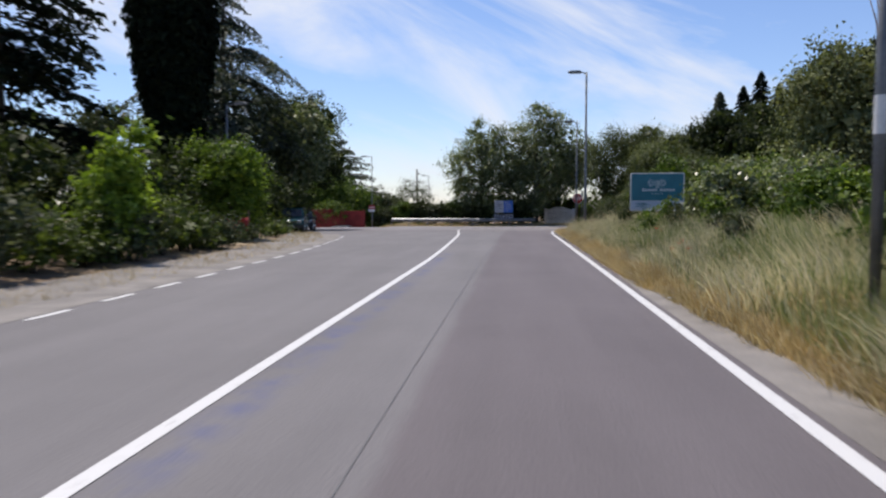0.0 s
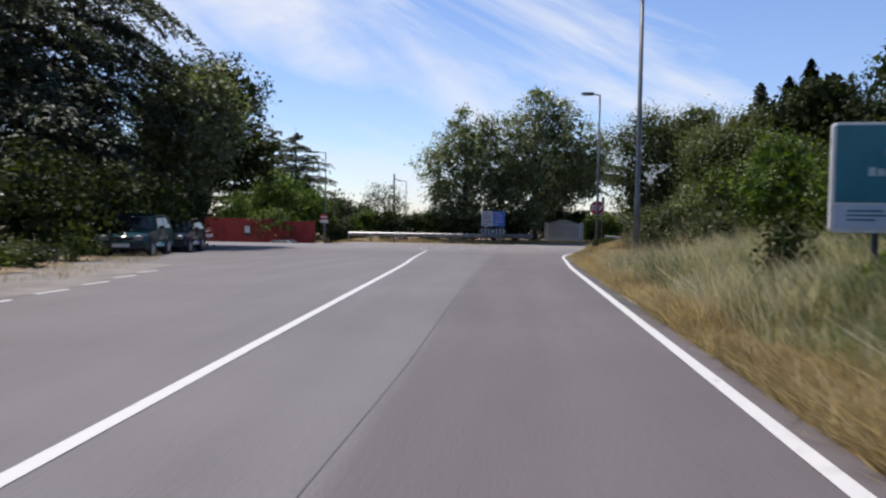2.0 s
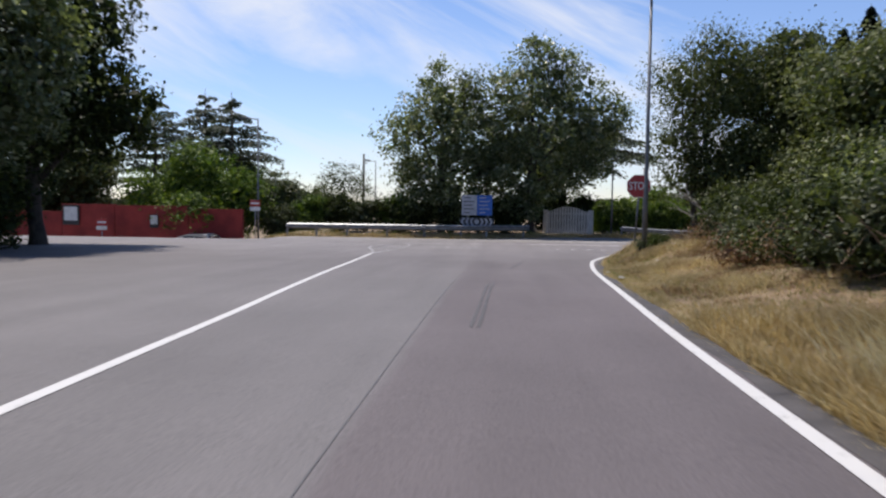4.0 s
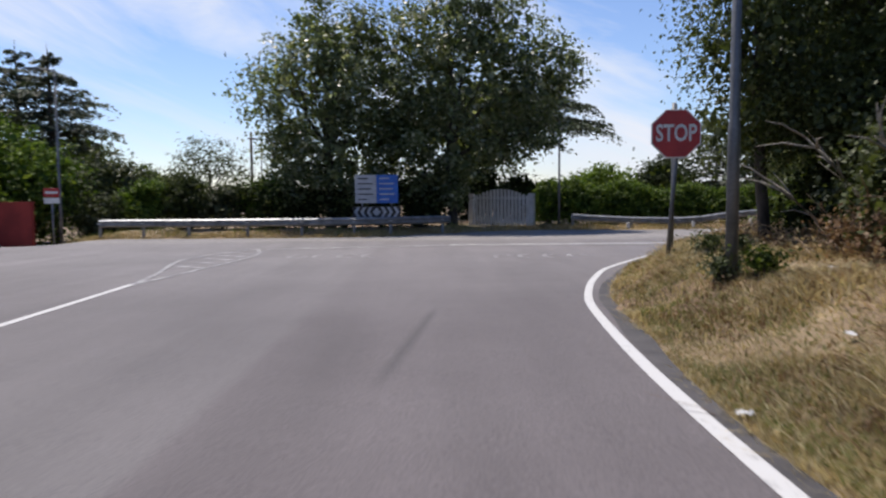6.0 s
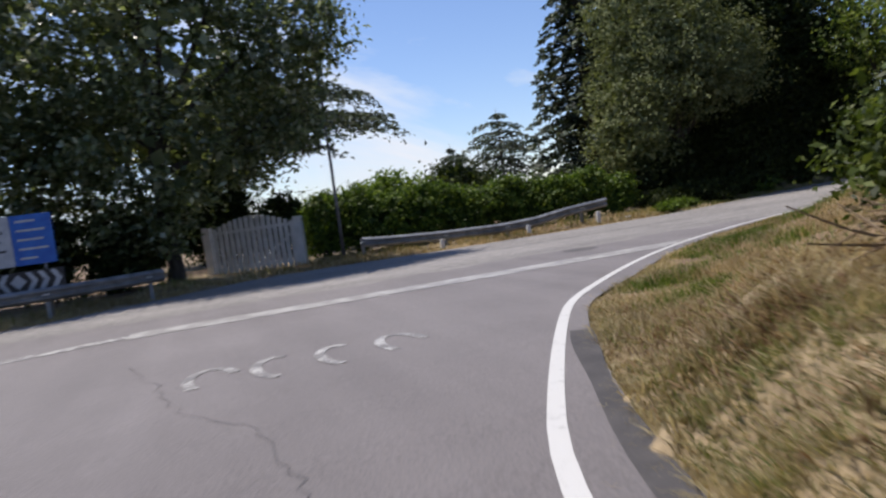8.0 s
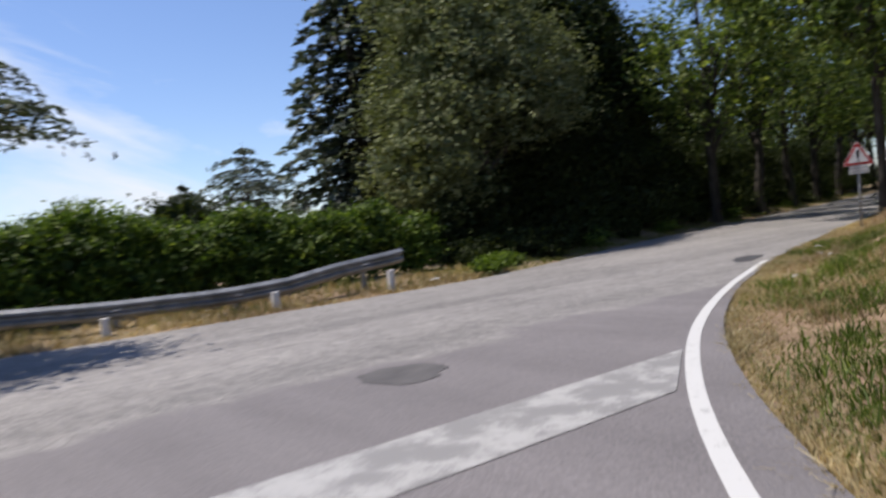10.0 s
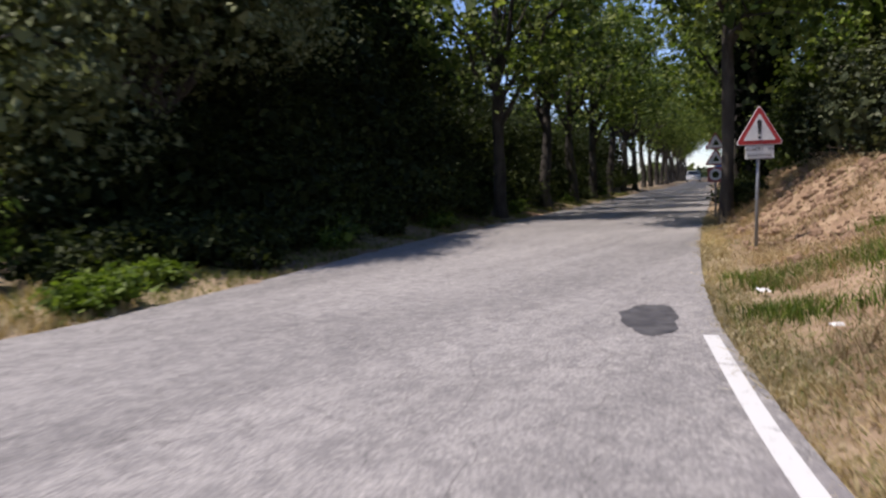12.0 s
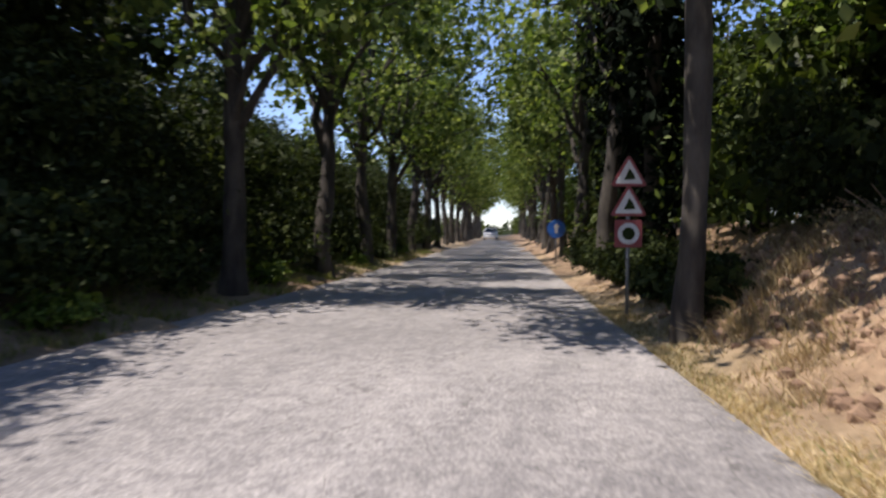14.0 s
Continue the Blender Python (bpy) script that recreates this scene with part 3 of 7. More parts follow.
def ring_outline(r, n=8, turn=0.0, cx=0.0, cz=0.0):
    return [(cx + r * math.cos(turn + 2 * math.pi * k / n), cz + r * math.sin(turn + 2 * math.pi * k / n)) for k in range(n)]


def lettering(name, text, size, mat, depth=0.002, bold=0.0):
    cu = bpy.data.curves.new(name, "FONT")
    cu.body, cu.size, cu.align_x, cu.align_y, cu.extrude = text, size, "CENTER", "CENTER", depth
    cu.resolution_u, cu.offset = 3, bold
    ob = bpy.data.objects.new(name, cu)
    scene.collection.objects.link(ob)
    bpy.context.view_layer.update()
    me = bpy.data.meshes.new_from_object(ob)
    bpy.data.objects.remove(ob)
    me.name = name
    me.materials.clear()
    me.materials.append(mat)
    return me


FACE_FRONT = pose(0, 0, 0, 90, 0, 0)      # lays lettering upright, facing -y


# ---- ground and roads ----
def build_ground():
    xs = np.concatenate([-np.geomspace(1600, 42, 22), np.arange(-38, 1.5, 0.62), np.arange(1.6, 10, 0.16), np.arange(10.1, 62, 0.5), np.geomspace(64, 1600, 26)])
    ys = np.concatenate([-np.geomspace(1500, 14, 22), np.arange(-12, 42, 0.62), np.arange(42.2, 61, 0.16), np.arange(61.2, 73, 0.3), np.arange(73.2, 92, 0.62), np.geomspace(94, 1700, 26)])
    gx, gy = np.meshgrid(xs, ys)
    gz = land_z(gx, gy)
    v = np.stack([gx.ravel(), gy.ravel(), gz.ravel()], 1)
    w = len(xs)
    f = [(j * w + i, j * w + i + 1, (j + 1) * w + i + 1, (j + 1) * w + i) for j in range(len(ys) - 1) for i in range(w - 1)]
    me = mesh_from("ground", v, f, (SOIL,), True)
    return solid("ground", "dry earth with straw-coloured verges and low banks", "ground", me, kind="structure")


def build_road():
    r = NEAR_R[np.concatenate([[True], np.diff(np.maximum.accumulate(NEAR_R[:, 0])) > 1e-4])]
    xs = np.concatenate([np.linspace(-34, -9.8, 22), np.linspace(-9.6, -7.16, 16), np.linspace(-7.1, 1.85, 14), r[:, 0]])
    xs = np.unique(np.round(xs, 4))
    grid = np.concatenate([np.arange(-70, 36, 2.0), np.arange(36, 100, 0.6), np.arange(100, 161, 2.5)])
    rows = len(grid)
    ys = np.array([np.clip(grid, near_y(x), far_y(x)) for x in xs])
    zs = road_z(np.repeat(xs[:, None], rows, 1), ys)
    v = [(x, y, z) for x, col, hz in zip(xs, ys, zs) for y, z in zip(col, hz)]
    f = []
    for i in range(len(xs) - 1):
        for j in range(rows - 1):
            a, left, right = i * rows + j, ys[i, j + 1] - ys[i, j] > 1e-5, ys[i + 1, j + 1] - ys[i + 1, j] > 1e-5
            if left and right:
                f.append((a, a + rows, a + rows + 1, a + 1))
            elif left:
                f.append((a, a + rows, a + 1))
            elif right:
                f.append((a, a + rows, a + rows + 1))
    me = mesh_from("road", v, f, (ASPHALT,), True)
    return solid("road", "grey asphalt road, newer before the junction, pale and cracked beyond", "road", me, kind="structure")


def strip_mesh(name, pts, width, mat, lift=0.005, widths=None):
    p = np.array(pts, float)
    d = np.gradient(p, axis=0)
    d /= np.maximum(np.linalg.norm(d, axis=1, keepdims=True), 1e-6)
    nrm = np.stack([-d[:, 1], d[:, 0]], 1)
    w = (np.full(len(p), width) if widths is None else np.asarray(widths))[:, None] / 2
    a, b = p + nrm * w, p - nrm * w
    v = []
    for q, s in zip(a, b):
        v.append((q[0], q[1], float(road_z(q[0], q[1])) + lift))
        v.append((s[0], s[1], float(road_z(s[0], s[1])) + lift))
    f = [(2 * i, 2 * i + 1, 2 * i + 3, 2 * i + 2) for i in range(len(p) - 1)]
    return mesh_from(name, v, f, (mat,))


def marking(label, pts, width, mat, lift=0.005, widths=None, name="road_marking"):
    return solid(name, label, "road marking", strip_mesh(name, pts, width, mat, lift, widths), kind="structure")


build_ground()
build_road()
marking("white edge line sweeping round the corner", smooth_line(
    [1.72, 1.72, 1.72, 1.89, 2.17, 2.44, 2.88, 3.27, 3.81, 4.55, 6.7, 8.22, 9.89, 11.33, 13.18, 15.13, 17.42, 19.9],
    [-40, 10, 24, 34, 40.2, 45.2, 49.2, 51.07, 52.96, 54.97, 58.83, 60.58, 62.17, 63.32, 64.53, 65.55, 66.56, 67.5]), 0.11, WHITE_LINE)
marking("white solid centre line curving gently left", smooth_line(
    [-1.75, -1.77, -1.96, -2.3, -2.67, -2.95, -3.32, -3.57, -3.97], [-40, 14, 22.5, 30, 35.8, 39, 43.5, 47.2, 52.59]), 0.108, WHITE_LINE)
marking("faint painted loop before the junction", smooth_line([-3.93, -4.3, -5.0, -4.75, -4.15], [52.6, 54.7, 58.3, 60.7, 62.5]), 0.10, FAINT_LINE, 0.006)
marking("faint painted loop before the junction", smooth_line([-3.93, -3.78, -3.6, -3.62, -4.1], [52.6, 55.0, 58.0, 60.4, 62.5]), 0.10, FAINT_LINE, 0.007)
for k in range(5):
    y = 56.2 + k * 1.15
    marking("faint painted bar inside the loop", [(-3.75, y - 0.3), (-4.2, y + 0.1), (-4.6, y + 0.35)], 0.16, FAINT_LINE, 0.006)


def dash_x(y):
    """Where the line of dashes before the shoulder runs."""
    return float(np.interp(y, [-30, 7, 12, 18, 22, 26, 29.2, 34], [-4.9, -4.97, -5.18, -5.46, -5.86, -6.35, -7.03, -8.2]))


stop_line = marking("broad worn white stop line", [(1.7 + 0.5 * k, 63.72 + 0.002 * (0.5 * k - 5) ** 2) for k in range(21)], 0.76, WORN_LINE, 0.006)
ends = stop_line.data.vertices      # its end is cut along the curving edge line
ends[40].co.x += 0.72
ends[41].co.x -= 0.55
marking("narrow faded stop line", smooth_line([-3.8, -1.0, 0.4, 1.7], [62.45, 63.0, 63.3, 63.72]), 0.4, FAINT_LINE, 0.006, )
for k in range(18):
    y = 3.3 + 1.52 * k
    x = dash_x(y + 0.39)
    marking("short white shoulder dash", [(x, y), (x - 0.004, y + 0.4), (x - 0.02, y + 0.78)], 0.10, WHITE_LINE)
marking("dark lengthwise joint in the asphalt", smooth_line([-0.64, -0.62, -0.58, -0.5, -0.55, -0.53], [-30, 5, 17, 21, 37, 43]), 0.009, TAR, 0.003, name="road_joint")
marking("black skid mark", smooth_line([0.06, 0.09, 0.13, 0.17], [35.6, 37.3, 40.0, 41.0]), 0.042, RUBBER_MARK, 0.004, name="skid_mark")
marking("black skid mark", smooth_line([-0.02, 0.015, 0.055, 0.10], [35.6, 37.3, 40.0, 41.0]), 0.042, RUBBER_MARK, 0.004, name="skid_mark")


def blot(name, label, cx, cy, rx, ry, turn, mat, lift, seed):
    rnd = random.Random(seed)
    n = 90
    v = []
    for k in range(n):
        a = 2 * math.pi * k / n
        r = 1 + 0.14 * math.sin(2 * a + seed) + 0.08 * math.sin(3 * a + 2 * seed) + 0.05 * math.sin(7 * a) + rnd.uniform(-0.045, 0.045)
        x, y = rx * r * math.cos(a), ry * r * math.sin(a)
        x, y = cx + x * math.cos(turn) - y * math.sin(turn), cy + x * math.sin(turn) + y * math.cos(turn)
        v.append((x, y, float(road_z(x, y)) + lift))
    return solid(name, label, "road patch", mesh_from(name, v, [tuple(range(n))], (mat,)), kind="structure")


blot("road_patch", "darker repair in the worn asphalt", 10.72, 65.75, 0.36, 0.44, 0.3, PATCH, 0.004, 1)
blot("road_patch", "dark round tar repair near the verge", 20.42, 68.13, 0.60, 0.27, 0.38, FRESH_TAR, 0.004, 2)


def crack(pts, width, seed, jitter=0.07, mat=None):
    """A ragged dark crack along a line, its width changing all the way."""
    rc = random.Random(seed)
    line = smooth_line([p[0] for p in pts], [p[1] for p in pts], 0.14)
    line = line + np.array([(rc.gauss(0, jitter * 0.5), rc.gauss(0, jitter * 0.5)) for _ in line])
    width *= 0.5
    marking("ragged crack in the asphalt", line, width, mat or TAR, 0.0035, [width * rc.uniform(0.25, 1.3) for _ in line], "road_crack")


crack([(2.0, 60.4), (2.6, 57.5), (3.1, 56.2), (3.2, 54.8)], 0.018, 10)
crack([(-5.4, 16.0), (-4.4, 15.3), (-3.4, 15.6)], 0.02, 11)
margin = NEAR_R[(NEAR_R[:, 1] > 24) & (NEAR_R[:, 1] < 57.5)]
marking("dark strip of newer asphalt outside the edge line", margin + np.array([-0.08, 0.03]), 0.2, DARK_MARGIN, 0.003, 0.18 + 0.05 * np.sin(margin[:, 1] * 1.9) * np.sin(margin[:, 1] * 0.7), "road_margin")
marking("gritty strip between the edge line and the verge", [(2.0, -12), (2.06, 0), (2.05, 5), (1.98, 9), (1.92, 12)], 0.4, SHOULDER, 0.0025, [0.44, 0.44, 0.4, 0.28, 0.1], "grit_strip")
# worn letters painted before the stop line
for base_x, base_y in ((-2.35, 59.3), (2.85, 58.6)):
    for k in range(4):
        rnd = random.Random(k + int(base_x * 10))
        x = base_x + 0.62 * k
        n = 14
        arc = [(x + 0.22 * math.cos(a), base_y + 0.55 * math.sin(a)) for a in np.linspace(rnd.uniform(0, 2), rnd.uniform(3.5, 6.2), n)]
        marking("worn painted road letter, hardly readable", arc, 0.11, FAINT_LINE, 0.006)


def build_shoulder():
    y = np.arange(-30, 33, 0.8)
    xl = np.interp(y, NEAR_L[::-1, 1], NEAR_L[::-1, 0]) - 0.05
    xr = np.array([dash_x(q) for q in y]) - 0.1
    v, f = [], []
    for a, b, q in zip(xl, xr, y):
        for t in (0, 0.5, 1):
            x = a + (b - a) * t
            v.append((x, q, float(road_z(x, q)) + 0.004))
    for i in range(len(y) - 1):
        for j in (0, 1):
            k = 3 * i + j
            f.append((k, k + 1, k + 4, k + 3))
    return solid("shoulder", "pale gritty shoulder beside the road", "shoulder", mesh_from("shoulder", v, f, (SHOULDER,)), kind="structure")


build_shoulder()


# ---- plants ----
def leaf_quads(pts, nrm, size, rnd, slim=0.5, bend=0.25):
    """Four-cornered leaves at pts, facing nrm."""
    n = len(pts)
    nrm = nrm / np.maximum(np.linalg.norm(nrm, axis=1, keepdims=True), 1e-6)
    a = rnd.normal(size=(n, 3))
    a -= nrm * (a * nrm).sum(1, keepdims=True)
    a /= np.maximum(np.linalg.norm(a, axis=1, keepdims=True), 1e-6)
    b = np.cross(nrm, a)
    s = size * rnd.uniform(0.6, 1.35, (n, 1))
    tip = pts + a * s * 0.5 - nrm * s * bend * 0.4
    base = pts - a * s * 0.5 - nrm * s * bend * 0.4
    return np.stack([base, pts + b * s * slim * 0.5, tip, pts - b * s * slim * 0.5], 1)


def crown_points(blobs, n, seed, per=34, spread=0.30, shell=0.55):
    """Points in clumps over the outer part of some ellipsoids, and the way out at each."""
    rnd = np.random.default_rng(seed)
    b = np.array(blobs, float)
    wt = (b[:, 3] * b[:, 4] + b[:, 4] * b[:, 5] + b[:, 3] * b[:, 5])
    k = max(4, n // per)
    which = rnd.choice(len(b), k, p=wt / wt.sum())
    d = rnd.normal(size=(k, 3))
    d /= np.linalg.norm(d, axis=1, keepdims=True)
    r = shell + (1.04 - shell) * rnd.uniform(0, 1, (k, 1)) ** 0.6
    c = b[which, :3] + d * r * b[which, 3:]
    sg = spread * (0.5 + rnd.uniform(0, 1, (k, 1)))
    own = rnd.integers(0, k, n)
    off = rnd.normal(size=(n, 3)) * sg[own] * np.array([1, 1, 0.7])
    return c[own] + off, d[own], rnd


def crown_mesh(name, blobs, n, leaf, mat, seed, per=34, spread=0.3, shell=0.55, slim=0.55, low=None, fill=0.16, big=2.2):
    p, d, rnd = crown_points(blobs, n, seed, per, spread, shell)
    if low is not None:
        p[:, 2] = np.maximum(p[:, 2], low + rnd.uniform(0, 0.3, len(p)))
    nrm = d * 0.6 + rnd.normal(size=p.shape) * 0.75 + np.array([0, 0, 0.5])
    q = leaf_quads(p, nrm, leaf, rnd, slim)
    # larger leaves inside, which close the crown
    m = int(n * fill)
    b = np.array(blobs, float)
    w = rnd.choice(len(b), m, p=(b[:, 3] * b[:, 4] * b[:, 5]) / (b[:, 3] * b[:, 4] * b[:, 5]).sum())
    d = rnd.normal(size=(m, 3))
    d /= np.linalg.norm(d, axis=1, keepdims=True)
    ip = b[w, :3] + d * rnd.uniform(0.1, 0.86, (m, 1)) ** 0.5 * b[w, 3:] * 0.86
    if low is not None:
        ip[:, 2] = np.maximum(ip[:, 2], low + 0.1)
    q = np.concatenate([q, leaf_quads(ip, rnd.normal(size=ip.shape) + d, leaf * big, rnd, 0.75)])
    return quads_mesh(name, q, mat)


def limb_points(a, b, seed, n=6, sag=0.25):
    rnd = random.Random(seed)
    a, b = Vector(a), Vector(b)
    d = (b - a).length
    out = []
    for k in range(n):
        t = k / (n - 1)
        p = a.lerp(b, t)
        if 0 < k < n - 1:
            p += Vector((rnd.uniform(-1, 1), rnd.uniform(-1, 1), rnd.uniform(-0.5, 1.0))) * d * 0.05
        p.z += sag * math.sin(math.pi * t) * 0.3
        out.append(p)
    return out


def broad_tree(name, label, at, blobs, n, leaf, mat, bark, trunk_r, seed, rz=0, fork=0.35, group="", lean=(0, 0), spread=0.3, per=34, slim=0.55, shell=0.55, limbs=True, fill=0.16):
    """A tapered trunk with limbs to each part of the crown. blobs are relative to the foot."""
    t = thing(name, label, "tree", group, at=(at[0], at[1], float(land_z(at[0], at[1])) - 0.05), rz=rz)
    top = max(b[2] for b in blobs)
    h = max(0.6, top * fork)
    s = Shape()
    lx, ly = lean
    spine = np.array([(0, 0, -0.2), (lx * 0.05, ly * 0.05, h * 0.15), (lx * 0.3, ly * 0.3, h * 0.6), (lx * 0.5, ly * 0.5, h), (lx * 0.8, ly * 0.8, h + (top - h) * 0.5), (lx, ly, top * 0.95)])
    girth = trunk_r * np.array([1.5, 1.08, 0.92, 0.8, 0.45, 0.14])
    u = np.linspace(0, 5, 19)
    body = [tuple(np.interp(q, range(6), spine[:, c]) for c in range(3)) for q in u]
    s.tube(body, list(np.interp(u, range(6), girth)), 12)
    knots = [noise.noise(Vector((x * 2.6 + seed, y * 2.6, z * 0.9))) for x, y, z in s.v]
    bow = [0.35 * trunk_r * math.sin(z * 1.1 + seed) * min(1, max(0, z)) for _, _, z in s.v]
    s.v = [(x * (1 + 0.35 * q) + w, y * (1 + 0.35 * q) + 0.6 * w, z) for (x, y, z), q, w in zip(s.v, knots, bow)]
    part("trunk", s.mesh("trunk", bark, True), t)
    if limbs:
        for k, b in enumerate(blobs[:9]):
            s = Shape()
            z0 = h * (0.75 + 0.5 * ((k * 37) % 10) / 10)
            z0 = min(z0, b[2] * 0.9 + 0.05)
            start = (lx * 0.5, ly * 0.5, z0)
            pts = limb_points(start, (b[0], b[1], b[2] + b[5] * 0.3), seed * 31 + k)
            s.tube(pts, list(np.linspace(trunk_r * 0.5, trunk_r * 0.08, len(pts))), 7)
            for j in range(3):
                rnd = random.Random(seed * 77 + k * 5 + j)
                q = pts[2 + j % 3]
                e = Vector((b[0] + rnd.uniform(-1, 1) * b[3] * 0.8, b[1] + rnd.uniform(-1, 1) * b[4] * 0.8, b[2] + rnd.uniform(-0.2, 0.9) * b[5]))
                tw = limb_points(q, e, seed + k + j * 9, 4)
                s.tube(tw, list(np.linspace(trunk_r * 0.2, trunk_r * 0.04, len(tw))), 5)
            part("limb", s.mesh("limb", bark, True), t)
    part("crown", crown_mesh("crown", blobs, n, leaf, mat, seed, per, spread, shell, slim, None, fill), t)
    return t


def shrub(name, label, at, blobs, n, leaf, mat, seed, category="shrub", group="", rz=0, spread=0.2, stems=5, per=30, slim=0.5, shell=0.4):
    t = thing(name, label, category, group, at=(at[0], at[1], float(land_z(at[0], at[1])) - 0.03), rz=rz)
    s = Shape()
    for k in range(stems):
        b = blobs[k % len(blobs)]
        pts = limb_points((0.12 * math.cos(k * 2.4), 0.12 * math.sin(k * 2.4), -0.1), (b[0] + 0.3 * b[3] * math.cos(k * 1.7), b[1] + 0.3 * b[4] * math.sin(k * 1.7), b[2] + 0.4 * b[5]), seed + k, 5)
        s.tube(pts, list(np.linspace(0.035, 0.008, 5)), 5)
    tagged(part("stemwork", s.mesh("stemwork", BARK_DARK, True), t), kind="stuff")
    part("foliage", crown_mesh("foliage", blobs, n, leaf, mat, seed, per, spread, shell, slim, low=0.02), t)
    return t


def conifer(name, label, at, height, radius, mat, seed, kind="spruce", group="", bare=0.08, n_branch=90, per=34, leaf=0.30, flow=None, tiers=9):
    """A straight trunk with tiers of drooping or level boughs."""
    rnd = np.random.default_rng(seed)
    t = thing(name, label, "tree", group, at=(at[0], at[1], float(land_z(at[0], at[1])) - 0.05))
    s = Shape()
    s.tube([(0, 0, -0.2), (0, 0, height * 0.4), (0.05, 0, height * 0.8), (0, 0, height)], [height * 0.022, height * 0.016, height * 0.007, 0.01], 9)
    part("trunk", s.mesh("trunk", BARK_DARK, True), t)
    pts, nrm = [], []
    boughs = Shape()
    for k in range(n_branch):
        u = (k + rnd.uniform(0, 1)) / n_branch
        z = height * (bare + (0.985 - bare) * u)
        if kind == "spruce":
            length = radius * (1 - u) ** 0.7 * rnd.uniform(0.72, 1.12) + 0.12
            rise, droop, fan = 0.10, 0.34, 0.20
        elif kind == "cedar":
            length = radius * (0.35 + 0.75 * math.sin(math.pi * min(1, 0.22 + 0.78 * (1 - u)))) * (1 - u**3) * rnd.uniform(0.6, 1.15)
            z = height * (bare + (0.97 - bare) * (math.floor(u * tiers) + rnd.uniform(0.0, 0.75)) / tiers)
            rise, droop, fan = 0.20, 0.42, 0.42
        else:
            length = radius * min(1.0, 0.35 + 1.6 * u) * (1 - u**4) * rnd.uniform(0.9, 1.03)
            rise, droop, fan = 1.0, 0.0, 0.34
            length = min(length, radius)
        if flow:
            rise, droop = flow
        a = k * 2.39996 + rnd.uniform(-0.3, 0.3)
        dx, dy = math.cos(a), math.sin(a)
        m = max(6, int(per * (0.25 + (length / radius) ** 1.4)))
        q = rnd.uniform(0.12, 1.0, m) ** 0.75
        side = rnd.normal(0, 1, m) * fan * length * (0.25 + 0.6 * q) * (1.05 - q * 0.55)
        zz = z + length * (rise * q - droop * q**2) + rnd.normal(0, 0.06, m) - (np.abs(side) * 0.25 if kind != "cypress" else 0)
        x = dx * length * q - dy * side
        y = dy * length * q + dx * side
        pts.append(np.stack([x, y, zz], 1))
        up = np.array([dx * 0.35, dy * 0.35, 0.9]) if kind != "cypress" else np.array([dx, dy, 0.25])
        nrm.append(up + rnd.normal(0, 0.35, (m, 3)))
        if kind != "cypress":
            line = [(dx * length * w, dy * length * w, z + length * (rise * w - droop * w * w)) for w in (0, 0.45, 0.95)]
            boughs.tube(line, [0.012 * length + 0.012, 0.008 * length + 0.008, 0.005], 4, False)
    if kind != "cypress":
        tagged(part("boughwork", boughs.mesh("boughwork", BARK_DARK, True), t), kind="stuff")
    p = np.concatenate(pts)
    part("foliage", quads_mesh("foliage", leaf_quads(p, np.concatenate(nrm), leaf, rnd, 0.42, 0.5), mat), t)
    return t


def blades(name, label, x, y, height, mat, seed, width=0.012, lean=0.5, category="grass", wind=(-0.1, 0.05)):
    """Grass: each blade two bent quads, rooted on the land."""
    rnd = np.random.default_rng(seed)
    n = len(x)
    z = land_z(x, y) - 0.02
    h = height * rnd.uniform(0.5, 1.25, n) * np.clip(0.85 + 0.28 * lump(x, y, 1.3), 0.45, 1.4)
    a = rnd.uniform(0, 2 * np.pi, n)
    ld = rnd.uniform(0, 2 * np.pi, n)
    lm = np.abs(rnd.normal(0, lean, n)) * h
    ex, ey = np.cos(ld) * lm + wind[0] * h, np.sin(ld) * lm + wind[1] * h
    w = width * rnd.uniform(0.6, 1.5, n)
    wx, wy = np.cos(a) * w, np.sin(a) * w
    root = np.stack([x, y, z], 1)
    mid = np.stack([x + ex * 0.35, y + ey * 0.35, z + h * 0.6], 1)
    top = np.stack([x + ex, y + ey, z + h], 1)
    side = np.stack([wx, wy, np.zeros(n)], 1)
    v = np.stack([root - side, root + side, mid + side * 0.8, mid - side * 0.8, top + side * 0.18, top - side * 0.18], 1)
    me = bpy.data.meshes.new(name)
    me.vertices.add(6 * n)
    me.vertices.foreach_set("co", v.astype(np.float32).ravel())
    base = (np.arange(n) * 6)[:, None]
    loops = (base + np.array([0, 1, 2, 3, 3, 2, 4, 5])[None, :]).astype(np.int32).ravel()
    me.loops.add(8 * n)
    me.loops.foreach_set("vertex_index", loops)
    me.polygons.add(2 * n)
    me.polygons.foreach_set("loop_start", np.arange(0, 8 * n, 4, dtype=np.int32))
    me.polygons.foreach_set("loop_total", np.full(2 * n, 4, dtype=np.int32))
    me.materials.append(mat)
    me.update(calc_edges=True)
    return solid(name, label, category, me, kind="stuff")


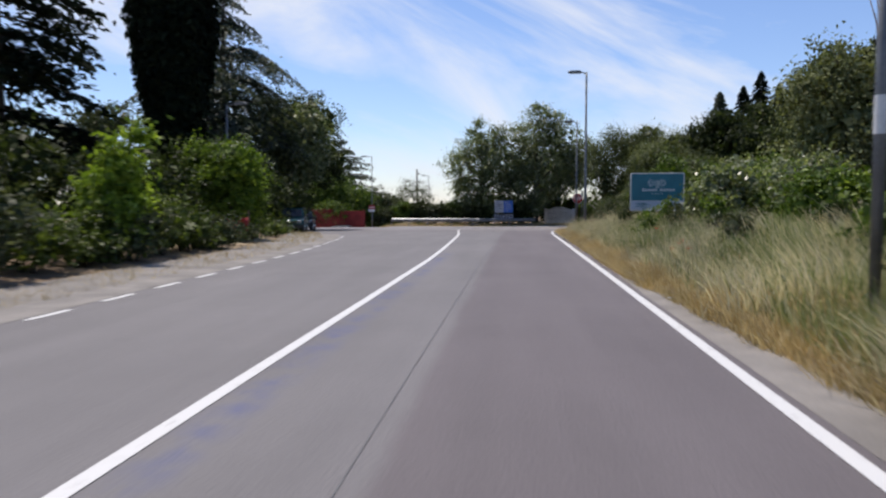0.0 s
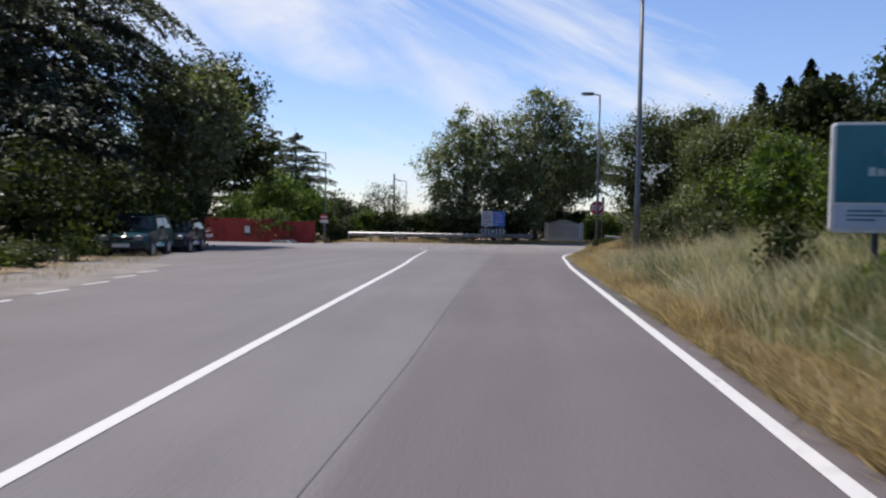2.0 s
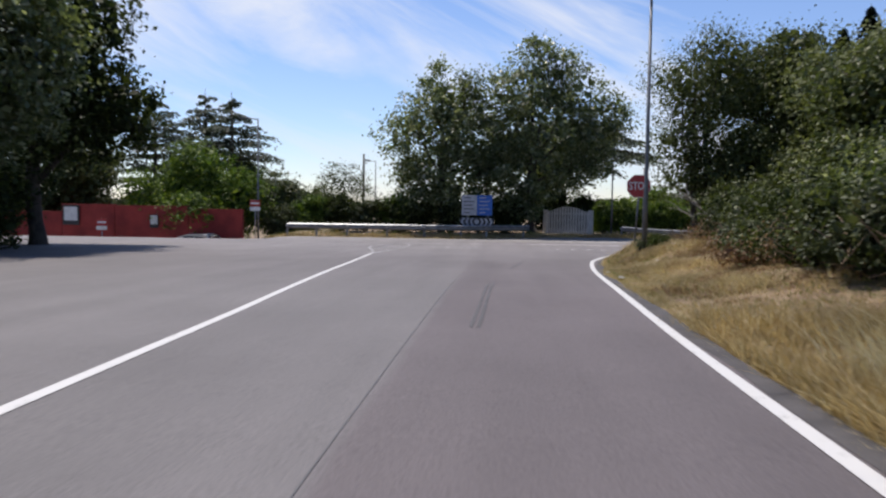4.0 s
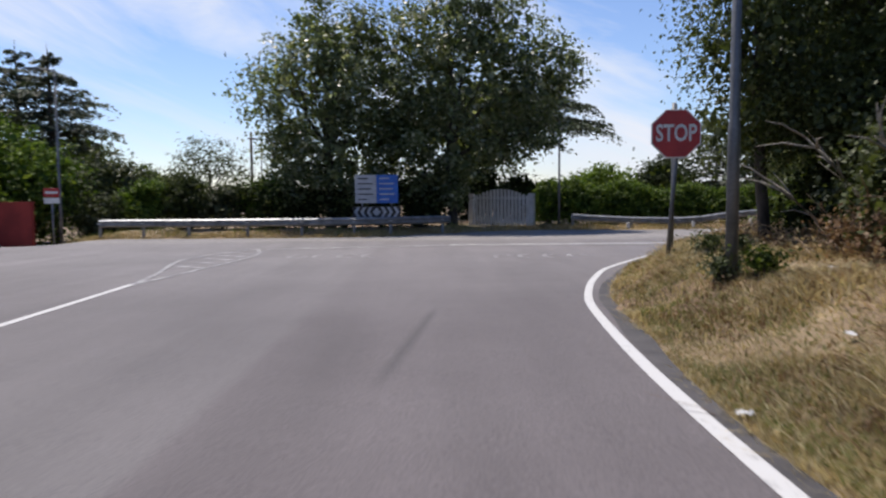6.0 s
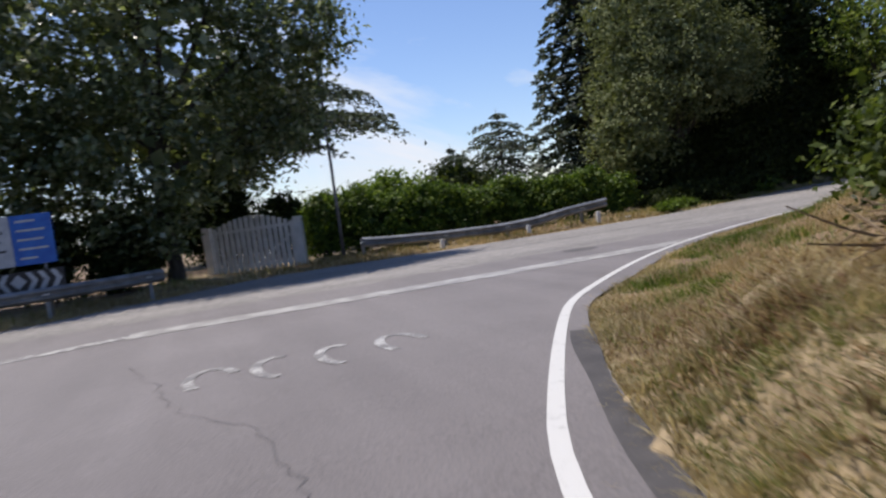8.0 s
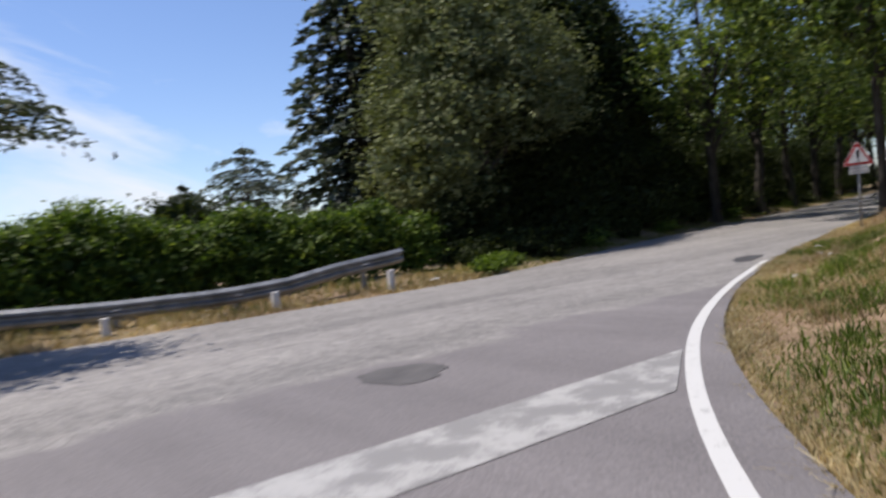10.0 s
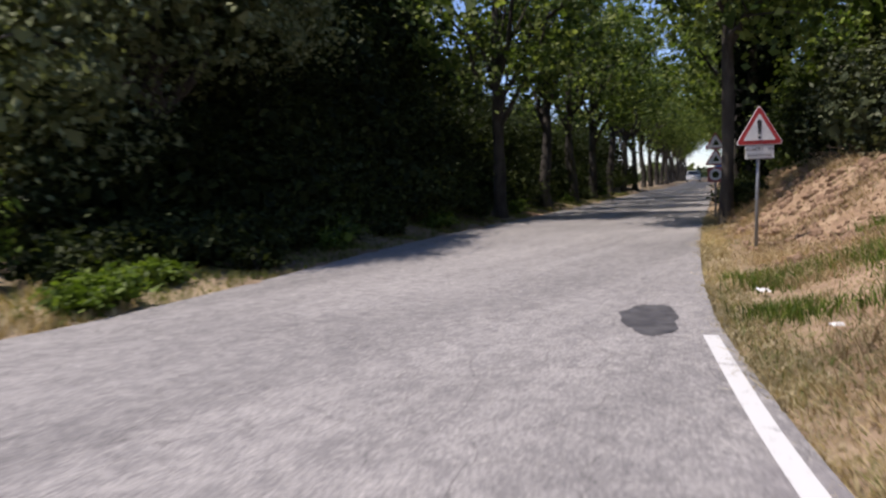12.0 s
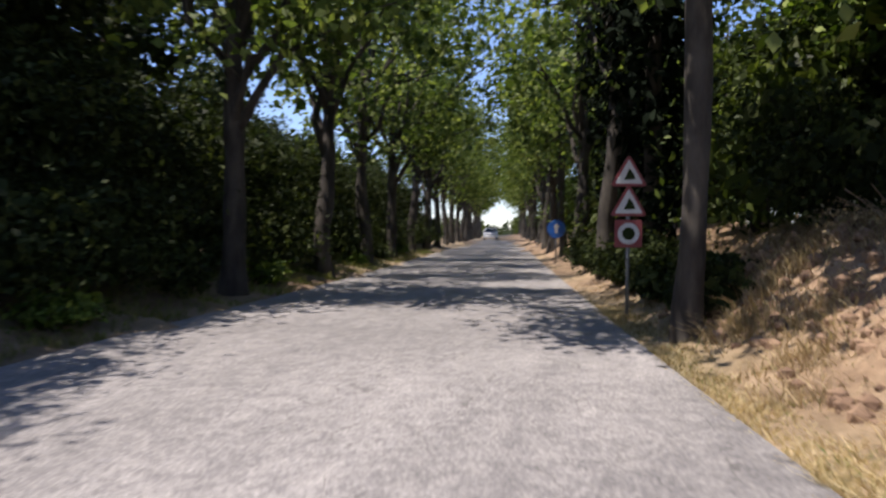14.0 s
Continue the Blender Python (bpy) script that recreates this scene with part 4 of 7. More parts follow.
def beside(line, lo, hi, n, rnd, side, dmin, dmax, power=1.0):
    """Random places beside a border line, between two places along it; side +1 lies left of its way."""
    seg = line[(line[:, 0] >= lo[0]) & (line[:, 0] <= hi[0]) & (line[:, 1] >= lo[1]) & (line[:, 1] <= hi[1])]
    ln = np.concatenate([[0], np.cumsum(np.linalg.norm(np.diff(seg, axis=0), axis=1))])
    s = rnd.uniform(0, ln[-1], n)
    x, y = np.interp(s, ln, seg[:, 0]), np.interp(s, ln, seg[:, 1])
    e = np.minimum(s + 0.3, ln[-1])
    tx, ty = np.interp(e, ln, seg[:, 0]) - np.interp(e - 0.3, ln, seg[:, 0]), np.interp(e, ln, seg[:, 1]) - np.interp(e - 0.3, ln, seg[:, 1])
    q = np.maximum(np.hypot(tx, ty), 1e-6)
    d = dmin + (dmax - dmin) * rnd.uniform(0, 1, n) ** power
    return x - ty / q * d * side, y + tx / q * d * side


def patchy(x, y, rnd, s=0.5, cut=0.0):
    v = lump(x, y, s) + 0.6 * lump(x + 7, y - 3, s * 2.7) + rnd.normal(0, 0.5, len(x))
    return v > cut


# ---- signs, lamps, rails ----
def foot(x, y):
    return float(land_z(x, y))


def street_lamp(label, at, top, arm=(-0.7, 0.0), radius=0.075, pale=0.0):
    z0 = foot(*at) - 0.1
    t = thing("street_lamp", label, "street lamp", "street lamps", at=(at[0], at[1], z0))
    h = top - z0
    part("pole", Shape().tube([(0, 0, -0.2), (0, 0, h * 0.25), (0, 0, h * 0.26), (0, 0, h)], [radius, radius * 0.95, radius * 0.8, radius * 0.55], 14).mesh("pole", POLE_GREY, True), t)
    ax, ay = arm
    part("arm", Shape().tube([(0, 0, h - 0.06), (ax * 0.5, ay * 0.5, h), (ax, ay, h + 0.02)], 0.028, 8).mesh("arm", POLE_GREY, True), t)
    a = math.degrees(math.atan2(ay, ax))
    head = Shape().slab([(-0.05, -0.05), (0.52, -0.03), (0.55, 0.02), (0.45, 0.06), (0.0, 0.06)], -0.11, 0.11, 0.02)
    hd = part("lamp_head", head.mesh("lamp_head", POLE_GREY), t, m=pose(ax * 0.8, ay * 0.8, h + 0.02, 0, 0, a))
    part("lens", Shape().box(0.05, -0.08, -0.062, 0.46, 0.08, -0.04).mesh("lens", LAMP_GLASS), hd)
    return t


def board(parent, name, outline, mat, y=0.0, thick=0.012, label="", m=None):
    s = Shape().slab(outline, y, y + thick, min(0.004, thick * 0.3))
    return part(name, s.mesh(name, mat), parent, label, m)


def rounded(w, h, r=0.05, cx=0.0, cz=0.0, n=5):
    out = []
    for sx, sz, a0 in ((1, 1, 0), (-1, 1, 90), (-1, -1, 180), (1, -1, 270)):
        for k in range(n):
            a = radians(a0 + 90 * k / (n - 1))
            out.append((cx + sx * (w / 2 - r) + r * math.cos(a), cz + sz * (h / 2 - r) + r * math.sin(a)))
    return out


def triangle(side, r=0.03, cz=0.0):
    h = side * math.sqrt(3) / 2
    out = []
    for ax, az, a0 in ((side / 2 - r * 1.73, -h / 3 + r, -90), (0, 2 * h / 3 - 2 * r, 30), (-side / 2 + r * 1.73, -h / 3 + r, 150)):
        for k in range(5):
            a = radians(a0 + 120 * k / 4)
            out.append((ax + r * math.cos(a), cz + az + r * math.sin(a)))
    return out


def post(parent, x, y, z0, z1, r=0.03, name="post", mat=None, lean=(0, 0)):
    return part(name, Shape().tube([(x, y, z0), (x + lean[0], y + lean[1], z1)], r, 12).mesh(name, mat or STEEL, True), parent)


def stop_sign():
    x, y = 4.37, 50.6
    z0 = foot(x, y)
    t = thing("stop_sign", "red octagonal stop sign on a grey steel post in dry grass", "road sign", "road signs", at=(x, y, z0), rz=-9)
    zc = 1.675 - z0
    R = 0.36
    m = pose(0, 0, zc)
    p = board(t, "sign_plate", ring_outline(R / math.cos(math.pi / 8) * 0.94, 8, math.pi / 8), SIGN_WHITE, 0.0, 0.014, "white-rimmed octagonal plate", m)
    board(p, "red_field", ring_outline(R / math.cos(math.pi / 8) * 0.89, 8, math.pi / 8), SIGN_RED, -0.005, 0.006)
    me = lettering("letters", "STOP", 0.29, SIGN_WHITE, 0.002, 0.006)
    part("letters", me, p, m=pose(0, -0.008, 0, 90, 0, 0) @ Matrix.Diagonal((0.80, 1.12, 1, 1)))
    part("back_plate", Shape().slab(ring_outline(R / math.cos(math.pi / 8) * 0.93, 8, math.pi / 8), 0.016, 0.022, 0.002).mesh("back_plate", SIGN_GREY), p)
    post(t, -0.10, 0.055, -0.3, zc + 0.25, 0.031, mat=POLE_GREY, lean=(0.15, 0))
    for dz in (-0.14, 0.10):
        part("bracket", Shape().box(-0.2, 0.022, zc + dz, 0.2, 0.04, zc + dz + 0.04).mesh("bracket", STEEL), t)
    x, y = 4.8, 51.84
    z0 = foot(x, y)
    t = thing("side_road_sign", "narrow white sign seen edge-on on a thin grey post", "road sign", "road signs", at=(x, y, z0), rz=68)
    post(t, 0, 0.04, -0.3, 2.32, 0.027, mat=POLE_GREY)
    board(t, "sign_plate", rounded(0.5, 0.42, 0.03, 0, 2.1), SIGN_WHITE, 0.0, 0.014)


def warning_sign():
    x, y = 25.85, 68.25
    z0 = foot(x, y)
    t = thing("warning_sign", "red-rimmed white warning triangle with exclamation mark on grey post", "road sign", "road signs", at=(x, y, z0), rz=-66)
    zc = 1.09 - z0
    p = board(t, "sign_plate", triangle(0.675), SIGN_WHITE, 0.0, 0.014, "red-rimmed triangular plate", pose(0, 0, zc))
    board(p, "red_border", triangle(0.645), SIGN_RED, -0.003, 0.004)
    board(p, "white_field", triangle(0.45, 0.012), SIGN_WHITE, -0.007, 0.005)
    board(p, "exclamation_stroke", [(-0.018, -0.045), (0.018, -0.045), (0.033, 0.15), (0.0, 0.175), (-0.033, 0.15)], SIGN_BLACK, -0.012, 0.006)
    board(p, "exclamation_dot", ring_outline(0.024, 12, 0, 0, -0.088), SIGN_BLACK, -0.012, 0.006)
    q = board(t, "text_plate", rounded(0.40, 0.20, 0.012, 0, 0), SIGN_WHITE, 0.0, 0.01, "small white plate with black capitals", pose(0.0, 0, zc - 0.30))
    for text, dz in (("ALBERI IN", 0.043), ("BANCHINA", -0.045)):
        for k, ch in enumerate(text):
            if ch != " ":
                part("letter", lettering("letter", ch, 0.066, SIGN_BLACK), q, m=pose((k - (len(text) - 1) / 2) * 0.0425, -0.004, dz, 90, 0, 0))
    for dz in (-0.0975, 0.0905):
        part("rim_line", Shape().box(-0.19, -0.004, dz, 0.19, -0.001, dz + 0.006).mesh("rim_line", SIGN_BLACK), q)
    post(t, -0.05, 0.04, -0.35, zc + 0.15, 0.026, lean=(0.05, 0))


def triple_sign():
    x, y = 33.98, 70.8
    z0 = foot(x, y)
    t = thing("warning_signs_on_post", "two faded red-rimmed triangles over a round sign on one post", "road sign", "road signs", at=(x, y, z0), rz=-72)
    for cz, lab in ((1.36, "faded red-rimmed triangle"), (0.95, "lower faded red-rimmed triangle")):
        p = board(t, "triangle_plate", triangle(0.52), FADED_RED, 0.0, 0.014, lab, pose(0, 0, cz - z0))
        board(p, "white_field", triangle(0.39, 0.012), SIGN_WHITE, -0.005, 0.006)
        board(p, "symbol", [(-0.07, -0.06), (0.09, -0.05), (0.06, 0.03), (0.0, 0.10), (-0.03, 0.02)], LEAF_DARK, -0.009, 0.005)
    back = board(t, "square_plate", rounded(0.38, 0.38, 0.02), FADED_RED, 0.0, 0.014, "round sign on a red square plate", pose(0, 0, 0.56 - z0))
    board(back, "white_ring", ring_outline(0.15, 24), SIGN_WHITE, -0.005, 0.006)
    board(back, "symbol", ring_outline(0.09, 9), LEAF_DARK, -0.009, 0.005)
    post(t, 0, 0.04, -0.35, 1.6 - z0, 0.028)
    x, y = 50.0, 74.3
    t = thing("direction_arrow_sign", "small round blue arrow sign on a post", "road sign", "road signs", at=(x, y, foot(x, y)), rz=-72)
    p = board(t, "sign_plate", ring_outline(0.33, 20, 0, 0, 1.25), SIGN_BLUE, 0, 0.014)
    board(p, "arrow", [(-0.05, 1.1), (0.05, 1.1), (0.05, 1.3), (0.12, 1.3), (0, 1.45), (-0.12, 1.3), (-0.05, 1.3)], SIGN_WHITE, -0.005, 0.006)
    post(t, 0, 0.04, -0.3, 1.5, 0.03)


def billboard():
    x, y = 4.68, 23.6
    z0 = foot(x, y)
    t = thing("billboard", "teal and pale blue billboard with a white rim in tall grass", "billboard", at=(x, y, z0), rz=-5)
    w, h, zc = 1.69, 1.23, 1.63 - z0
    p = board(t, "panel", rounded(w, h, 0.05), SIGN_WHITE, 0.0, 0.09, "white-rimmed panel", pose(0, 0, zc))
    board(p, "teal_field", rounded(w - 0.07, h * 0.70, 0.02, 0, h * 0.125), SIGN_TEAL, -0.006, 0.007)
    board(p, "pale_field", rounded(w - 0.07, h * 0.225, 0.02, 0, -h * 0.352), SIGN_PALE, -0.006, 0.007)

    def ring(cx, cz, r, w2, turns=1.0, a0=0.0, shrink=0.0):
        n = int(22 * turns)
        o, i = [], []
        for k in range(n + 1):
            a = a0 + 2 * math.pi * turns * k / n
            rr = r * (1 - shrink * k / n)
            o.append((cx + rr * math.cos(a), -0.011, cz + rr * math.sin(a)))
            i.append((cx + (rr - w2) * math.cos(a), -0.011, cz + (rr - w2) * math.sin(a)))
        return o + i, [(k, k + 1, n + 2 + k, n + 1 + k) for k in range(n)]

    for cx, s in ((-0.175, 1), (0.175, -1)):
        sh = Shape().add(*ring(cx, 0.285, 0.13, 0.022, 2.1, radians(90), 0.72))
        part("emblem_scroll", sh.mesh("emblem_scroll", SIGN_SILVER), p)
    for dx in (-0.04, 0, 0.04):
        part("emblem_stem", Shape().box(dx - 0.012, -0.011, 0.12, dx + 0.012, -0.008, 0.38).mesh("emblem_stem", SIGN_SILVER), p)
    xs = -0.47
    for k, wd in enumerate((0.075, 0.07, 0.08, 0.105, 0.07, 0, 0.07, 0.085, 0.07, 0.085, 0.07)):
        if wd:
            part("letter_bar", Shape().box(xs, -0.011, 0.02, xs + wd, -0.008, 0.115 if k in (0, 6) else 0.10).mesh("letter_bar", SIGN_SILVER), p)
        xs += (wd or 0.05) + 0.018
    for k in range(4):
        part("star", Shape().slab(ring_outline(0.022, 5, radians(90), -0.15 + 0.1 * k, -0.055), -0.011, -0.007, 0.001).mesh("star", SIGN_SILVER), p)
    for zz, x0, x1 in ((-0.37, -0.68, -0.3), (-0.42, -0.68, -0.25), (-0.47, -0.68, -0.38), (-0.42, 0.35, 0.66)):
        part("small_print_bar", Shape().box(x0, -0.011, zz - 0.01, x1, -0.008, zz + 0.01).mesh("small_print_bar", SIGN_TEAL), p)
    for px in (-0.36, 0.40):
        post(t, px, 0.05, -0.4, zc - h / 2 + 0.1, 0.04, mat=PLASTIC)


def direction_sign():
    x, y = -1.0, 70.3
    z0 = foot(x, y)
    t = thing("direction_sign", "white and blue direction boards above a black and white chevron board", "road sign", "road signs", at=(x, y, z0), rz=-6)
    # the white here is toned down as if shaded by the tree
    for cx, mat, lab in ((-0.44, SIGN_WHITE_SHADED, "white direction board, tree shade put into its colour, with dark lines"), (0.44, SIGN_BLUE, "blue direction board with white lines")):
        zc = 1.08 - z0
        p = board(t, "direction_board", rounded(0.87, 1.14, 0.03), mat, 0, 0.02, lab, pose(cx, 0, zc))
        ink = SIGN_BLACK if mat is SIGN_WHITE_SHADED else SIGN_WHITE_SHADED
        for k in range(5):
            sh = Shape().box(-0.32, -0.006, 0.40 - 0.21 * k, (0.1, 0.28, 0.22, 0.3, 0.05)[k], -0.002, 0.45 - 0.21 * k)
            part("text_line", sh.mesh("text_line", ink), p)
    p = board(t, "chevron_board", rounded(1.96, 0.46, 0.02), SIGN_BLACK, 0.0, 0.02, "black board with white chevrons", pose(0, -0.01, 0.15 - z0))
    for k in range(6):
        s = -1 if k < 3 else 1
        cx = (-0.78, -0.52, -0.27, 0.27, 0.52, 0.78)[k]
        o = [(cx - s * 0.10, 0.2), (cx + s * 0.02, 0.2), (cx + s * 0.14, 0.0), (cx + s * 0.02, -0.2), (cx - s * 0.10, -0.2), (cx + s * 0.02, 0.0)]
        v = [(a, -0.004, b) for a, b in o]
        part("chevron", mesh_from("chevron", v, [(0, 1, 2, 5), (5, 2, 3, 4)], (SIGN_WHITE_SHADED,)), p)
    board(p, "centre_diamond", ring_outline(0.17, 4, 0), SIGN_WHITE_SHADED, -0.004, 0.004)
    for px in (-0.6, 0.6):
        post(t, px, 0.06, -0.3, 1.65 - z0, 0.032)


def no_entry(x, y, top, name_label, rz=0):
    z0 = foot(x, y)
    t = thing("no_entry_sign", name_label, "road sign", "road signs", at=(x, y, z0), rz=rz)
    p = board(t, "sign_plate", rounded(0.62, 0.36, 0.03, 0, top - 0.2), SIGN_RED, 0, 0.014)
    board(p, "white_bar", rounded(0.5, 0.1, 0.02, 0, top - 0.2), SIGN_WHITE, -0.005, 0.006)
    board(t, "lower_plate", rounded(0.62, 0.22, 0.02, 0, top - 0.52), SIGN_WHITE, 0, 0.012)
    post(t, 0, 0.04, -0.3, top, 0.03)


def rail_mesh(pts, z_top, bends=()):
    """A W-profile beam along points x, y, z."""
    prof = [(0.0, 0.0), (0.035, -0.03), (0.075, -0.06), (0.075, -0.10), (0.02, -0.135), (0.02, -0.175), (0.075, -0.21), (0.075, -0.25), (0.035, -0.28), (0.0, -0.31)]
    v, f = [], []
    p = np.array(pts, float)
    d = np.gradient(p[:, :2], axis=0)
    d /= np.linalg.norm(d, axis=1, keepdims=True)
    n = len(prof)
    for (x, y, z), (dx, dy) in zip(p, d):
        for a, b in prof:
            v.append((x + dy * a, y - dx * a, z + b))
        for a, b in reversed(prof):
            v.append((x + dy * (a - 0.006), y - dx * (a - 0.006), z + b))
    m = 2 * n
    for i in range(len(p) - 1):
        for k in range(m):
            j = (k + 1) % m
            f.append((i * m + k, i * m + j, (i + 1) * m + j, (i + 1) * m + k))
    f.append(tuple(range(m)))
    f.append(tuple(reversed(range((len(p) - 1) * m, len(p) * m))))
    return mesh_from("beam", v, f, (STEEL,))


def guard_rail(label, xy, height, posts, dents=None):
    t = thing("guard_rail", label, "guard rail", "guard rails")
    line = smooth_line([a for a, _ in xy], [b for _, b in xy], 0.5)
    zs = np.array([float(road_z(x, y)) for x, y in line]) + height
    if dents is not None:
        s = np.linspace(0, 1, len(line))
        zs = zs + np.interp(s, *dents)
    part("beam", rail_mesh(np.column_stack([line, zs]), height), t)
    for q in posts:
        i = int(q * (len(line) - 1))
        x, y = line[i]
        z = float(land_z(x, y + 0.12))
        part("post", Shape().box(x - 0.05, y + 0.03, z - 0.2, x + 0.05, y + 0.10, zs[i] - 0.03).mesh("post", STEEL), t)
        part("bolt_plate", Shape().box(x - 0.07, y - 0.082, zs[i] - 0.17, x + 0.07, y - 0.022, zs[i] - 0.14).mesh("bolt_plate", SIGN_WHITE), t)
    return t


def marker_stub(x, y, h):
    t = thing("marker_stub", "short white concrete marker stub at the verge", "marker post", "marker stubs", at=(x, y, foot(x, y)))
    part("stub", Shape().slab([(-0.07, -0.2), (0.07, -0.2), (0.06, h), (-0.06, h)], -0.05, 0.05, 0.012).mesh("stub", GATE_PAINT), t)


def gate():
    x0, y0, x1, y1 = 3.4, 76.0, 5.85, 74.85
    z0 = float(road_z(4.5, 77)) - 0.02
    w = math.hypot(x1 - x0, y1 - y0)
    a = math.degrees(math.atan2(y1 - y0, x1 - x0))
    t = thing("gate", "white-painted slatted gate between two pillars", "gate", at=(x0, y0, z0), rz=a)
    n = 15
    for k in range(n):
        u = (k + 0.5) / n
        top = 1.56 + 0.32 * math.sin(math.pi * min(1, u * 1.04))
        s = Shape().slab([(w * u - 0.064, 0.06), (w * u + 0.064, 0.06), (w * u + 0.064, top - 0.01), (w * u - 0.064, top)], -0.012, 0.012, 0.004)
        part("slat", s.mesh("slat", GATE_PAINT), t)
    for z in (0.25, 1.4):
        part("cross_rail", Shape().box(0, 0.013, z, w, 0.05, z + 0.09).mesh("cross_rail", GATE_PAINT), t)
    part("brace", Shape().tube([(w * 0.5, 0.03, 0.3), (w * 0.97, 0.03, 1.2)], 0.03, 6).mesh("brace", GATE_PAINT), t)
    for x, wd in ((-0.16, 0.12), (w + 0.13, 0.13)):
        part("pillar", Shape().slab([(x - wd, -0.2), (x + wd, -0.2), (x + wd, 1.66), (x - wd, 1.66)], -0.13, 0.13, 0.015).mesh("pillar", GATE_PAINT), t)
    solid("gate_sill", "pale concrete sill before the gate", "paving", Shape().box(-0.3, -0.8, -0.05, w + 0.3, 0.4, 0.05).mesh("gate_sill", CONCRETE), kind="structure", at=(x0, y0, z0), rz=a)


def red_wall():
    t = thing("red_wall", "long red-painted wall with posters beside a forecourt", "wall", kind="structure", at=(0, 0, float(road_z(-20, 69.5)) + 0.55))
    for x0, x1, h in ((-34, -25.2, 2.05), (-25.2, -22.0, 2.5), (-22.0, -17.6, 2.45), (-17.6, -14.4, 2.3)):
        part("wall_panel", Shape().box(x0 + 0.02, 69.6, -0.8, x1 - 0.02, 69.85, h).mesh("wall_panel", RED_WALL), t)
        part("coping", Shape().box(x0, 69.57, h + 0.002, x1, 69.88, h + 0.06).mesh("coping", RED_WALL), t)
    for cx, cz, w, h in ((-24.6, 1.9, 1.0, 1.15), (-19.6, 1.6, 0.5, 0.75)):
        b = thing("notice_board", "pale notice on a dark backing against the red wall", "notice board", "notices", at=(cx, 69.5, float(road_z(-20, 69.5)) + 0.55))
        p = board(b, "backing", rounded(w, h, 0.02, 0, cz), SIGN_BLACK, 0.0, 0.04)
        board(p, "sheet", rounded(w * 0.8, h * 0.7, 0.01, 0, cz + 0.08), SIGN_WHITE, -0.006, 0.006)


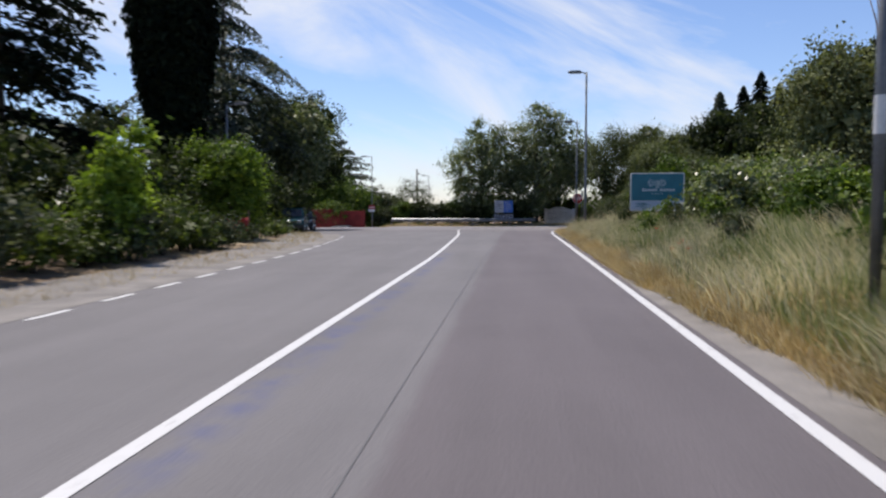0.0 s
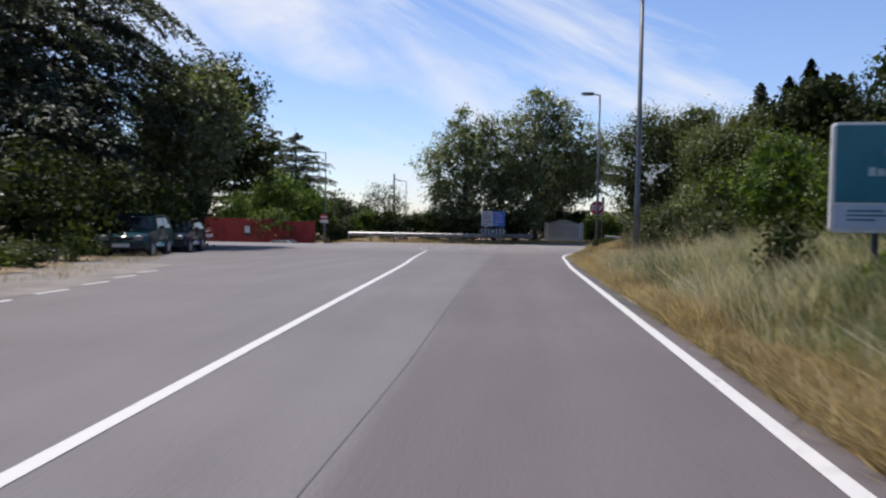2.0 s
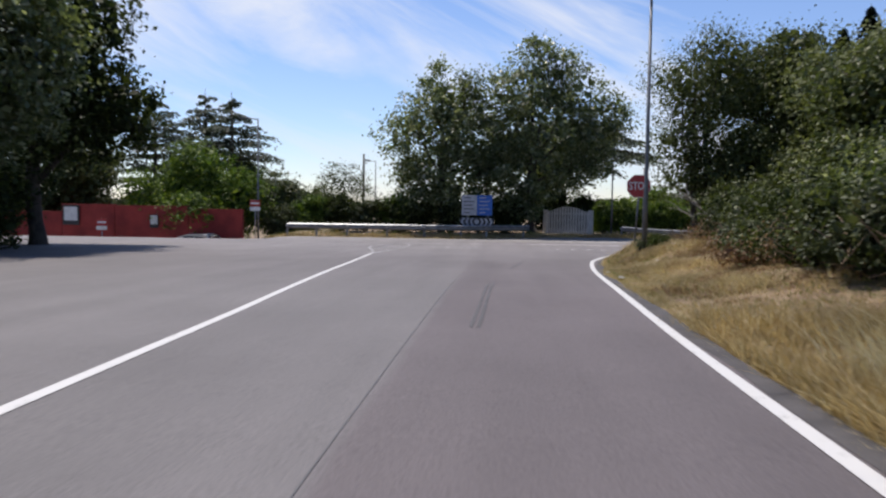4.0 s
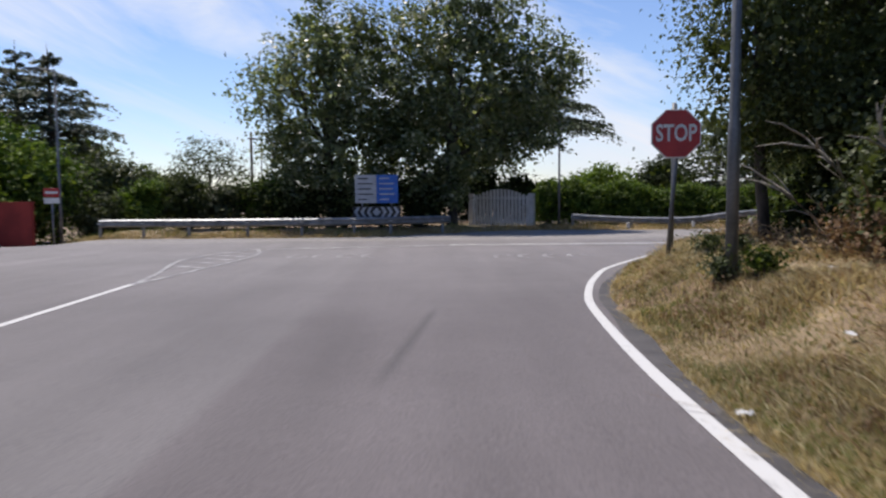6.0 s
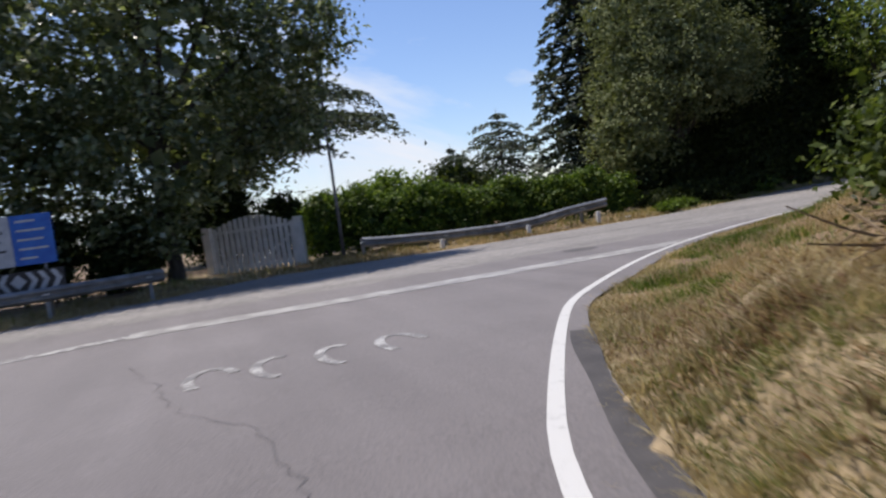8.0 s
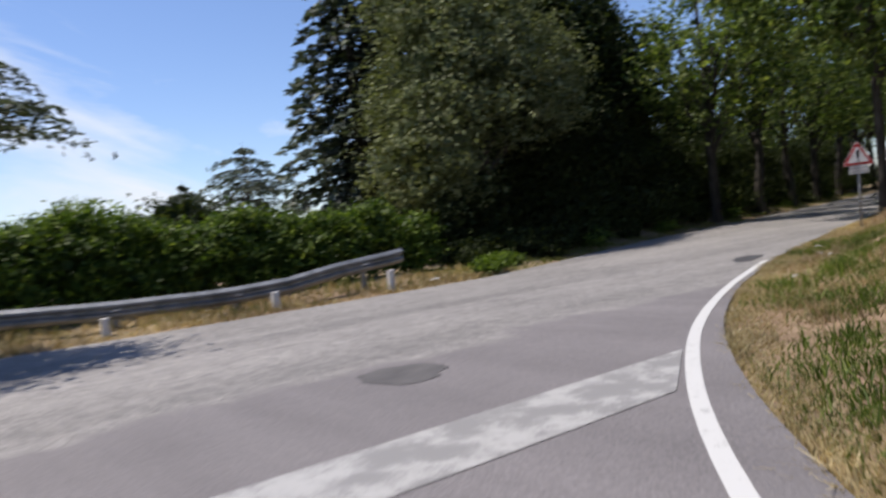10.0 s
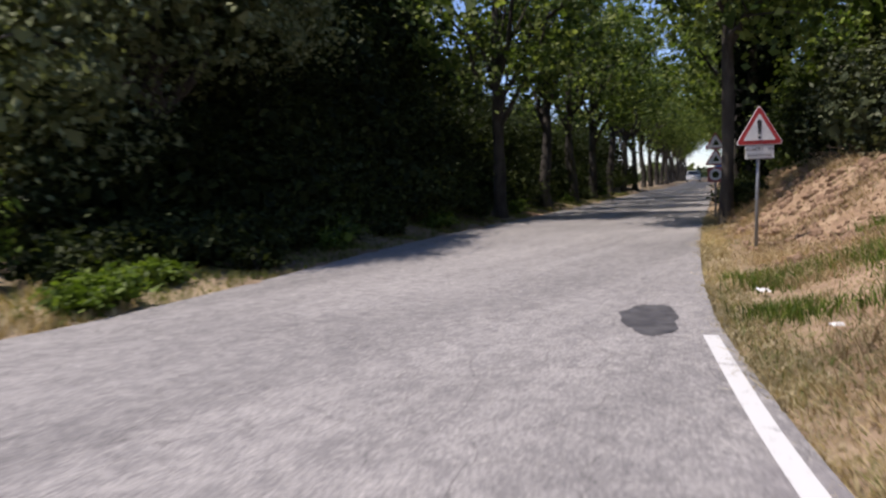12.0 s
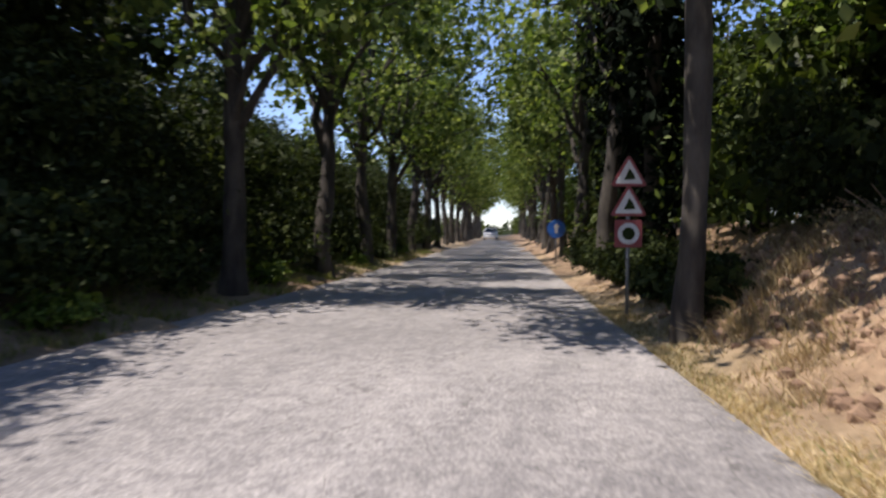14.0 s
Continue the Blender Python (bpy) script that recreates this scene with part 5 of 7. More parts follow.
def car(label, at, rz, paint, length=3.7, width=1.6, height=1.45, boxy=1.0, group="parked cars", name="car"):
    """A small car that looks along -y; parts: body, glass, lamps, wheels."""
    t = thing(name, label, "car", group, at=at, rz=rz)
    hl, hw = length / 2, width / 2
    prof = [(-hl, 0.34), (-hl - 0.03, 0.55), (-hl + 0.06, 0.74), (-hl + 0.95, 0.90), (-hl + 0.95 + 0.55 * (1.3 - boxy * 0.6), height - 0.10), (-hl + 1.75, height), (hl - 0.75, height - 0.02), (hl - 0.12, height - 0.35 + 0.2 * boxy), (hl, 0.85), (hl + 0.02, 0.5), (hl - 0.05, 0.32)]
    v, f = [], []
    n = len(prof)
    for sx, inset in ((-1, 0.06), (-1, 0.0), (1, 0.0), (1, 0.06)):
        for y, z in prof:
            tum = 0.16 * max(0, (z - 0.88) / (height - 0.88))
            shrink = inset if inset else 0
            v.append((sx * (hw - tum - shrink * 0.5), y * (1 - 0.012 * (inset > 0)), z - (0.03 if inset and z > 1 else 0) * 0))
    # side rims are slightly drawn in
    v = [(x, y, z) for x, y, z in v]
    for r in range(3):
        for i in range(n):
            j = (i + 1) % n
            f.append((r * n + i, r * n + j, (r + 1) * n + j, (r + 1) * n + i))
    f.append(tuple(range(n)))
    f.append(tuple(reversed(range(3 * n, 4 * n))))
    me = mesh_from("body", v, f, (paint,))
    bm = bmesh.new()
    bm.from_mesh(me)
    bmesh.ops.recalc_face_normals(bm, faces=bm.faces)
    bmesh.ops.bevel(bm, geom=list(bm.edges), offset=0.035, segments=2, affect="EDGES", clamp_overlap=True)
    bm.to_mesh(me)
    bm.free()
    me.polygons.foreach_set("use_smooth", [True] * len(me.polygons))
    body = part("body", me, t)
    y3, z3 = prof[3]
    y4, z4 = prof[4]
    tum = lambda z: 0.16 * max(0, (z - 0.88) / (height - 0.88))

    def pane(name, pts):
        part(name, mesh_from(name, pts, [tuple(range(len(pts)))], (GLASS_DARK,)), t)

    def front(u, s):
        y, z = y3 + (y4 - y3) * u, z3 + (z4 - z3) * u
        return (s * (hw - tum(z) - 0.12), y - 0.016, z + 0.012)

    pane("windscreen", [front(0.10, -1), front(0.10, 1), front(0.95, 1), front(0.95, -1)])
    for s in (-1, 1):
        for a, b, c, d in (((y3 + 0.42), (y4 + 0.28), (y3 + 1.25), (y3 + 1.25)), ((y3 + 1.33), (y3 + 1.33), hl - 0.38, hl - 0.62)):
            zl, zh = 0.95, height - 0.14
            pane("side_window", [(s * (hw - tum(zl) + 0.006), a, zl), (s * (hw - tum(zl) + 0.006), c, zl), (s * (hw - tum(zh) + 0.006), d, zh), (s * (hw - tum(zh) + 0.006), b, zh)])
    y7, z7 = prof[7]
    y8, z8 = prof[8]
    pane("rear_window", [(-hw + 0.28, y7 + 0.02, z7 - 0.02), (hw - 0.28, y7 + 0.02, z7 - 0.02), (hw - 0.22, (y7 + y8) / 2 + 0.03, (z7 + z8) / 2 + 0.06), (-hw + 0.22, (y7 + y8) / 2 + 0.03, (z7 + z8) / 2 + 0.06)])
    for s in (-1, 1):
        part("headlight", Shape().slab(rounded(0.30, 0.15, 0.06, s * (hw - 0.26), 0.66), -hl - 0.035, -hl + 0.05, 0.012).mesh("headlight", LAMP_GLASS), t)
        part("tail_light", Shape().slab(rounded(0.14, 0.28, 0.03, s * (hw - 0.14), 0.78), hl + 0.03, hl - 0.04, 0.01).mesh("tail_light", SIGN_RED), t)
        part("mirror", Shape().slab(rounded(0.17, 0.11, 0.04, s * (hw + 0.09), 0.98), y3 + 0.42, y3 + 0.50, 0.02).mesh("mirror", PLASTIC), t)
    part("front_bumper", Shape().slab(rounded(width - 0.06, 0.20, 0.06, 0, 0.42), -hl - 0.07, -hl + 0.1, 0.02).mesh("front_bumper", paint if paint == PAINT_WHITE else PLASTIC), t)
    part("grille", Shape().box(-0.36, -hl - 0.045, 0.60, 0.36, -hl + 0.02, 0.70).mesh("grille", PLASTIC), t)
    part("number_plate", Shape().box(-0.26, -hl - 0.085, 0.38, 0.26, -hl - 0.072, 0.49).mesh("number_plate", SIGN_WHITE), t)
    for sx in (-1, 1):
        for wy in (-hl + 0.72, hl - 0.72):
            x = sx * (hw - 0.09)
            w = part("wheel", Shape().tube([(x - 0.10, wy, 0.30), (x - 0.075, wy, 0.30), (x + 0.075, wy, 0.30), (x + 0.10, wy, 0.30)], [0.26, 0.30, 0.30, 0.26], 22).mesh("wheel", TYRE, True), t)
            part("rim", Shape().tube([(x + sx * 0.085, wy, 0.30), (x + sx * 0.106, wy, 0.30)], [0.19, 0.17], 16).mesh("rim", RIM), w)
            part("wheel_arch", Shape().tube([(x - sx * 0.06, wy, 0.32), (x + sx * 0.088, wy, 0.32)], [0.355, 0.355], 20).mesh("wheel_arch", PLASTIC), t)
    return t


stop_sign()
warning_sign()
triple_sign()
billboard()
direction_sign()
street_lamp("tall grey street lamp in the grass verge", (3.24, 32.8), 7.1, (-0.35, 0))
street_lamp("tall grey street lamp beside the stop sign", (4.08, 48.0), 6.6, (-0.35, 0.0), 0.066)
street_lamp("thin grey street lamp by the gate", (7.15, 74.2), 7.5, (-0.5, -0.1), 0.06)
street_lamp("old street lamp under dark cypresses", (-12.3, 30.2), 5.55, (0.55, -0.1), 0.06)
street_lamp("street lamp at the far end of the guard rail", (-13.95, 71.0), 6.0, (-0.7, 0.0), 0.07)
street_lamp("distant street lamp above the hedges", (-11.5, 98), 5.2, (-0.6, 0.0), 0.07)
no_entry(-13.8, 70.0, 2.6, "red sign over a white plate on a post by the rail")
no_entry(-22.3, 68.7, 2.3, "small red sign on a post before the red wall")
pole_thing = thing("utility_pole", "tall dark utility pole with a crossarm beyond the hedges", "utility pole", at=(-14.3, 107, foot(-14.3, 107)))
part("pole", Shape().tube([(0, 0, -0.3), (0, 0, 8.0)], [0.16, 0.10], 10).mesh("pole", BARK_DARK, True), pole_thing)
part("crossarm", Shape().box(-0.1, -0.05, 7.3, 0.5, 0.05, 7.4).mesh("crossarm", BARK_DARK), pole_thing)
marker_pole = thing("sign_post", "bare grey steel post in tall grass", "post", at=(3.4, 6.2, foot(3.4, 6.2)))
part("post", Shape().tube([(0, 0, -0.3), (0, 0, 4.6)], 0.052, 12).mesh("post", POLE_GREY, True), marker_pole)
part("sticker", Shape().tube([(0, 0, 1.75), (0, 0, 2.1)], 0.055, 14, False).mesh("sticker", SIGN_WHITE, True), marker_pole, "pale paper sticker")
guard_rail("long galvanised guard rail in the shade of trees", [(-11.8, 69.6), (-6, 69.35), (-1, 69.85), (2.0, 71.3)], 0.74, np.linspace(0.02, 0.98, 8))
guard_rail("bent galvanised guard rail before a hedge, its end raised", [(7.75, 74.0), (11, 73.85), (14, 73.65), (16.35, 73.8)], 0.74, (0.03, 0.33, 0.62, 0.92), ([0, 0.08, 0.30, 0.53, 0.71, 0.83, 1.0], [-0.03, -0.08, -0.20, -0.24, -0.17, 0.0, 0.12]))
for x, y, h in ((10.15, 73.45, 0.30), (13.0, 73.1, 0.30), (15.72, 73.35, 0.46)):
    marker_stub(x, y, h)
gate()
red_wall()
car("dark green small four-wheel-drive car parked on the shoulder", (-12.0, 38.4, float(land_z(-12.0, 38.4))), 12, PAINT_GREEN, 3.4, 1.5, 1.42, 1.25)
car("dark small hatchback parked behind the green car", (-12.9, 43.2, float(land_z(-12.9, 43.2))), 12, PAINT_DARK, 3.7, 1.55, 1.34, 0.8)
car("white small hatchback at the junction", (-16.0, 68.6, float(road_z(-16.0, 68.6))), 82, PAINT_WHITE, 3.5, 1.6, 1.47, 0.6, "moving cars")
car("silver-white car parked by the red wall", (-29.5, 66.2, float(road_z(-29.5, 66.2))), 80, PAINT_WHITE, 4.0, 1.65, 1.45, 0.8)
car("white car far along the avenue", (112, 92.1, float(road_z(112, 92.1))), -75, PAINT_WHITE, 4.0, 1.7, 1.5, 0.8, "moving cars")


# ---- trees and shrubs: the left side ----
G_L = "trees along the left verge"
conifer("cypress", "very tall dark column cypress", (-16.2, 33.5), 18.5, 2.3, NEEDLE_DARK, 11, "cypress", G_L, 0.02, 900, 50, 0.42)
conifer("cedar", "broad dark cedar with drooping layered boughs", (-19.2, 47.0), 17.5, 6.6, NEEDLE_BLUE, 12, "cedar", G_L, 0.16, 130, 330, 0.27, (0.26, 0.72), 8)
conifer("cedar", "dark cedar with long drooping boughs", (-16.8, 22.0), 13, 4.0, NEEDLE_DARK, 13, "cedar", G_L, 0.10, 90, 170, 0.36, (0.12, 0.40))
conifer("cedar", "dark cedar behind the shoulder", (-17.9, 41.0), 11, 4.6, NEEDLE_BLUE, 14, "cedar", G_L, 0.22, 80, 300, 0.26, (0.24, 0.66), 6)
broad_tree("broadleaf_tree", "dense green broadleaf tree beside parked cars", (-17.2, 55), [(0, 0, 6, 3.4, 3.4, 3.2), (1.8, -1, 8.2, 2.4, 2.4, 2.2), (-1.5, 1, 8.6, 2.5, 2.5, 2.3), (2.4, 1, 5.2, 2, 2, 1.8)], 15000, 0.22, LEAF_DARK, BARK_DARK, 0.28, 21, group=G_L)
broad_tree("broadleaf_tree", "green broadleaf tree leaning over the forecourt", (-15.6, 50), [(0, 0, 5.5, 2.6, 2.6, 2.8), (1.0, 0.5, 7.4, 1.9, 1.9, 1.7)], 10000, 0.2, LEAF_POPLAR, BARK_DARK, 0.2, 22, group=G_L)
broad_tree("broadleaf_tree", "dark green tree behind the verge shrubs", (-19.5, 31), [(0, 0, 3.2, 2.0, 2.0, 1.6), (0.5, 1.0, 4.8, 1.3, 1.3, 1.0)], 4500, 0.2, LEAF_OLIVE, BARK_DARK, 0.2, 23, group=G_L)
for k, (x, y, h) in enumerate(((-25.0, 81, 11.2), (-22.4, 84, 12.0), (-19.6, 82, 11.4))):
    conifer("cedar", "blue-green cedar rising behind the red wall", (x, y), h, 3.9, NEEDLE_BLUE, 30 + k, "cedar", "cedars behind the wall", 0.2, 84, 150, 0.27, (0.42, 0.38), 9)
for k, (x, y, h, r) in enumerate(((-27.5, 74.5, 9.5, 3.2), (-32.5, 75.0, 10.5, 3.4), (-30.0, 71.6, 5.0, 2.2))):
    broad_tree("broadleaf_tree", "dark green tree crowding behind the red wall", (x, y), [(0, 0, h * 0.3, r, r * 0.7, h * 0.27), (0.5, 0.3, h * 0.58, r * 0.9, r * 0.8, h * 0.25), (-0.6, 0, h * 0.82, r * 0.6, r * 0.6, h * 0.18)], 9000, 0.22, LEAF_WOOD, BARK_DARK, 0.22, 45 + k, group="trees behind the wall", fill=0.25)
shrub("round_tree", "rounded sunlit green tree hanging over the red wall", (-18.6, 73.4), [(0, 0, 2.9, 3.2, 2.6, 2.6), (2.2, -0.6, 2.6, 2.1, 1.8, 2.0), (-2.6, 0, 3.3, 2.6, 2.0, 2.2), (0.8, -2.6, 2.5, 2.6, 1.9, 1.3), (0, 0, 5.3, 2.3, 2.0, 1.7), (3.0, -0.4, 3.9, 1.9, 1.7, 1.6)], 26000, 0.17, LEAF_HEDGE, 41, "tree", spread=0.22)
broad_tree("broadleaf_tree", "olive-green tree behind the street lamp", (-14.8, 76.5), [(0, 0, 2.8, 2.4, 2, 1.9), (1.6, 0, 2.0, 1.8, 1.6, 1.4)], 6000, 0.22, LEAF_OLIVE, BARK_DARK, 0.15, 42)
broad_tree("broadleaf_tree", "feathery open-crowned tree far behind the rail", (-11.6, 84), [(0, 0, 4.0, 1.7, 1.3, 0.9), (1.2, 0, 3.0, 1.3, 1.1, 0.7), (-1.3, 0, 2.8, 1.3, 1.1, 0.7)], 2600, 0.17, LEAF_OLIVE, BARK_DARK, 0.09, 43, per=16, spread=0.3, fill=0.0)
shrub("shrub", "bright sunlit shrub at the edge of the shoulder", (-10.4, 25.2), [(0, 0, 1.7, 1.65, 1.6, 1.5), (0.7, -0.6, 2.5, 1.1, 1.1, 0.9), (-0.8, 0.2, 2.6, 1.1, 1.1, 0.9), (0, 0, 3.0, 0.7, 0.7, 0.6)], 11000, 0.13, LEAF_BRIGHT, 51, spread=0.18)
shrub("shrub", "young bright green shrub with long shoots", (-8.5, 14.2), [(0, 0, 1.0, 0.8, 0.8, 0.9), (0.3, -0.1, 1.9, 0.45, 0.45, 0.8), (-0.5, 0.3, 1.4, 0.5, 0.5, 0.7), (0.7, -0.2, 2.6, 0.22, 0.22, 0.35)], 4200, 0.15, LEAF_YOUNG, 52, spread=0.15)
rn = np.random.default_rng(5)
for k, (x, y, h) in enumerate(((-8.6, 18.6, 0.5), (-8.9, 20.6, 0.7), (-8.8, 22.5, 0.6), (-9.6, 28.0, 0.7), (-10.4, 30.5, 0.6), (-11.2, 33.4, 0.8))):
    shrub("verge_shrub", "low dry weeds along the shoulder", (x, y), [(0, 0, h * 0.5, 0.7, 0.8, h * 0.5)], 900, 0.09, (LEAF_OLIVE, LEAF_MID)[k % 2], 75 + k, group="shrubs along the shoulder", spread=0.15)
for k in range(11):
    y = 3.5 + 1.55 * k
    x = -8.0 - rn.uniform(0, 0.5)
    h = rn.uniform(0.8, 1.35)
    shrub("verge_shrub", "low tangled green shrub along the shoulder", (x, y), [(0, 0, h * 0.55, 0.95, 0.95, h * 0.5), (rn.uniform(-0.4, 0.4), 0.3, h * 0.8, 0.6, 0.6, 0.4)], 1500, 0.12, (LEAF_MID, LEAF_OLIVE, LEAF_MID)[k % 3], 60 + k, group="shrubs along the shoulder", spread=0.15)
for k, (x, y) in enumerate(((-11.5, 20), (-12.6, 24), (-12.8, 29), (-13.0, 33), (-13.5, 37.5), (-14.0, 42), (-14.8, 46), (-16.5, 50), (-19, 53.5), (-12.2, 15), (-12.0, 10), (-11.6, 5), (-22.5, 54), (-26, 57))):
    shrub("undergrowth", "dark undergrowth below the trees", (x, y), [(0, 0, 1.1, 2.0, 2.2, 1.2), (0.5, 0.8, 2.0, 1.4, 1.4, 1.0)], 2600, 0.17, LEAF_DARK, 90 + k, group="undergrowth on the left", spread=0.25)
cloth = thing("barrier_mesh", "crumpled red plastic barrier mesh in the shrubs", "barrier", at=(-9.5, 22.6, foot(-9.5, 22.6)))
cv = [(0.9 * i / 9 + 0.05 * math.sin(j * 2.1), 0.12 * math.sin(i * 1.7 + j), 0.15 + 0.11 * j + 0.05 * math.sin(i * 0.9)) for j in range(6) for i in range(10)]
part("mesh", mesh_from("mesh", cv, [(j * 10 + i, j * 10 + i + 1, j * 10 + i + 11, j * 10 + i + 10) for j in range(5) for i in range(9)], (RED_CLOTH,), True), cloth)
part("stake", Shape().tube([(0.9, 0, -0.2), (0.92, 0, 1.0)], 0.02, 6).mesh("stake", TWIG), cloth)

# ---- the far side of the junction ----
broad_tree("poplar_tree", "tall leafy tree behind the direction boards", (-3.3, 73.6), [(0.5, 0, 3.4, 3.2, 2.6, 2.1), (-0.7, 0, 5.9, 3.0, 2.6, 2.3), (1.9, 0, 6.0, 2.4, 2.2, 2.2), (0.6, 0, 8.2, 2.0, 2.0, 1.7), (-0.5, 0, 9.4, 1.1, 1.1, 1.2), (-1.7, 0.2, 3.4, 1.3, 1.4, 1.3), (-1.8, 0, 7.2, 1.2, 1.3, 1.3), (1.7, 0, 9.0, 0.8, 0.8, 1.0), (2.7, -0.2, 4.0, 1.7, 1.6, 1.7), (2.9, 0, 7.6, 1.3, 1.3, 1.5), (0.2, -0.5, 1.9, 2.8, 1.5, 1.1)], 24000, 0.21, LEAF_POPLAR, BARK_DARK, 0.20, 101, spread=0.32, per=40, group="trees beyond the junction", fill=0.03)
broad_tree("poplar_tree", "tall leafy tree spreading over the gate", (2.2, 74.2), [(0, 0, 3.8, 3.2, 2.8, 2.2), (0.8, 0, 6.6, 3.5, 3.0, 2.4), (-0.6, 0, 8.8, 2.6, 2.2, 1.8), (0.2, 0, 10.7, 1.3, 1.3, 1.3), (3.7, 0, 6.2, 1.7, 1.7, 1.7), (2.8, -0.2, 8.6, 1.9, 1.8, 1.6), (4.3, -0.3, 4.4, 0.8, 0.9, 0.9), (1.9, 0, 10.2, 0.9, 0.9, 0.9), (-2.0, -0.2, 5.0, 1.7, 1.6, 1.8), (-0.6, -0.5, 2.1, 1.9, 1.5, 1.1), (4.8, -0.2, 7.2, 1.1, 1.1, 1.4), (3.3, -0.3, 3.9, 1.2, 1.1, 0.8)], 29000, 0.21, LEAF_POPLAR, BARK_DARK, 0.22, 102, spread=0.32, per=40, group="trees beyond the junction", fill=0.03)
conifer("cedar", "dark cedar reaching over the gate with level boughs", (5.0, 85.8), 8.8, 8.4, NEEDLE_BLUE, 103, "cedar", "", 0.56, 46, 680, 0.30, (0.05, 0.15), 4)
broad_tree("broadleaf_tree", "dark tree behind the gate, under cedar boughs", (3.6, 83.6), [(0, 0, 2.4, 2.0, 1.8, 1.8), (0.3, 0, 4.4, 1.9, 1.8, 1.6), (-0.5, 0, 6.0, 1.3, 1.3, 1.1)], 7000, 0.18, LEAF_DARK, BARK_DARK, 0.16, 106, fill=0.3)
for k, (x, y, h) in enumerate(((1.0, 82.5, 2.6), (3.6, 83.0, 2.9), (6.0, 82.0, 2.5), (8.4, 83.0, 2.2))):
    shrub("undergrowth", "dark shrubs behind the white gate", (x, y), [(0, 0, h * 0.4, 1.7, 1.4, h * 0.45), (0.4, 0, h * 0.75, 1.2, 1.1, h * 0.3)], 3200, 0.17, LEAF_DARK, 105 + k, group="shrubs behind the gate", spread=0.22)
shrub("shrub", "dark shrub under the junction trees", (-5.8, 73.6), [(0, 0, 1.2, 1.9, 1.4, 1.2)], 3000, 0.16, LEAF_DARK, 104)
for k in range(9):
    x = -13.2 + 1.75 * k
    h = 1.75 + 0.5 * ((k * 7) % 5) / 5
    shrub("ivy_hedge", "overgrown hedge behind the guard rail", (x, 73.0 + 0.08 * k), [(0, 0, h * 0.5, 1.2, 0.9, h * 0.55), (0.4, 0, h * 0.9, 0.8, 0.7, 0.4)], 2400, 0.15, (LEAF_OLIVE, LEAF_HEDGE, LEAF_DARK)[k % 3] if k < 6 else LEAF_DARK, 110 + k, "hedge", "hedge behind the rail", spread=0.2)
for k in range(11):
    x = 6.85 + 1.12 * k
    h = 2.12 - 0.055 * k + 0.16 * math.sin(k * 2.3)
    shrub("laurel_hedge", "sunlit laurel hedge behind the bent guard rail", (x, 75.45 + 0.06 * k), [(0, 0, h * 0.5, 0.8, 0.75, h * 0.48), (0.1, 0, h * 0.86, 0.62, 0.6, 0.32), (0, -0.35, h * 0.45, 0.7, 0.45, h * 0.42)], 3400, 0.13, LEAF_HEDGE, 130 + k, "hedge", "laurel hedge", spread=0.14, shell=0.7)
for k, (x, y, s) in enumerate(((13.6, 92, 1.05), (19.5, 97, 1.2))):
    shrub("distant_tree", "rounded green tree beyond the hedge", (x, y), [(0, 0, 1.7 * s, 2.2 * s, 2 * s, 1.6 * s)], 3500, 0.26, LEAF_BRIGHT if k == 0 else LEAF_DARK, 150 + k, "tree", "trees beyond the hedge", spread=0.3)
conifer("cedar", "distant blue-green cedar beyond the hedge", (32.5, 119), 9.5, 5.0, NEEDLE_BLUE, 160, "cedar", "trees beyond the hedge", 0.2, 70, 55, 0.5)
conifer("cedar", "distant small cedar beyond the hedge", (26.5, 117), 6.5, 3.4, NEEDLE_BLUE, 161, "cedar", "trees beyond the hedge", 0.2, 50, 45, 0.5)
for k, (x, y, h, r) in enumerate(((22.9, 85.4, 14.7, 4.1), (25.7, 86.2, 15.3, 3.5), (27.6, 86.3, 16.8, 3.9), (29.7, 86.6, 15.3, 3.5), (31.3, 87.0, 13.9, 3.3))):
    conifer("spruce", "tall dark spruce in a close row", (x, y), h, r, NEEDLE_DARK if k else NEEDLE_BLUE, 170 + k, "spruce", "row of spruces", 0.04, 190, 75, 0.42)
broad_tree("holm_oak", "large grey-green holm oak with foliage to the ground", (22.6, 77.9), [(0, 0.2, 4.9, 3.7, 2.8, 1.9), (-2.3, -0.2, 3.0, 2.0, 1.9, 2.2), (0.4, 0.6, 6.6, 3.3, 2.6, 2.0), (-0.8, 1.0, 8.2, 2.4, 2.0, 1.6), (2.9, 0.4, 5.2, 2.3, 2.0, 1.6), (1.4, 1.0, 8.0, 2.0, 1.9, 1.6), (4.0, 0.8, 6.6, 1.8, 1.7, 1.5)], 36000, 0.14, LEAF_OAK, BARK_DARK, 0.3, 180, spread=0.24)
for k, (x, y, s) in enumerate(((18.5, 73.55, 0.36), (19.0, 73.75, 0.42), (20.2, 74.6, 0.4))):
    shrub("weed_clump", "bright green weed clump at the road edge", (x, y), [(0, 0, s * 0.5, s, s * 0.8, s * 0.6)], 700, 0.09, LEAF_BRIGHT, 190 + k, "weeds", "weed clumps", spread=0.08)

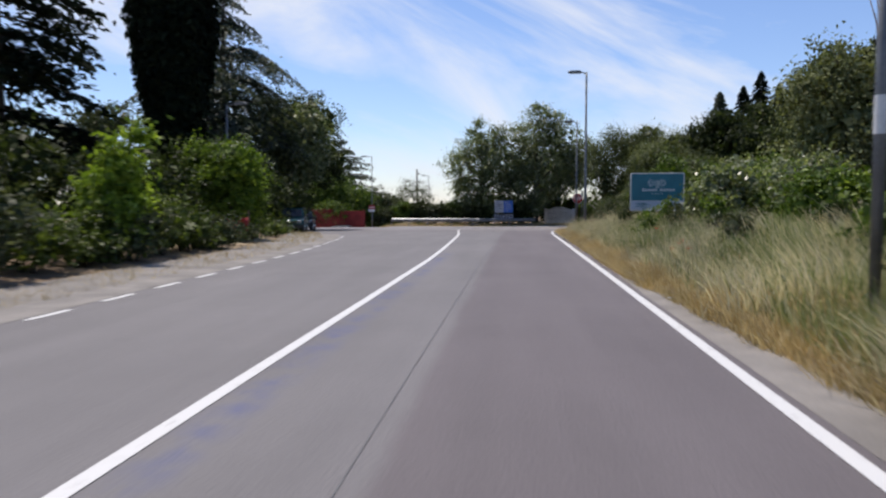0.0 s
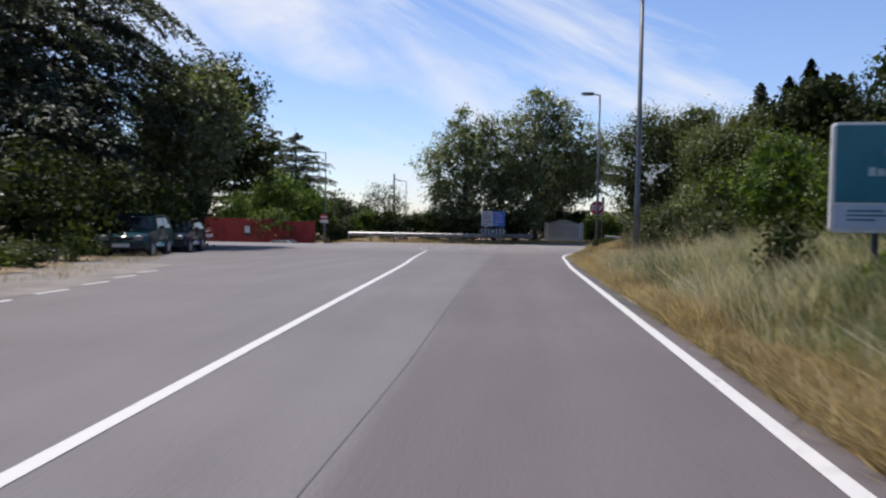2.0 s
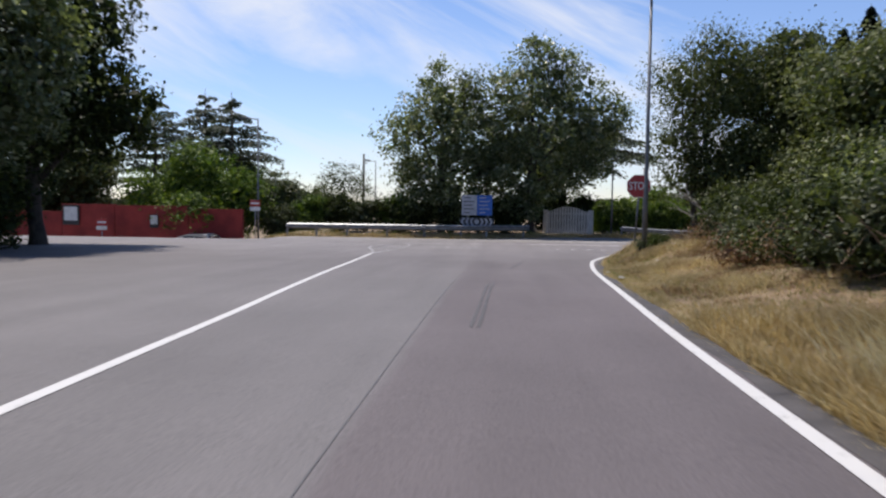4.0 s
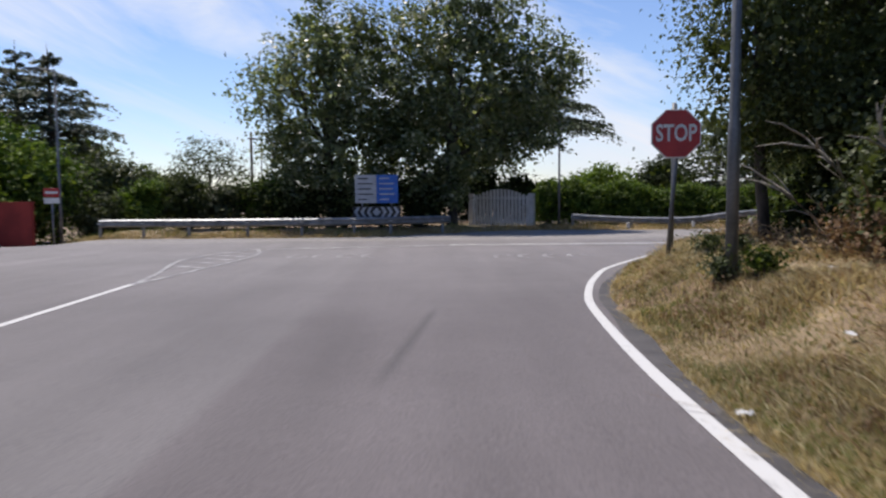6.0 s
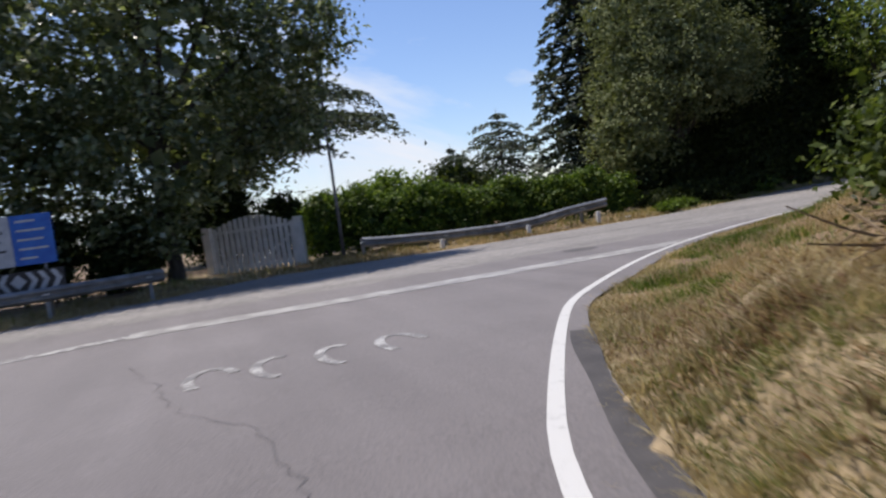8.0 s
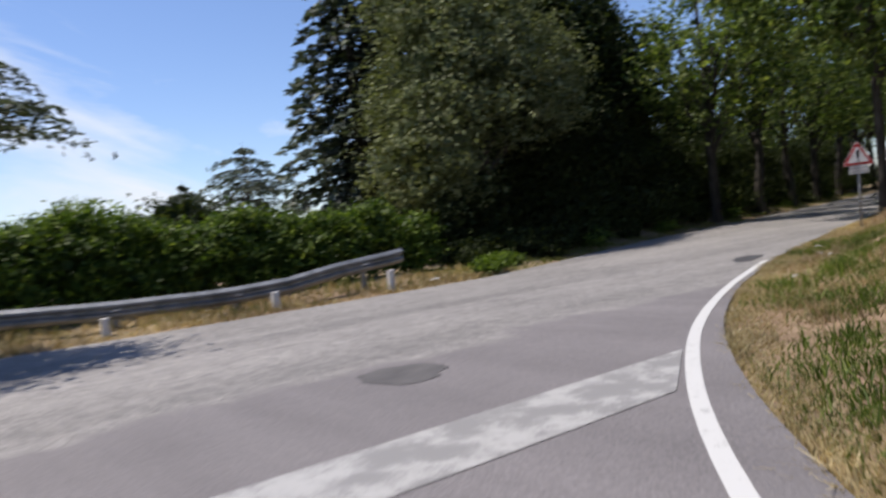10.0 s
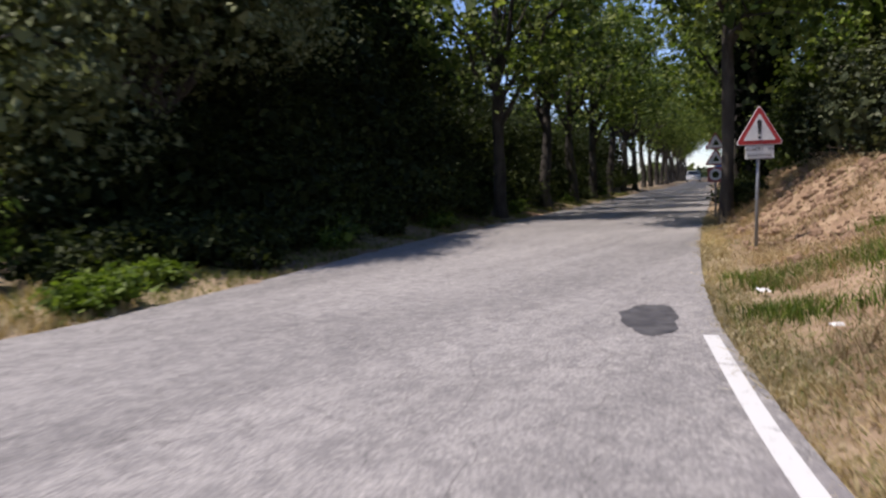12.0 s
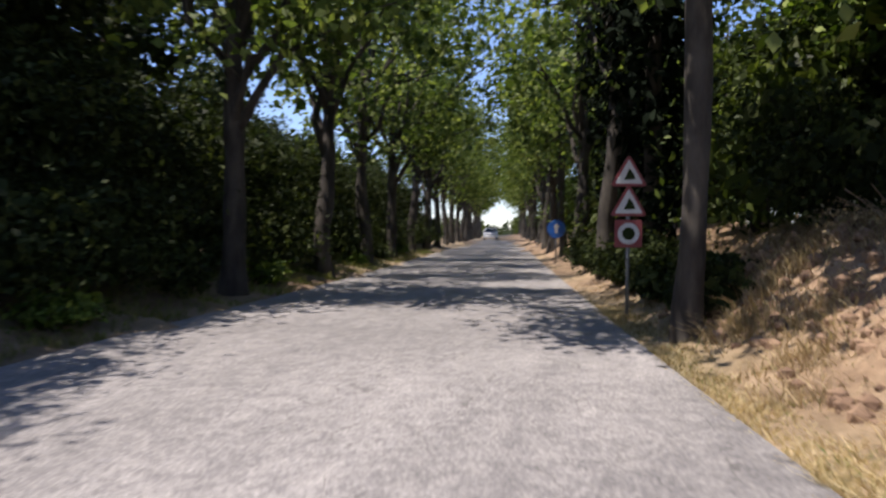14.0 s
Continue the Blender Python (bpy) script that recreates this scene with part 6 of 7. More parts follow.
for k, (x, y, h) in enumerate(((-21.8, 90, 7.2), (-18.2, 91, 5.2), (-15.0, 88.5, 4.0), (-24.5, 88, 6.6))):
    shrub("distant_tree", "dark rounded tree behind the overgrown hedge", (x, y), [(0, 0, h * 0.45, 2.3, 2.0, h * 0.42), (0.5, 0, h * 0.75, 1.5, 1.5, h * 0.25)], 4500, 0.24, LEAF_MID, 195 + k, "tree", "trees behind the overgrown hedge", spread=0.3)
# dark-leaved shrubs added where the oak's underside lies in its own shade
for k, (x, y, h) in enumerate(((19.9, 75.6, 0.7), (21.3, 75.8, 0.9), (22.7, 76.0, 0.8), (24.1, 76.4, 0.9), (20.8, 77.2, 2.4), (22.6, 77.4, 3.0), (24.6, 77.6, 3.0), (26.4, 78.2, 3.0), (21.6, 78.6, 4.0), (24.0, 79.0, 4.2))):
    shrub("undergrowth", "added dark-leaved growth standing in for the holm oak's own shade", (x, y), [(0, 0, h * 0.4, 1.0 + 0.25 * h, 0.8, h * 0.5)], 1800 + int(900 * h), 0.12, LEAF_DARK, 415 + k, group="growth under the oak", spread=0.15)
for k, (x, y, h) in enumerate(((4.05, 48.1, 0.3), (4.3, 47.75, 0.26), (4.75, 50.35, 0.28), (5.0, 50.0, 0.24), (6.4, 46.0, 0.7), (6.5, 48.2, 0.5))):
    shrub("low_bush", "low grey-green weed bush on the corner bank", (x, y), [(0, 0, h * 0.45, h * 0.7, h * 0.7, h * 0.5), (0.1, 0.1, h * 0.75, h * 0.45, h * 0.45, h * 0.3)], 500, 0.05, (LEAF_OLIVE, LEAF_MID, LEAF_WOOD)[k % 3], 325 + k, group="low bushes on the bank", spread=0.1, stems=7)

# ---- the avenue ----
rf = np.random.default_rng(78)
AVENUE = "plane trees of the avenue"


def plane_tree(seed, at, rz, label, thick=0.20, shade_blobs=(), fork=0.34):
    r = random.Random(seed)
    h = 12.5 + r.uniform(-1, 1.2)
    blobs = [(r.uniform(-0.6, 0.6), r.uniform(-0.6, 0.6), h * 0.60, 2.5, 2.5, 2.0), (1.7, 0.4, h * 0.50, 1.9, 1.9, 1.5), (-1.6, 0.8, h * 0.52, 1.9, 1.9, 1.5), (0.3, -1.8, h * 0.47, 1.8, 2.0, 1.3), (0.2, 1.6, h * 0.70, 1.7, 1.7, 1.3), (0, 0, h * 0.86, 1.7, 1.7, 1.4), (-0.5, -0.7, h * 0.36, 1.3, 1.3, 0.9)] + list(shade_blobs)
    return broad_tree("plane_tree", label, at, blobs, 3900 + 1400 * len(shade_blobs), 0.20, LEAF_PLANE, BARK_PLANE_BACKLIT, thick, seed, rz, fork, AVENUE, (r.uniform(-0.4, 0.4), r.uniform(-0.5, 0.1)), 0.34, 44, 0.7, fill=0.03)


def copy_tree(src, at, rz):
    c = copy_thing(src, pose(at[0], at[1], foot(*at) - 0.05, 0, 0, rz))
    return c


# the first tree's overhanging crown blobs are added to shade the road
models = [plane_tree(201, (34.6, 77.45), 0, "mottled plane tree at the edge of a shady avenue", 0.2, ((-1.5, -2.8, 9.0, 2.0, 2.0, 1.3), (1.2, -3.4, 8.2, 1.8, 1.8, 1.2))), plane_tree(202, (40.0, 78.5), 140, "mottled plane tree at the edge of a shady avenue"), plane_tree(203, (44.9, 79.5), 250, "mottled plane tree at the edge of a shady avenue")]
for k in range(16):
    x = 50.4 + 5.6 * k
    copy_tree(models[k % 3], (x, float(far_y(x)) + 0.7), 67 * k)
# crown blobs added high over the road to shade signs and verge
models.append(plane_tree(204, (31.75, 70.05), 0, "leaning plane tree beside road signs", 0.135, ((-1.2, 3.2, 8.6, 1.6, 1.6, 1.2), (-0.6, 3.4, 8.4, 1.9, 1.9, 1.3), (0.4, 2.9, 7.4, 1.8, 1.8, 1.2), (-0.6, 3.2, 6.5, 1.7, 1.4, 1.0)), 0.46))
for k in range(16):
    x = 40.5 + 6.0 * k
    copy_tree(models[(k + 1) % 4], (x, float(near_y(x)) - 0.95), 91 * k + 30)
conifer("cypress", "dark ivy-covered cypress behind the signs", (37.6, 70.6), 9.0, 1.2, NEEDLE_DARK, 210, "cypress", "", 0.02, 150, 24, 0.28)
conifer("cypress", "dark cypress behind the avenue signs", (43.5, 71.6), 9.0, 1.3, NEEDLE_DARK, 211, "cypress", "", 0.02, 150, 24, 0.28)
# the avenue's shade is partly in these shrubs' dark leaf colour
for k in range(20):
    x = 25.0 + 2.2 * k
    y = float(far_y(x)) + 2.35 + 0.4 * math.sin(k * 1.9)
    shrub("avenue_undergrowth", "undergrowth behind the plane trees, its leaves darkened for shade", (x, y), [(0, 0, 0.9, 1.7, 1.6, 1.0), (0.4, 0.5, 2.3, 1.5, 1.2, 1.1), (0.1, -0.9, 0.35, 1.3, 0.7, 0.4), (-0.3, 1.0, 2.7 if x > 31 else 3.8, 1.4, 1.3, 1.1)], 6500, 0.12, LEAF_DARK, 220 + k, "undergrowth", "undergrowth of the avenue", spread=0.26)
for k in range(16):
    x = 36.0 + 3.4 * k
    y = float(near_y(x)) - 2.6 - 0.5 * math.sin(k * 1.3)
    shrub("avenue_undergrowth", "shrubs on the bank under the plane trees", (x, y), [(0, 0, 1.0, 1.8, 1.3, 1.1), (0.4, -0.4, 2.3, 1.4, 1.2, 1.1)], 2400, 0.17, (LEAF_MID, LEAF_DARK, LEAF_HEDGE)[k % 3], 240 + k, "undergrowth", "undergrowth of the avenue", spread=0.26)
for k, x in enumerate((22.0, 24.6, 27.2, 30.0, 33.0, 36.3, 40, 44, 48.5, 53)):
    y = float(far_y(x)) + 0.75
    shrub("verge_weeds", "weeds at the shady road edge", (x, y), [(0, 0, 0.22, 0.55, 0.4, 0.28), (0.5, 0.1, 0.3, 0.4, 0.3, 0.3)], 500, 0.09, LEAF_HEDGE if k % 2 else LEAF_DARK, 260 + k, "weeds", "weeds of the avenue", spread=0.12)

for k, (x, h) in enumerate(((32.6, 0.8), (34.9, 0.7), (36.4, 0.9), (38.2, 0.8), (40.4, 0.9), (43.0, 0.9), (46.0, 1.0))):
    y = float(near_y(x)) - 0.95
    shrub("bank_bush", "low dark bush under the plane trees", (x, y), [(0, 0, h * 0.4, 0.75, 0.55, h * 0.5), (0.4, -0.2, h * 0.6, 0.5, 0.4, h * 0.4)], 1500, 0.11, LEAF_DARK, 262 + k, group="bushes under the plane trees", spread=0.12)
x, y = beside(FAR_L, (17.5, 72), (60, 90), 14000, rf, 1, 0.05, 1.6, 1.1)
blades("shady_grass", "thin shady grass along the avenue", x, y, 0.14, GRASS_SHORT, 10, 0.008, 0.7)

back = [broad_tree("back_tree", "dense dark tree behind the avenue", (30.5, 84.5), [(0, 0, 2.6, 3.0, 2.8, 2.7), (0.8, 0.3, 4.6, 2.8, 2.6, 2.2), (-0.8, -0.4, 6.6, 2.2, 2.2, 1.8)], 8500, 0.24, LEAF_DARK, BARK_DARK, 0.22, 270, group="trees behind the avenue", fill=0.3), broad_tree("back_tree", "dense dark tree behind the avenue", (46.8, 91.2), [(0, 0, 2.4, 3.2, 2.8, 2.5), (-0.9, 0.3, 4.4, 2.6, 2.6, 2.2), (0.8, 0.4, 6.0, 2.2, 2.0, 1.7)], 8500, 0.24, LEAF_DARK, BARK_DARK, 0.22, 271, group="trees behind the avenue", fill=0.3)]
for k in range(5):
    x = 52.0 + 10.6 * k
    copy_tree(back[k % 2], (x, float(far_y(x)) + 9.6 + (k % 3)), 70 * k)
for k in range(8):
    x = 42.0 + 6.0 * k
    copy_tree(back[(k + 1) % 2], (x, float(near_y(x)) - 7.2 - (k % 2)), 50 * k)

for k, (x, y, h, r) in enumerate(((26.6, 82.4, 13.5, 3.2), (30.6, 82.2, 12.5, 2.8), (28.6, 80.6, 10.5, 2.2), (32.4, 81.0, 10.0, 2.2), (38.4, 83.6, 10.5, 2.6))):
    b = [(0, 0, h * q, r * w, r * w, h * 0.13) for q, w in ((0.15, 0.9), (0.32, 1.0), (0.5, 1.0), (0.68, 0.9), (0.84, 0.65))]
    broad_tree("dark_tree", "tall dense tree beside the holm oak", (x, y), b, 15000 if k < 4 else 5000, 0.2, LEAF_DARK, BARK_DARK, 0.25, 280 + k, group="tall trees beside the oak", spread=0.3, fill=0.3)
for k, (x, y) in enumerate(((146, 94.5), (150, 108.5), (158, 96.0), (162, 112.0))):
    shrub("distant_tree", "small round tree beyond the avenue's end", (x, y), [(0, 0, 1.7, 3.0, 3.0, 1.7), (1.5, 1.0, 2.6, 2.0, 2.0, 1.2)], 1500, 0.4, LEAF_MID, 285 + k, "tree", "trees beyond the avenue", spread=0.4)

# ---- the wood inside the bend ----
for k in range(21):
    rk = random.Random(840 + k)
    y = 33.0 + 1.02 * k
    x = float(np.interp(y, [33, 40, 44, 47.4, 49.6, 51.6, 54], [5.2, 5.2, 5.35, 6.0, 6.8, 7.7, 9.0])) + rk.uniform(-0.2, 0.35)
    h = rk.uniform(0.75, 1.5)
    b = shrub("brush_edge", "ragged brush with dead brown twigs at the wood's edge", (x, y), [(0, 0, h * 0.38, 0.75, 0.7, h * 0.42), (rk.uniform(-0.2, 0.3), rk.uniform(-0.4, 0.4), h * 0.8, 0.5, 0.5, h * 0.3)], 2300, 0.085, (LEAF_WOOD, LEAF_DARK, LEAF_OLIVE)[k % 3], 840 + k, group="brush along the wood", spread=0.14, stems=9)
    if k > 7:
        part("dead_foliage", crown_mesh("dead_foliage", [(-0.35, -0.2, h * 0.22, 0.6, 0.6, h * 0.26)], 900, 0.06, LEAF_DEAD, 870 + k, 18, 0.12, 0.3), b, "russet dead leaves")
    tw = Shape()
    for j in range(16):
        a, ln = rk.uniform(0, 6.28), rk.uniform(0.3, 0.95)
        p0 = Vector((rk.uniform(-0.7, 0.3), rk.uniform(-0.5, 0.5), rk.uniform(0.0, h * 0.5)))
        p1 = p0 + Vector((math.cos(a) * ln * 0.7, math.sin(a) * ln * 0.7, rk.uniform(-0.1, 0.8) * ln))
        tw.tube([p0, (p0 + p1) / 2 + Vector((rk.uniform(-0.06, 0.06), 0, rk.uniform(-0.03, 0.08))), p1], [0.012, 0.009, 0.004], 4)
    tagged(part("dead_twigs", tw.mesh("dead_twigs", TWIG), b), kind="stuff")
for k, (x, y, z1) in enumerate(((5.5, 46.9, 1.35), (5.9, 48.9, 1.5), (6.2, 50.4, 1.2))):
    rk = random.Random(890 + k)
    t = thing("dead_branch", "bare grey dead branch leaning out of the brush", "branch", "dead branches", at=(x, y, foot(x, y)))
    bs = Shape()
    main = [(0.5, 0.2, -0.1), (0.1, 0.0, z1 * 0.45), (-0.35, -0.1, z1 * 0.75), (-0.8, -0.3, z1 * 0.95)]
    bs.tube(main, [0.035, 0.028, 0.02, 0.007], 6)
    for j in range(7):
        q = Vector(main[1 + j % 2]).lerp(Vector(main[2 + j % 2]), rk.random())
        e = q + Vector((rk.uniform(-0.6, 0.2), rk.uniform(-0.4, 0.4), rk.uniform(-0.1, 0.5)))
        bs.tube([q, (q + e) / 2 + Vector((0, 0.05, 0.05)), e], [0.014, 0.010, 0.004], 5)
    part("branch", bs.mesh("branch", DEAD_WOOD, True), t)
WOOD = "trees of the corner wood"
for k, (x, y, h, r, n, lf) in enumerate(((9.5, 52.9, 7.3, 2.8, 30000, 0.11), (10.4, 47.4, 6.0, 2.8, 20000, 0.15), (8.9, 44.2, 4.9, 2.3, 15000, 0.12), (13.5, 54.0, 5.2, 3.0, 13000, 0.19), (16.5, 49, 5.0, 3.0, 9000, 0.22), (20.5, 58.0, 8.0, 3.4, 11000, 0.2), (25.0, 60.8, 13.5, 3.8, 13000, 0.22), (30.0, 64.0, 13.5, 3.6, 13000, 0.2), (36.0, 65.5, 13, 3.8, 11000, 0.22), (27.0, 57.0, 13.8, 4.2, 9000, 0.26), (12.8, 45.8, 7.4, 2.9, 13000, 0.17))):
    b = [(0, 0, h * 0.42, r, r, h * 0.24), (r * 0.35, -r * 0.3, h * 0.66, r * 0.8, r * 0.8, h * 0.2), (-r * 0.3, r * 0.25, h * 0.74, r * 0.7, r * 0.7, h * 0.18), (0, 0, h * 0.88, r * 0.5, r * 0.5, h * 0.12), (-r * 0.55, -r * 0.4, h * 0.32, r * 0.6, r * 0.6, h * 0.14), (r * 0.6, r * 0.3, h * 0.4, r * 0.6, r * 0.6, h * 0.16)]
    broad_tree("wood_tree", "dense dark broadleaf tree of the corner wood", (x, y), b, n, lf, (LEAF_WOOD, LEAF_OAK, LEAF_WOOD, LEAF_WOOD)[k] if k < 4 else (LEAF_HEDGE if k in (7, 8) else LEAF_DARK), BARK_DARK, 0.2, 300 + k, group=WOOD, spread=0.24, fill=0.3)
broad_tree("wood_tree", "slim ivy-hung tree at the corner of the wood", (6.55, 52.5), [(-0.1, 0, 2.3, 1.2, 1.2, 0.9), (-0.5, -0.5, 3.3, 1.2, 1.2, 0.8), (0.4, 0.3, 4.4, 1.5, 1.5, 1.0), (-0.7, -0.3, 5.2, 1.0, 1.0, 0.8), (0.6, 0, 6.0, 1.2, 1.2, 0.9)], 15000, 0.085, LEAF_WOOD, BARK_DARK, 0.11, 311, group=WOOD, lean=(-0.2, 0.1), spread=0.26, fill=0.12)
for k, (x, y, h) in enumerate(((6.9, 47.4, 1.7), (7.4, 49.6, 1.9), (7.9, 52.3, 1.8), (8.9, 55.0, 1.7), (7.6, 44.6, 2.2), (7.2, 42.0, 2.4), (6.9, 39.4, 2.9), (7.6, 36.2, 3.3), (9.8, 33.0, 3.2), (8.6, 29.6, 2.4), (11.5, 29.5, 3.2), (11, 57.5, 1.6), (14.5, 58.5, 2.0), (17.5, 60.0, 2.2), (20.5, 62.2, 2.2), (24, 63.8, 2.4), (27.5, 65.4, 2.4), (30.5, 67.0, 2.2), (34.2, 68.2, 2.0), (10.2, 38.5, 3.4), (9.0, 41.5, 3.3))):
    shrub("wood_edge_shrub", "tangled shrub at the edge of the wood", (x, y), [(0, 0, h * 0.42, 1.25, 1.25, h * 0.45), (0.3, 0.4, h * 0.78, 0.9, 0.9, h * 0.25)], 3600 if k < 12 else 2600, 0.12, (LEAF_WOOD, LEAF_OLIVE, LEAF_DARK, LEAF_MID)[k % 4] if y > 43 else (LEAF_MID, LEAF_HEDGE, LEAF_POPLAR)[k % 3], 330 + k, group="shrubs at the wood's edge", spread=0.18, stems=8)
for k, (x, y, h, r) in enumerate(((13.5, 40.5, 3.8, 2.2), (17, 38, 4.2, 2.4), (14.5, 31.5, 3.6, 2.2), (20.5, 33, 5.0, 2.8), (16.5, 25, 4.6, 2.4), (17.5, 44.5, 4.2, 2.4), (16, 16, 6.0, 2.6))):
    b = [(0, 0, h * 0.45, r, r, h * 0.28), (r * 0.3, -r * 0.2, h * 0.7, r * 0.75, r * 0.75, h * 0.2), (-r * 0.4, 0, h * 0.78, r * 0.5, r * 0.5, h * 0.16), (0, 0, h * 0.25, r * 0.9, r * 0.9, h * 0.2)]
    broad_tree("verge_tree", "broad green tree behind the grassy verge", (x, y), b, 9500, 0.21, LEAF_MID if k % 2 else LEAF_POPLAR, BARK_DARK, 0.2, 360 + k, group="trees behind the verge", spread=0.28)
for k, (x, y, h) in enumerate(((5.3, 18.6, 1.9), (6.3, 20.5, 1.7), (7.3, 18.0, 1.9), (6.6, 15.2, 1.5), (8.0, 22.4, 2.2), (8.4, 13, 1.8), (7.6, 9.5, 1.6), (8.9, 25.8, 2.4))):
    shrub("verge_bush", "leafy green bush standing in tall grass", (x, y), [(0, 0, h * 0.5, 1.0, 1.0, h * 0.5), (0.3, 0.2, h * 0.8, 0.7, 0.7, h * 0.25)], 2800, 0.13, LEAF_HEDGE if k % 2 else LEAF_POPLAR, 380 + k, group="bushes in the verge", spread=0.17)


broad_tree("verge_tree", "tall open-crowned tree behind the grassy verge", (12.9, 29.8), [(0, 0, 3.4, 2.2, 2.2, 1.8), (-0.9, 0, 5.2, 1.6, 1.6, 1.4), (0.6, 0.4, 5.8, 1.5, 1.5, 1.2), (-0.4, 0, 6.7, 0.9, 0.9, 0.7), (-1.4, -0.4, 2.4, 1.6, 1.6, 1.4)], 11000, 0.17, LEAF_OAK, BARK_DARK, 0.16, 375, group="trees behind the verge", spread=0.26)
conifer("dead_tree", "dead tree wrapped in dark ivy", (14.6, 30.6), 7.6, 1.15, NEEDLE_DARK, 376, "cypress", "", 0.02, 170, 30, 0.28)
dead = thing("bare_tree", "bare grey branches rising out of dark ivy", "tree", at=(14.7, 30.6, foot(14.7, 30.6)))
for k in range(5):
    e = (0.7 * math.cos(k * 1.3), 0.6 * math.sin(k * 1.3), 9.0 + 0.3 * (k % 3))
    part("branch", Shape().tube([(0, 0, -0.1), (e[0] * 0.1, e[1] * 0.1, 6.8), (e[0] * 0.35, e[1] * 0.35, 8.0), e], [0.07, 0.05, 0.03, 0.01], 5).mesh("branch", TWIG, True), dead)


# ---- distance ----
def far_woods():
    rnd = np.random.default_rng(900)
    n = 26000
    a = rnd.uniform(0, 2 * np.pi, n)
    q = rnd.uniform(170, 330, n)
    x, y = 20 + q * np.sin(a), 60 + q * np.cos(a)
    clear = np.abs((y - 87) - 0.222 * (x - 93)) > 9
    x, y = x[clear | (x < 60) | (x > 190)], y[clear | (x < 60) | (x > 190)]
    h = 3.2 + 1.3 * lump(x, y, 0.05)
    z = road_z(x, y) + rnd.uniform(0, 1, len(x)) * np.maximum(h, 1.5)
    p = np.stack([x, y, z], 1)
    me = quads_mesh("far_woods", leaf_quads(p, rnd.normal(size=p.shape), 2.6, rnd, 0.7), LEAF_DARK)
    solid("far_woods", "distant green woods along the horizon", "woods", me, kind="stuff")


far_woods()

# ---- grass and small things ----
rg = np.random.default_rng(77)
x, y = beside(NEAR_R, (1.9, -8), (2.24, 32), 120000, rg, -1, 0.55, 5.4, 0.9)
k = patchy(x, y, rg, 0.6, -1.1)
blades("tall_grass", "tall pale green wind-blown grass on the verge", x[k], y[k], 0.48, GRASS_GREEN, 1, 0.005, 0.42, wind=(-0.10, -0.02))


def on_grit(x, y):
    """The bare gritty strip outside the edge line, where the verge begins."""
    return x < np.interp(y, [-8, 5, 9, 12], [2.24, 2.2, 2.06, 1.9]) + 0.06 * lump(x, y, 2.3)


x, y = beside(NEAR_R, (1.9, -8), (2.4, 36), 105000, rg, -1, 0.02, 1.7, 1.25)
k = ~on_grit(x, y)
blades("verge_grass", "golden straw grass along the road edge", x[k], y[k], 0.26, GRASS_MIXED, 2, 0.0045, 0.8, wind=(-0.15, 0.0))
x, y = beside(NEAR_R, (1.9, -8), (2.24, 34), 60000, rg, -1, 0.45, 4.6, 0.9)
k = patchy(x, y, rg, 1.1, 0.35)
blades("seed_heads", "pale nodding seed heads over the verge grass", x[k], y[k], 0.60, GRASS_SEED, 9, 0.0045, 0.40, wind=(-0.45, -0.05))
x, y = beside(NEAR_R, (1.9, -8), (36, 71.5), 80000, rg, -1, -0.04, 0.42, 1.6)
k = ~on_grit(x, y)
blades("dry_edge_grass", "short pale straw at the asphalt edge", x[k], y[k], 0.075, GRASS_PALE, 3, 0.006, 1.2)
x, y = beside(NEAR_R, (2.2, 31), (40, 72.5), 170000, rg, -1, 0.04, 4.6, 0.9)
k = patchy(x, y, rg, 0.7, -0.9) & ((x > 9) | (outside(NEAR_R, x, y) < 2.4) | (rg.uniform(0, 1, len(x)) < 0.5))
k &= (x < 20) | (rg.uniform(0, 1, len(x)) < 0.4)
blades("dry_bank_grass", "mown dry grass on the corner bank", x[k], y[k], 0.07, GRASS_DRY, 4, 0.005, 1.7)
x, y = beside(NEAR_R, (2.2, 31), (36, 71.5), 70000, rg, -1, 0.10, 3.0, 1.5)
k = patchy(x, y, rg, 0.4, -0.3) & ((x < 22) | (rg.uniform(0, 1, len(x)) < 0.25))
blades("green_bank_grass", "patches of green grass on the corner bank", x[k], y[k], 0.075, GRASS_SHORT, 5, 0.005, 1.1)


x, y = beside(NEAR_R, (2.3, 41), (7.4, 59.3), 26000, rg, -1, 0.12, 1.2, 1.2)
k = patchy(x, y, rg, 1.3, -0.2)
blades("corner_green_grass", "thin green grass low on the corner bank", x[k], y[k], 0.08, GRASS_SHORT, 31, 0.004, 1.0)
x, y = beside(NEAR_R, (2.3, 41), (7.4, 59.3), 60000, rg, -1, 0.05, 3.4, 1.0)
blades("corner_straw", "flattened dry straw over the corner bank", x, y, 0.06, GRASS_PALE, 32, 0.005, 1.9)


def tufts(name, label, lo, hi, count, each, wide, dmin, dmax, height, mat, seed, width, lean):
    """Grass in clumps beside the near border."""
    cx, cy = beside(NEAR_R, lo, hi, count, rg, -1, dmin, dmax, 1.0)
    tx, ty = np.repeat(cx, each) + rg.normal(0, wide, count * each), np.repeat(cy, each) + rg.normal(0, wide, count * each)
    away = near_y(tx) - ty > 0.12
    blades(name, label, tx[away], ty[away], height, mat, seed, width, lean)


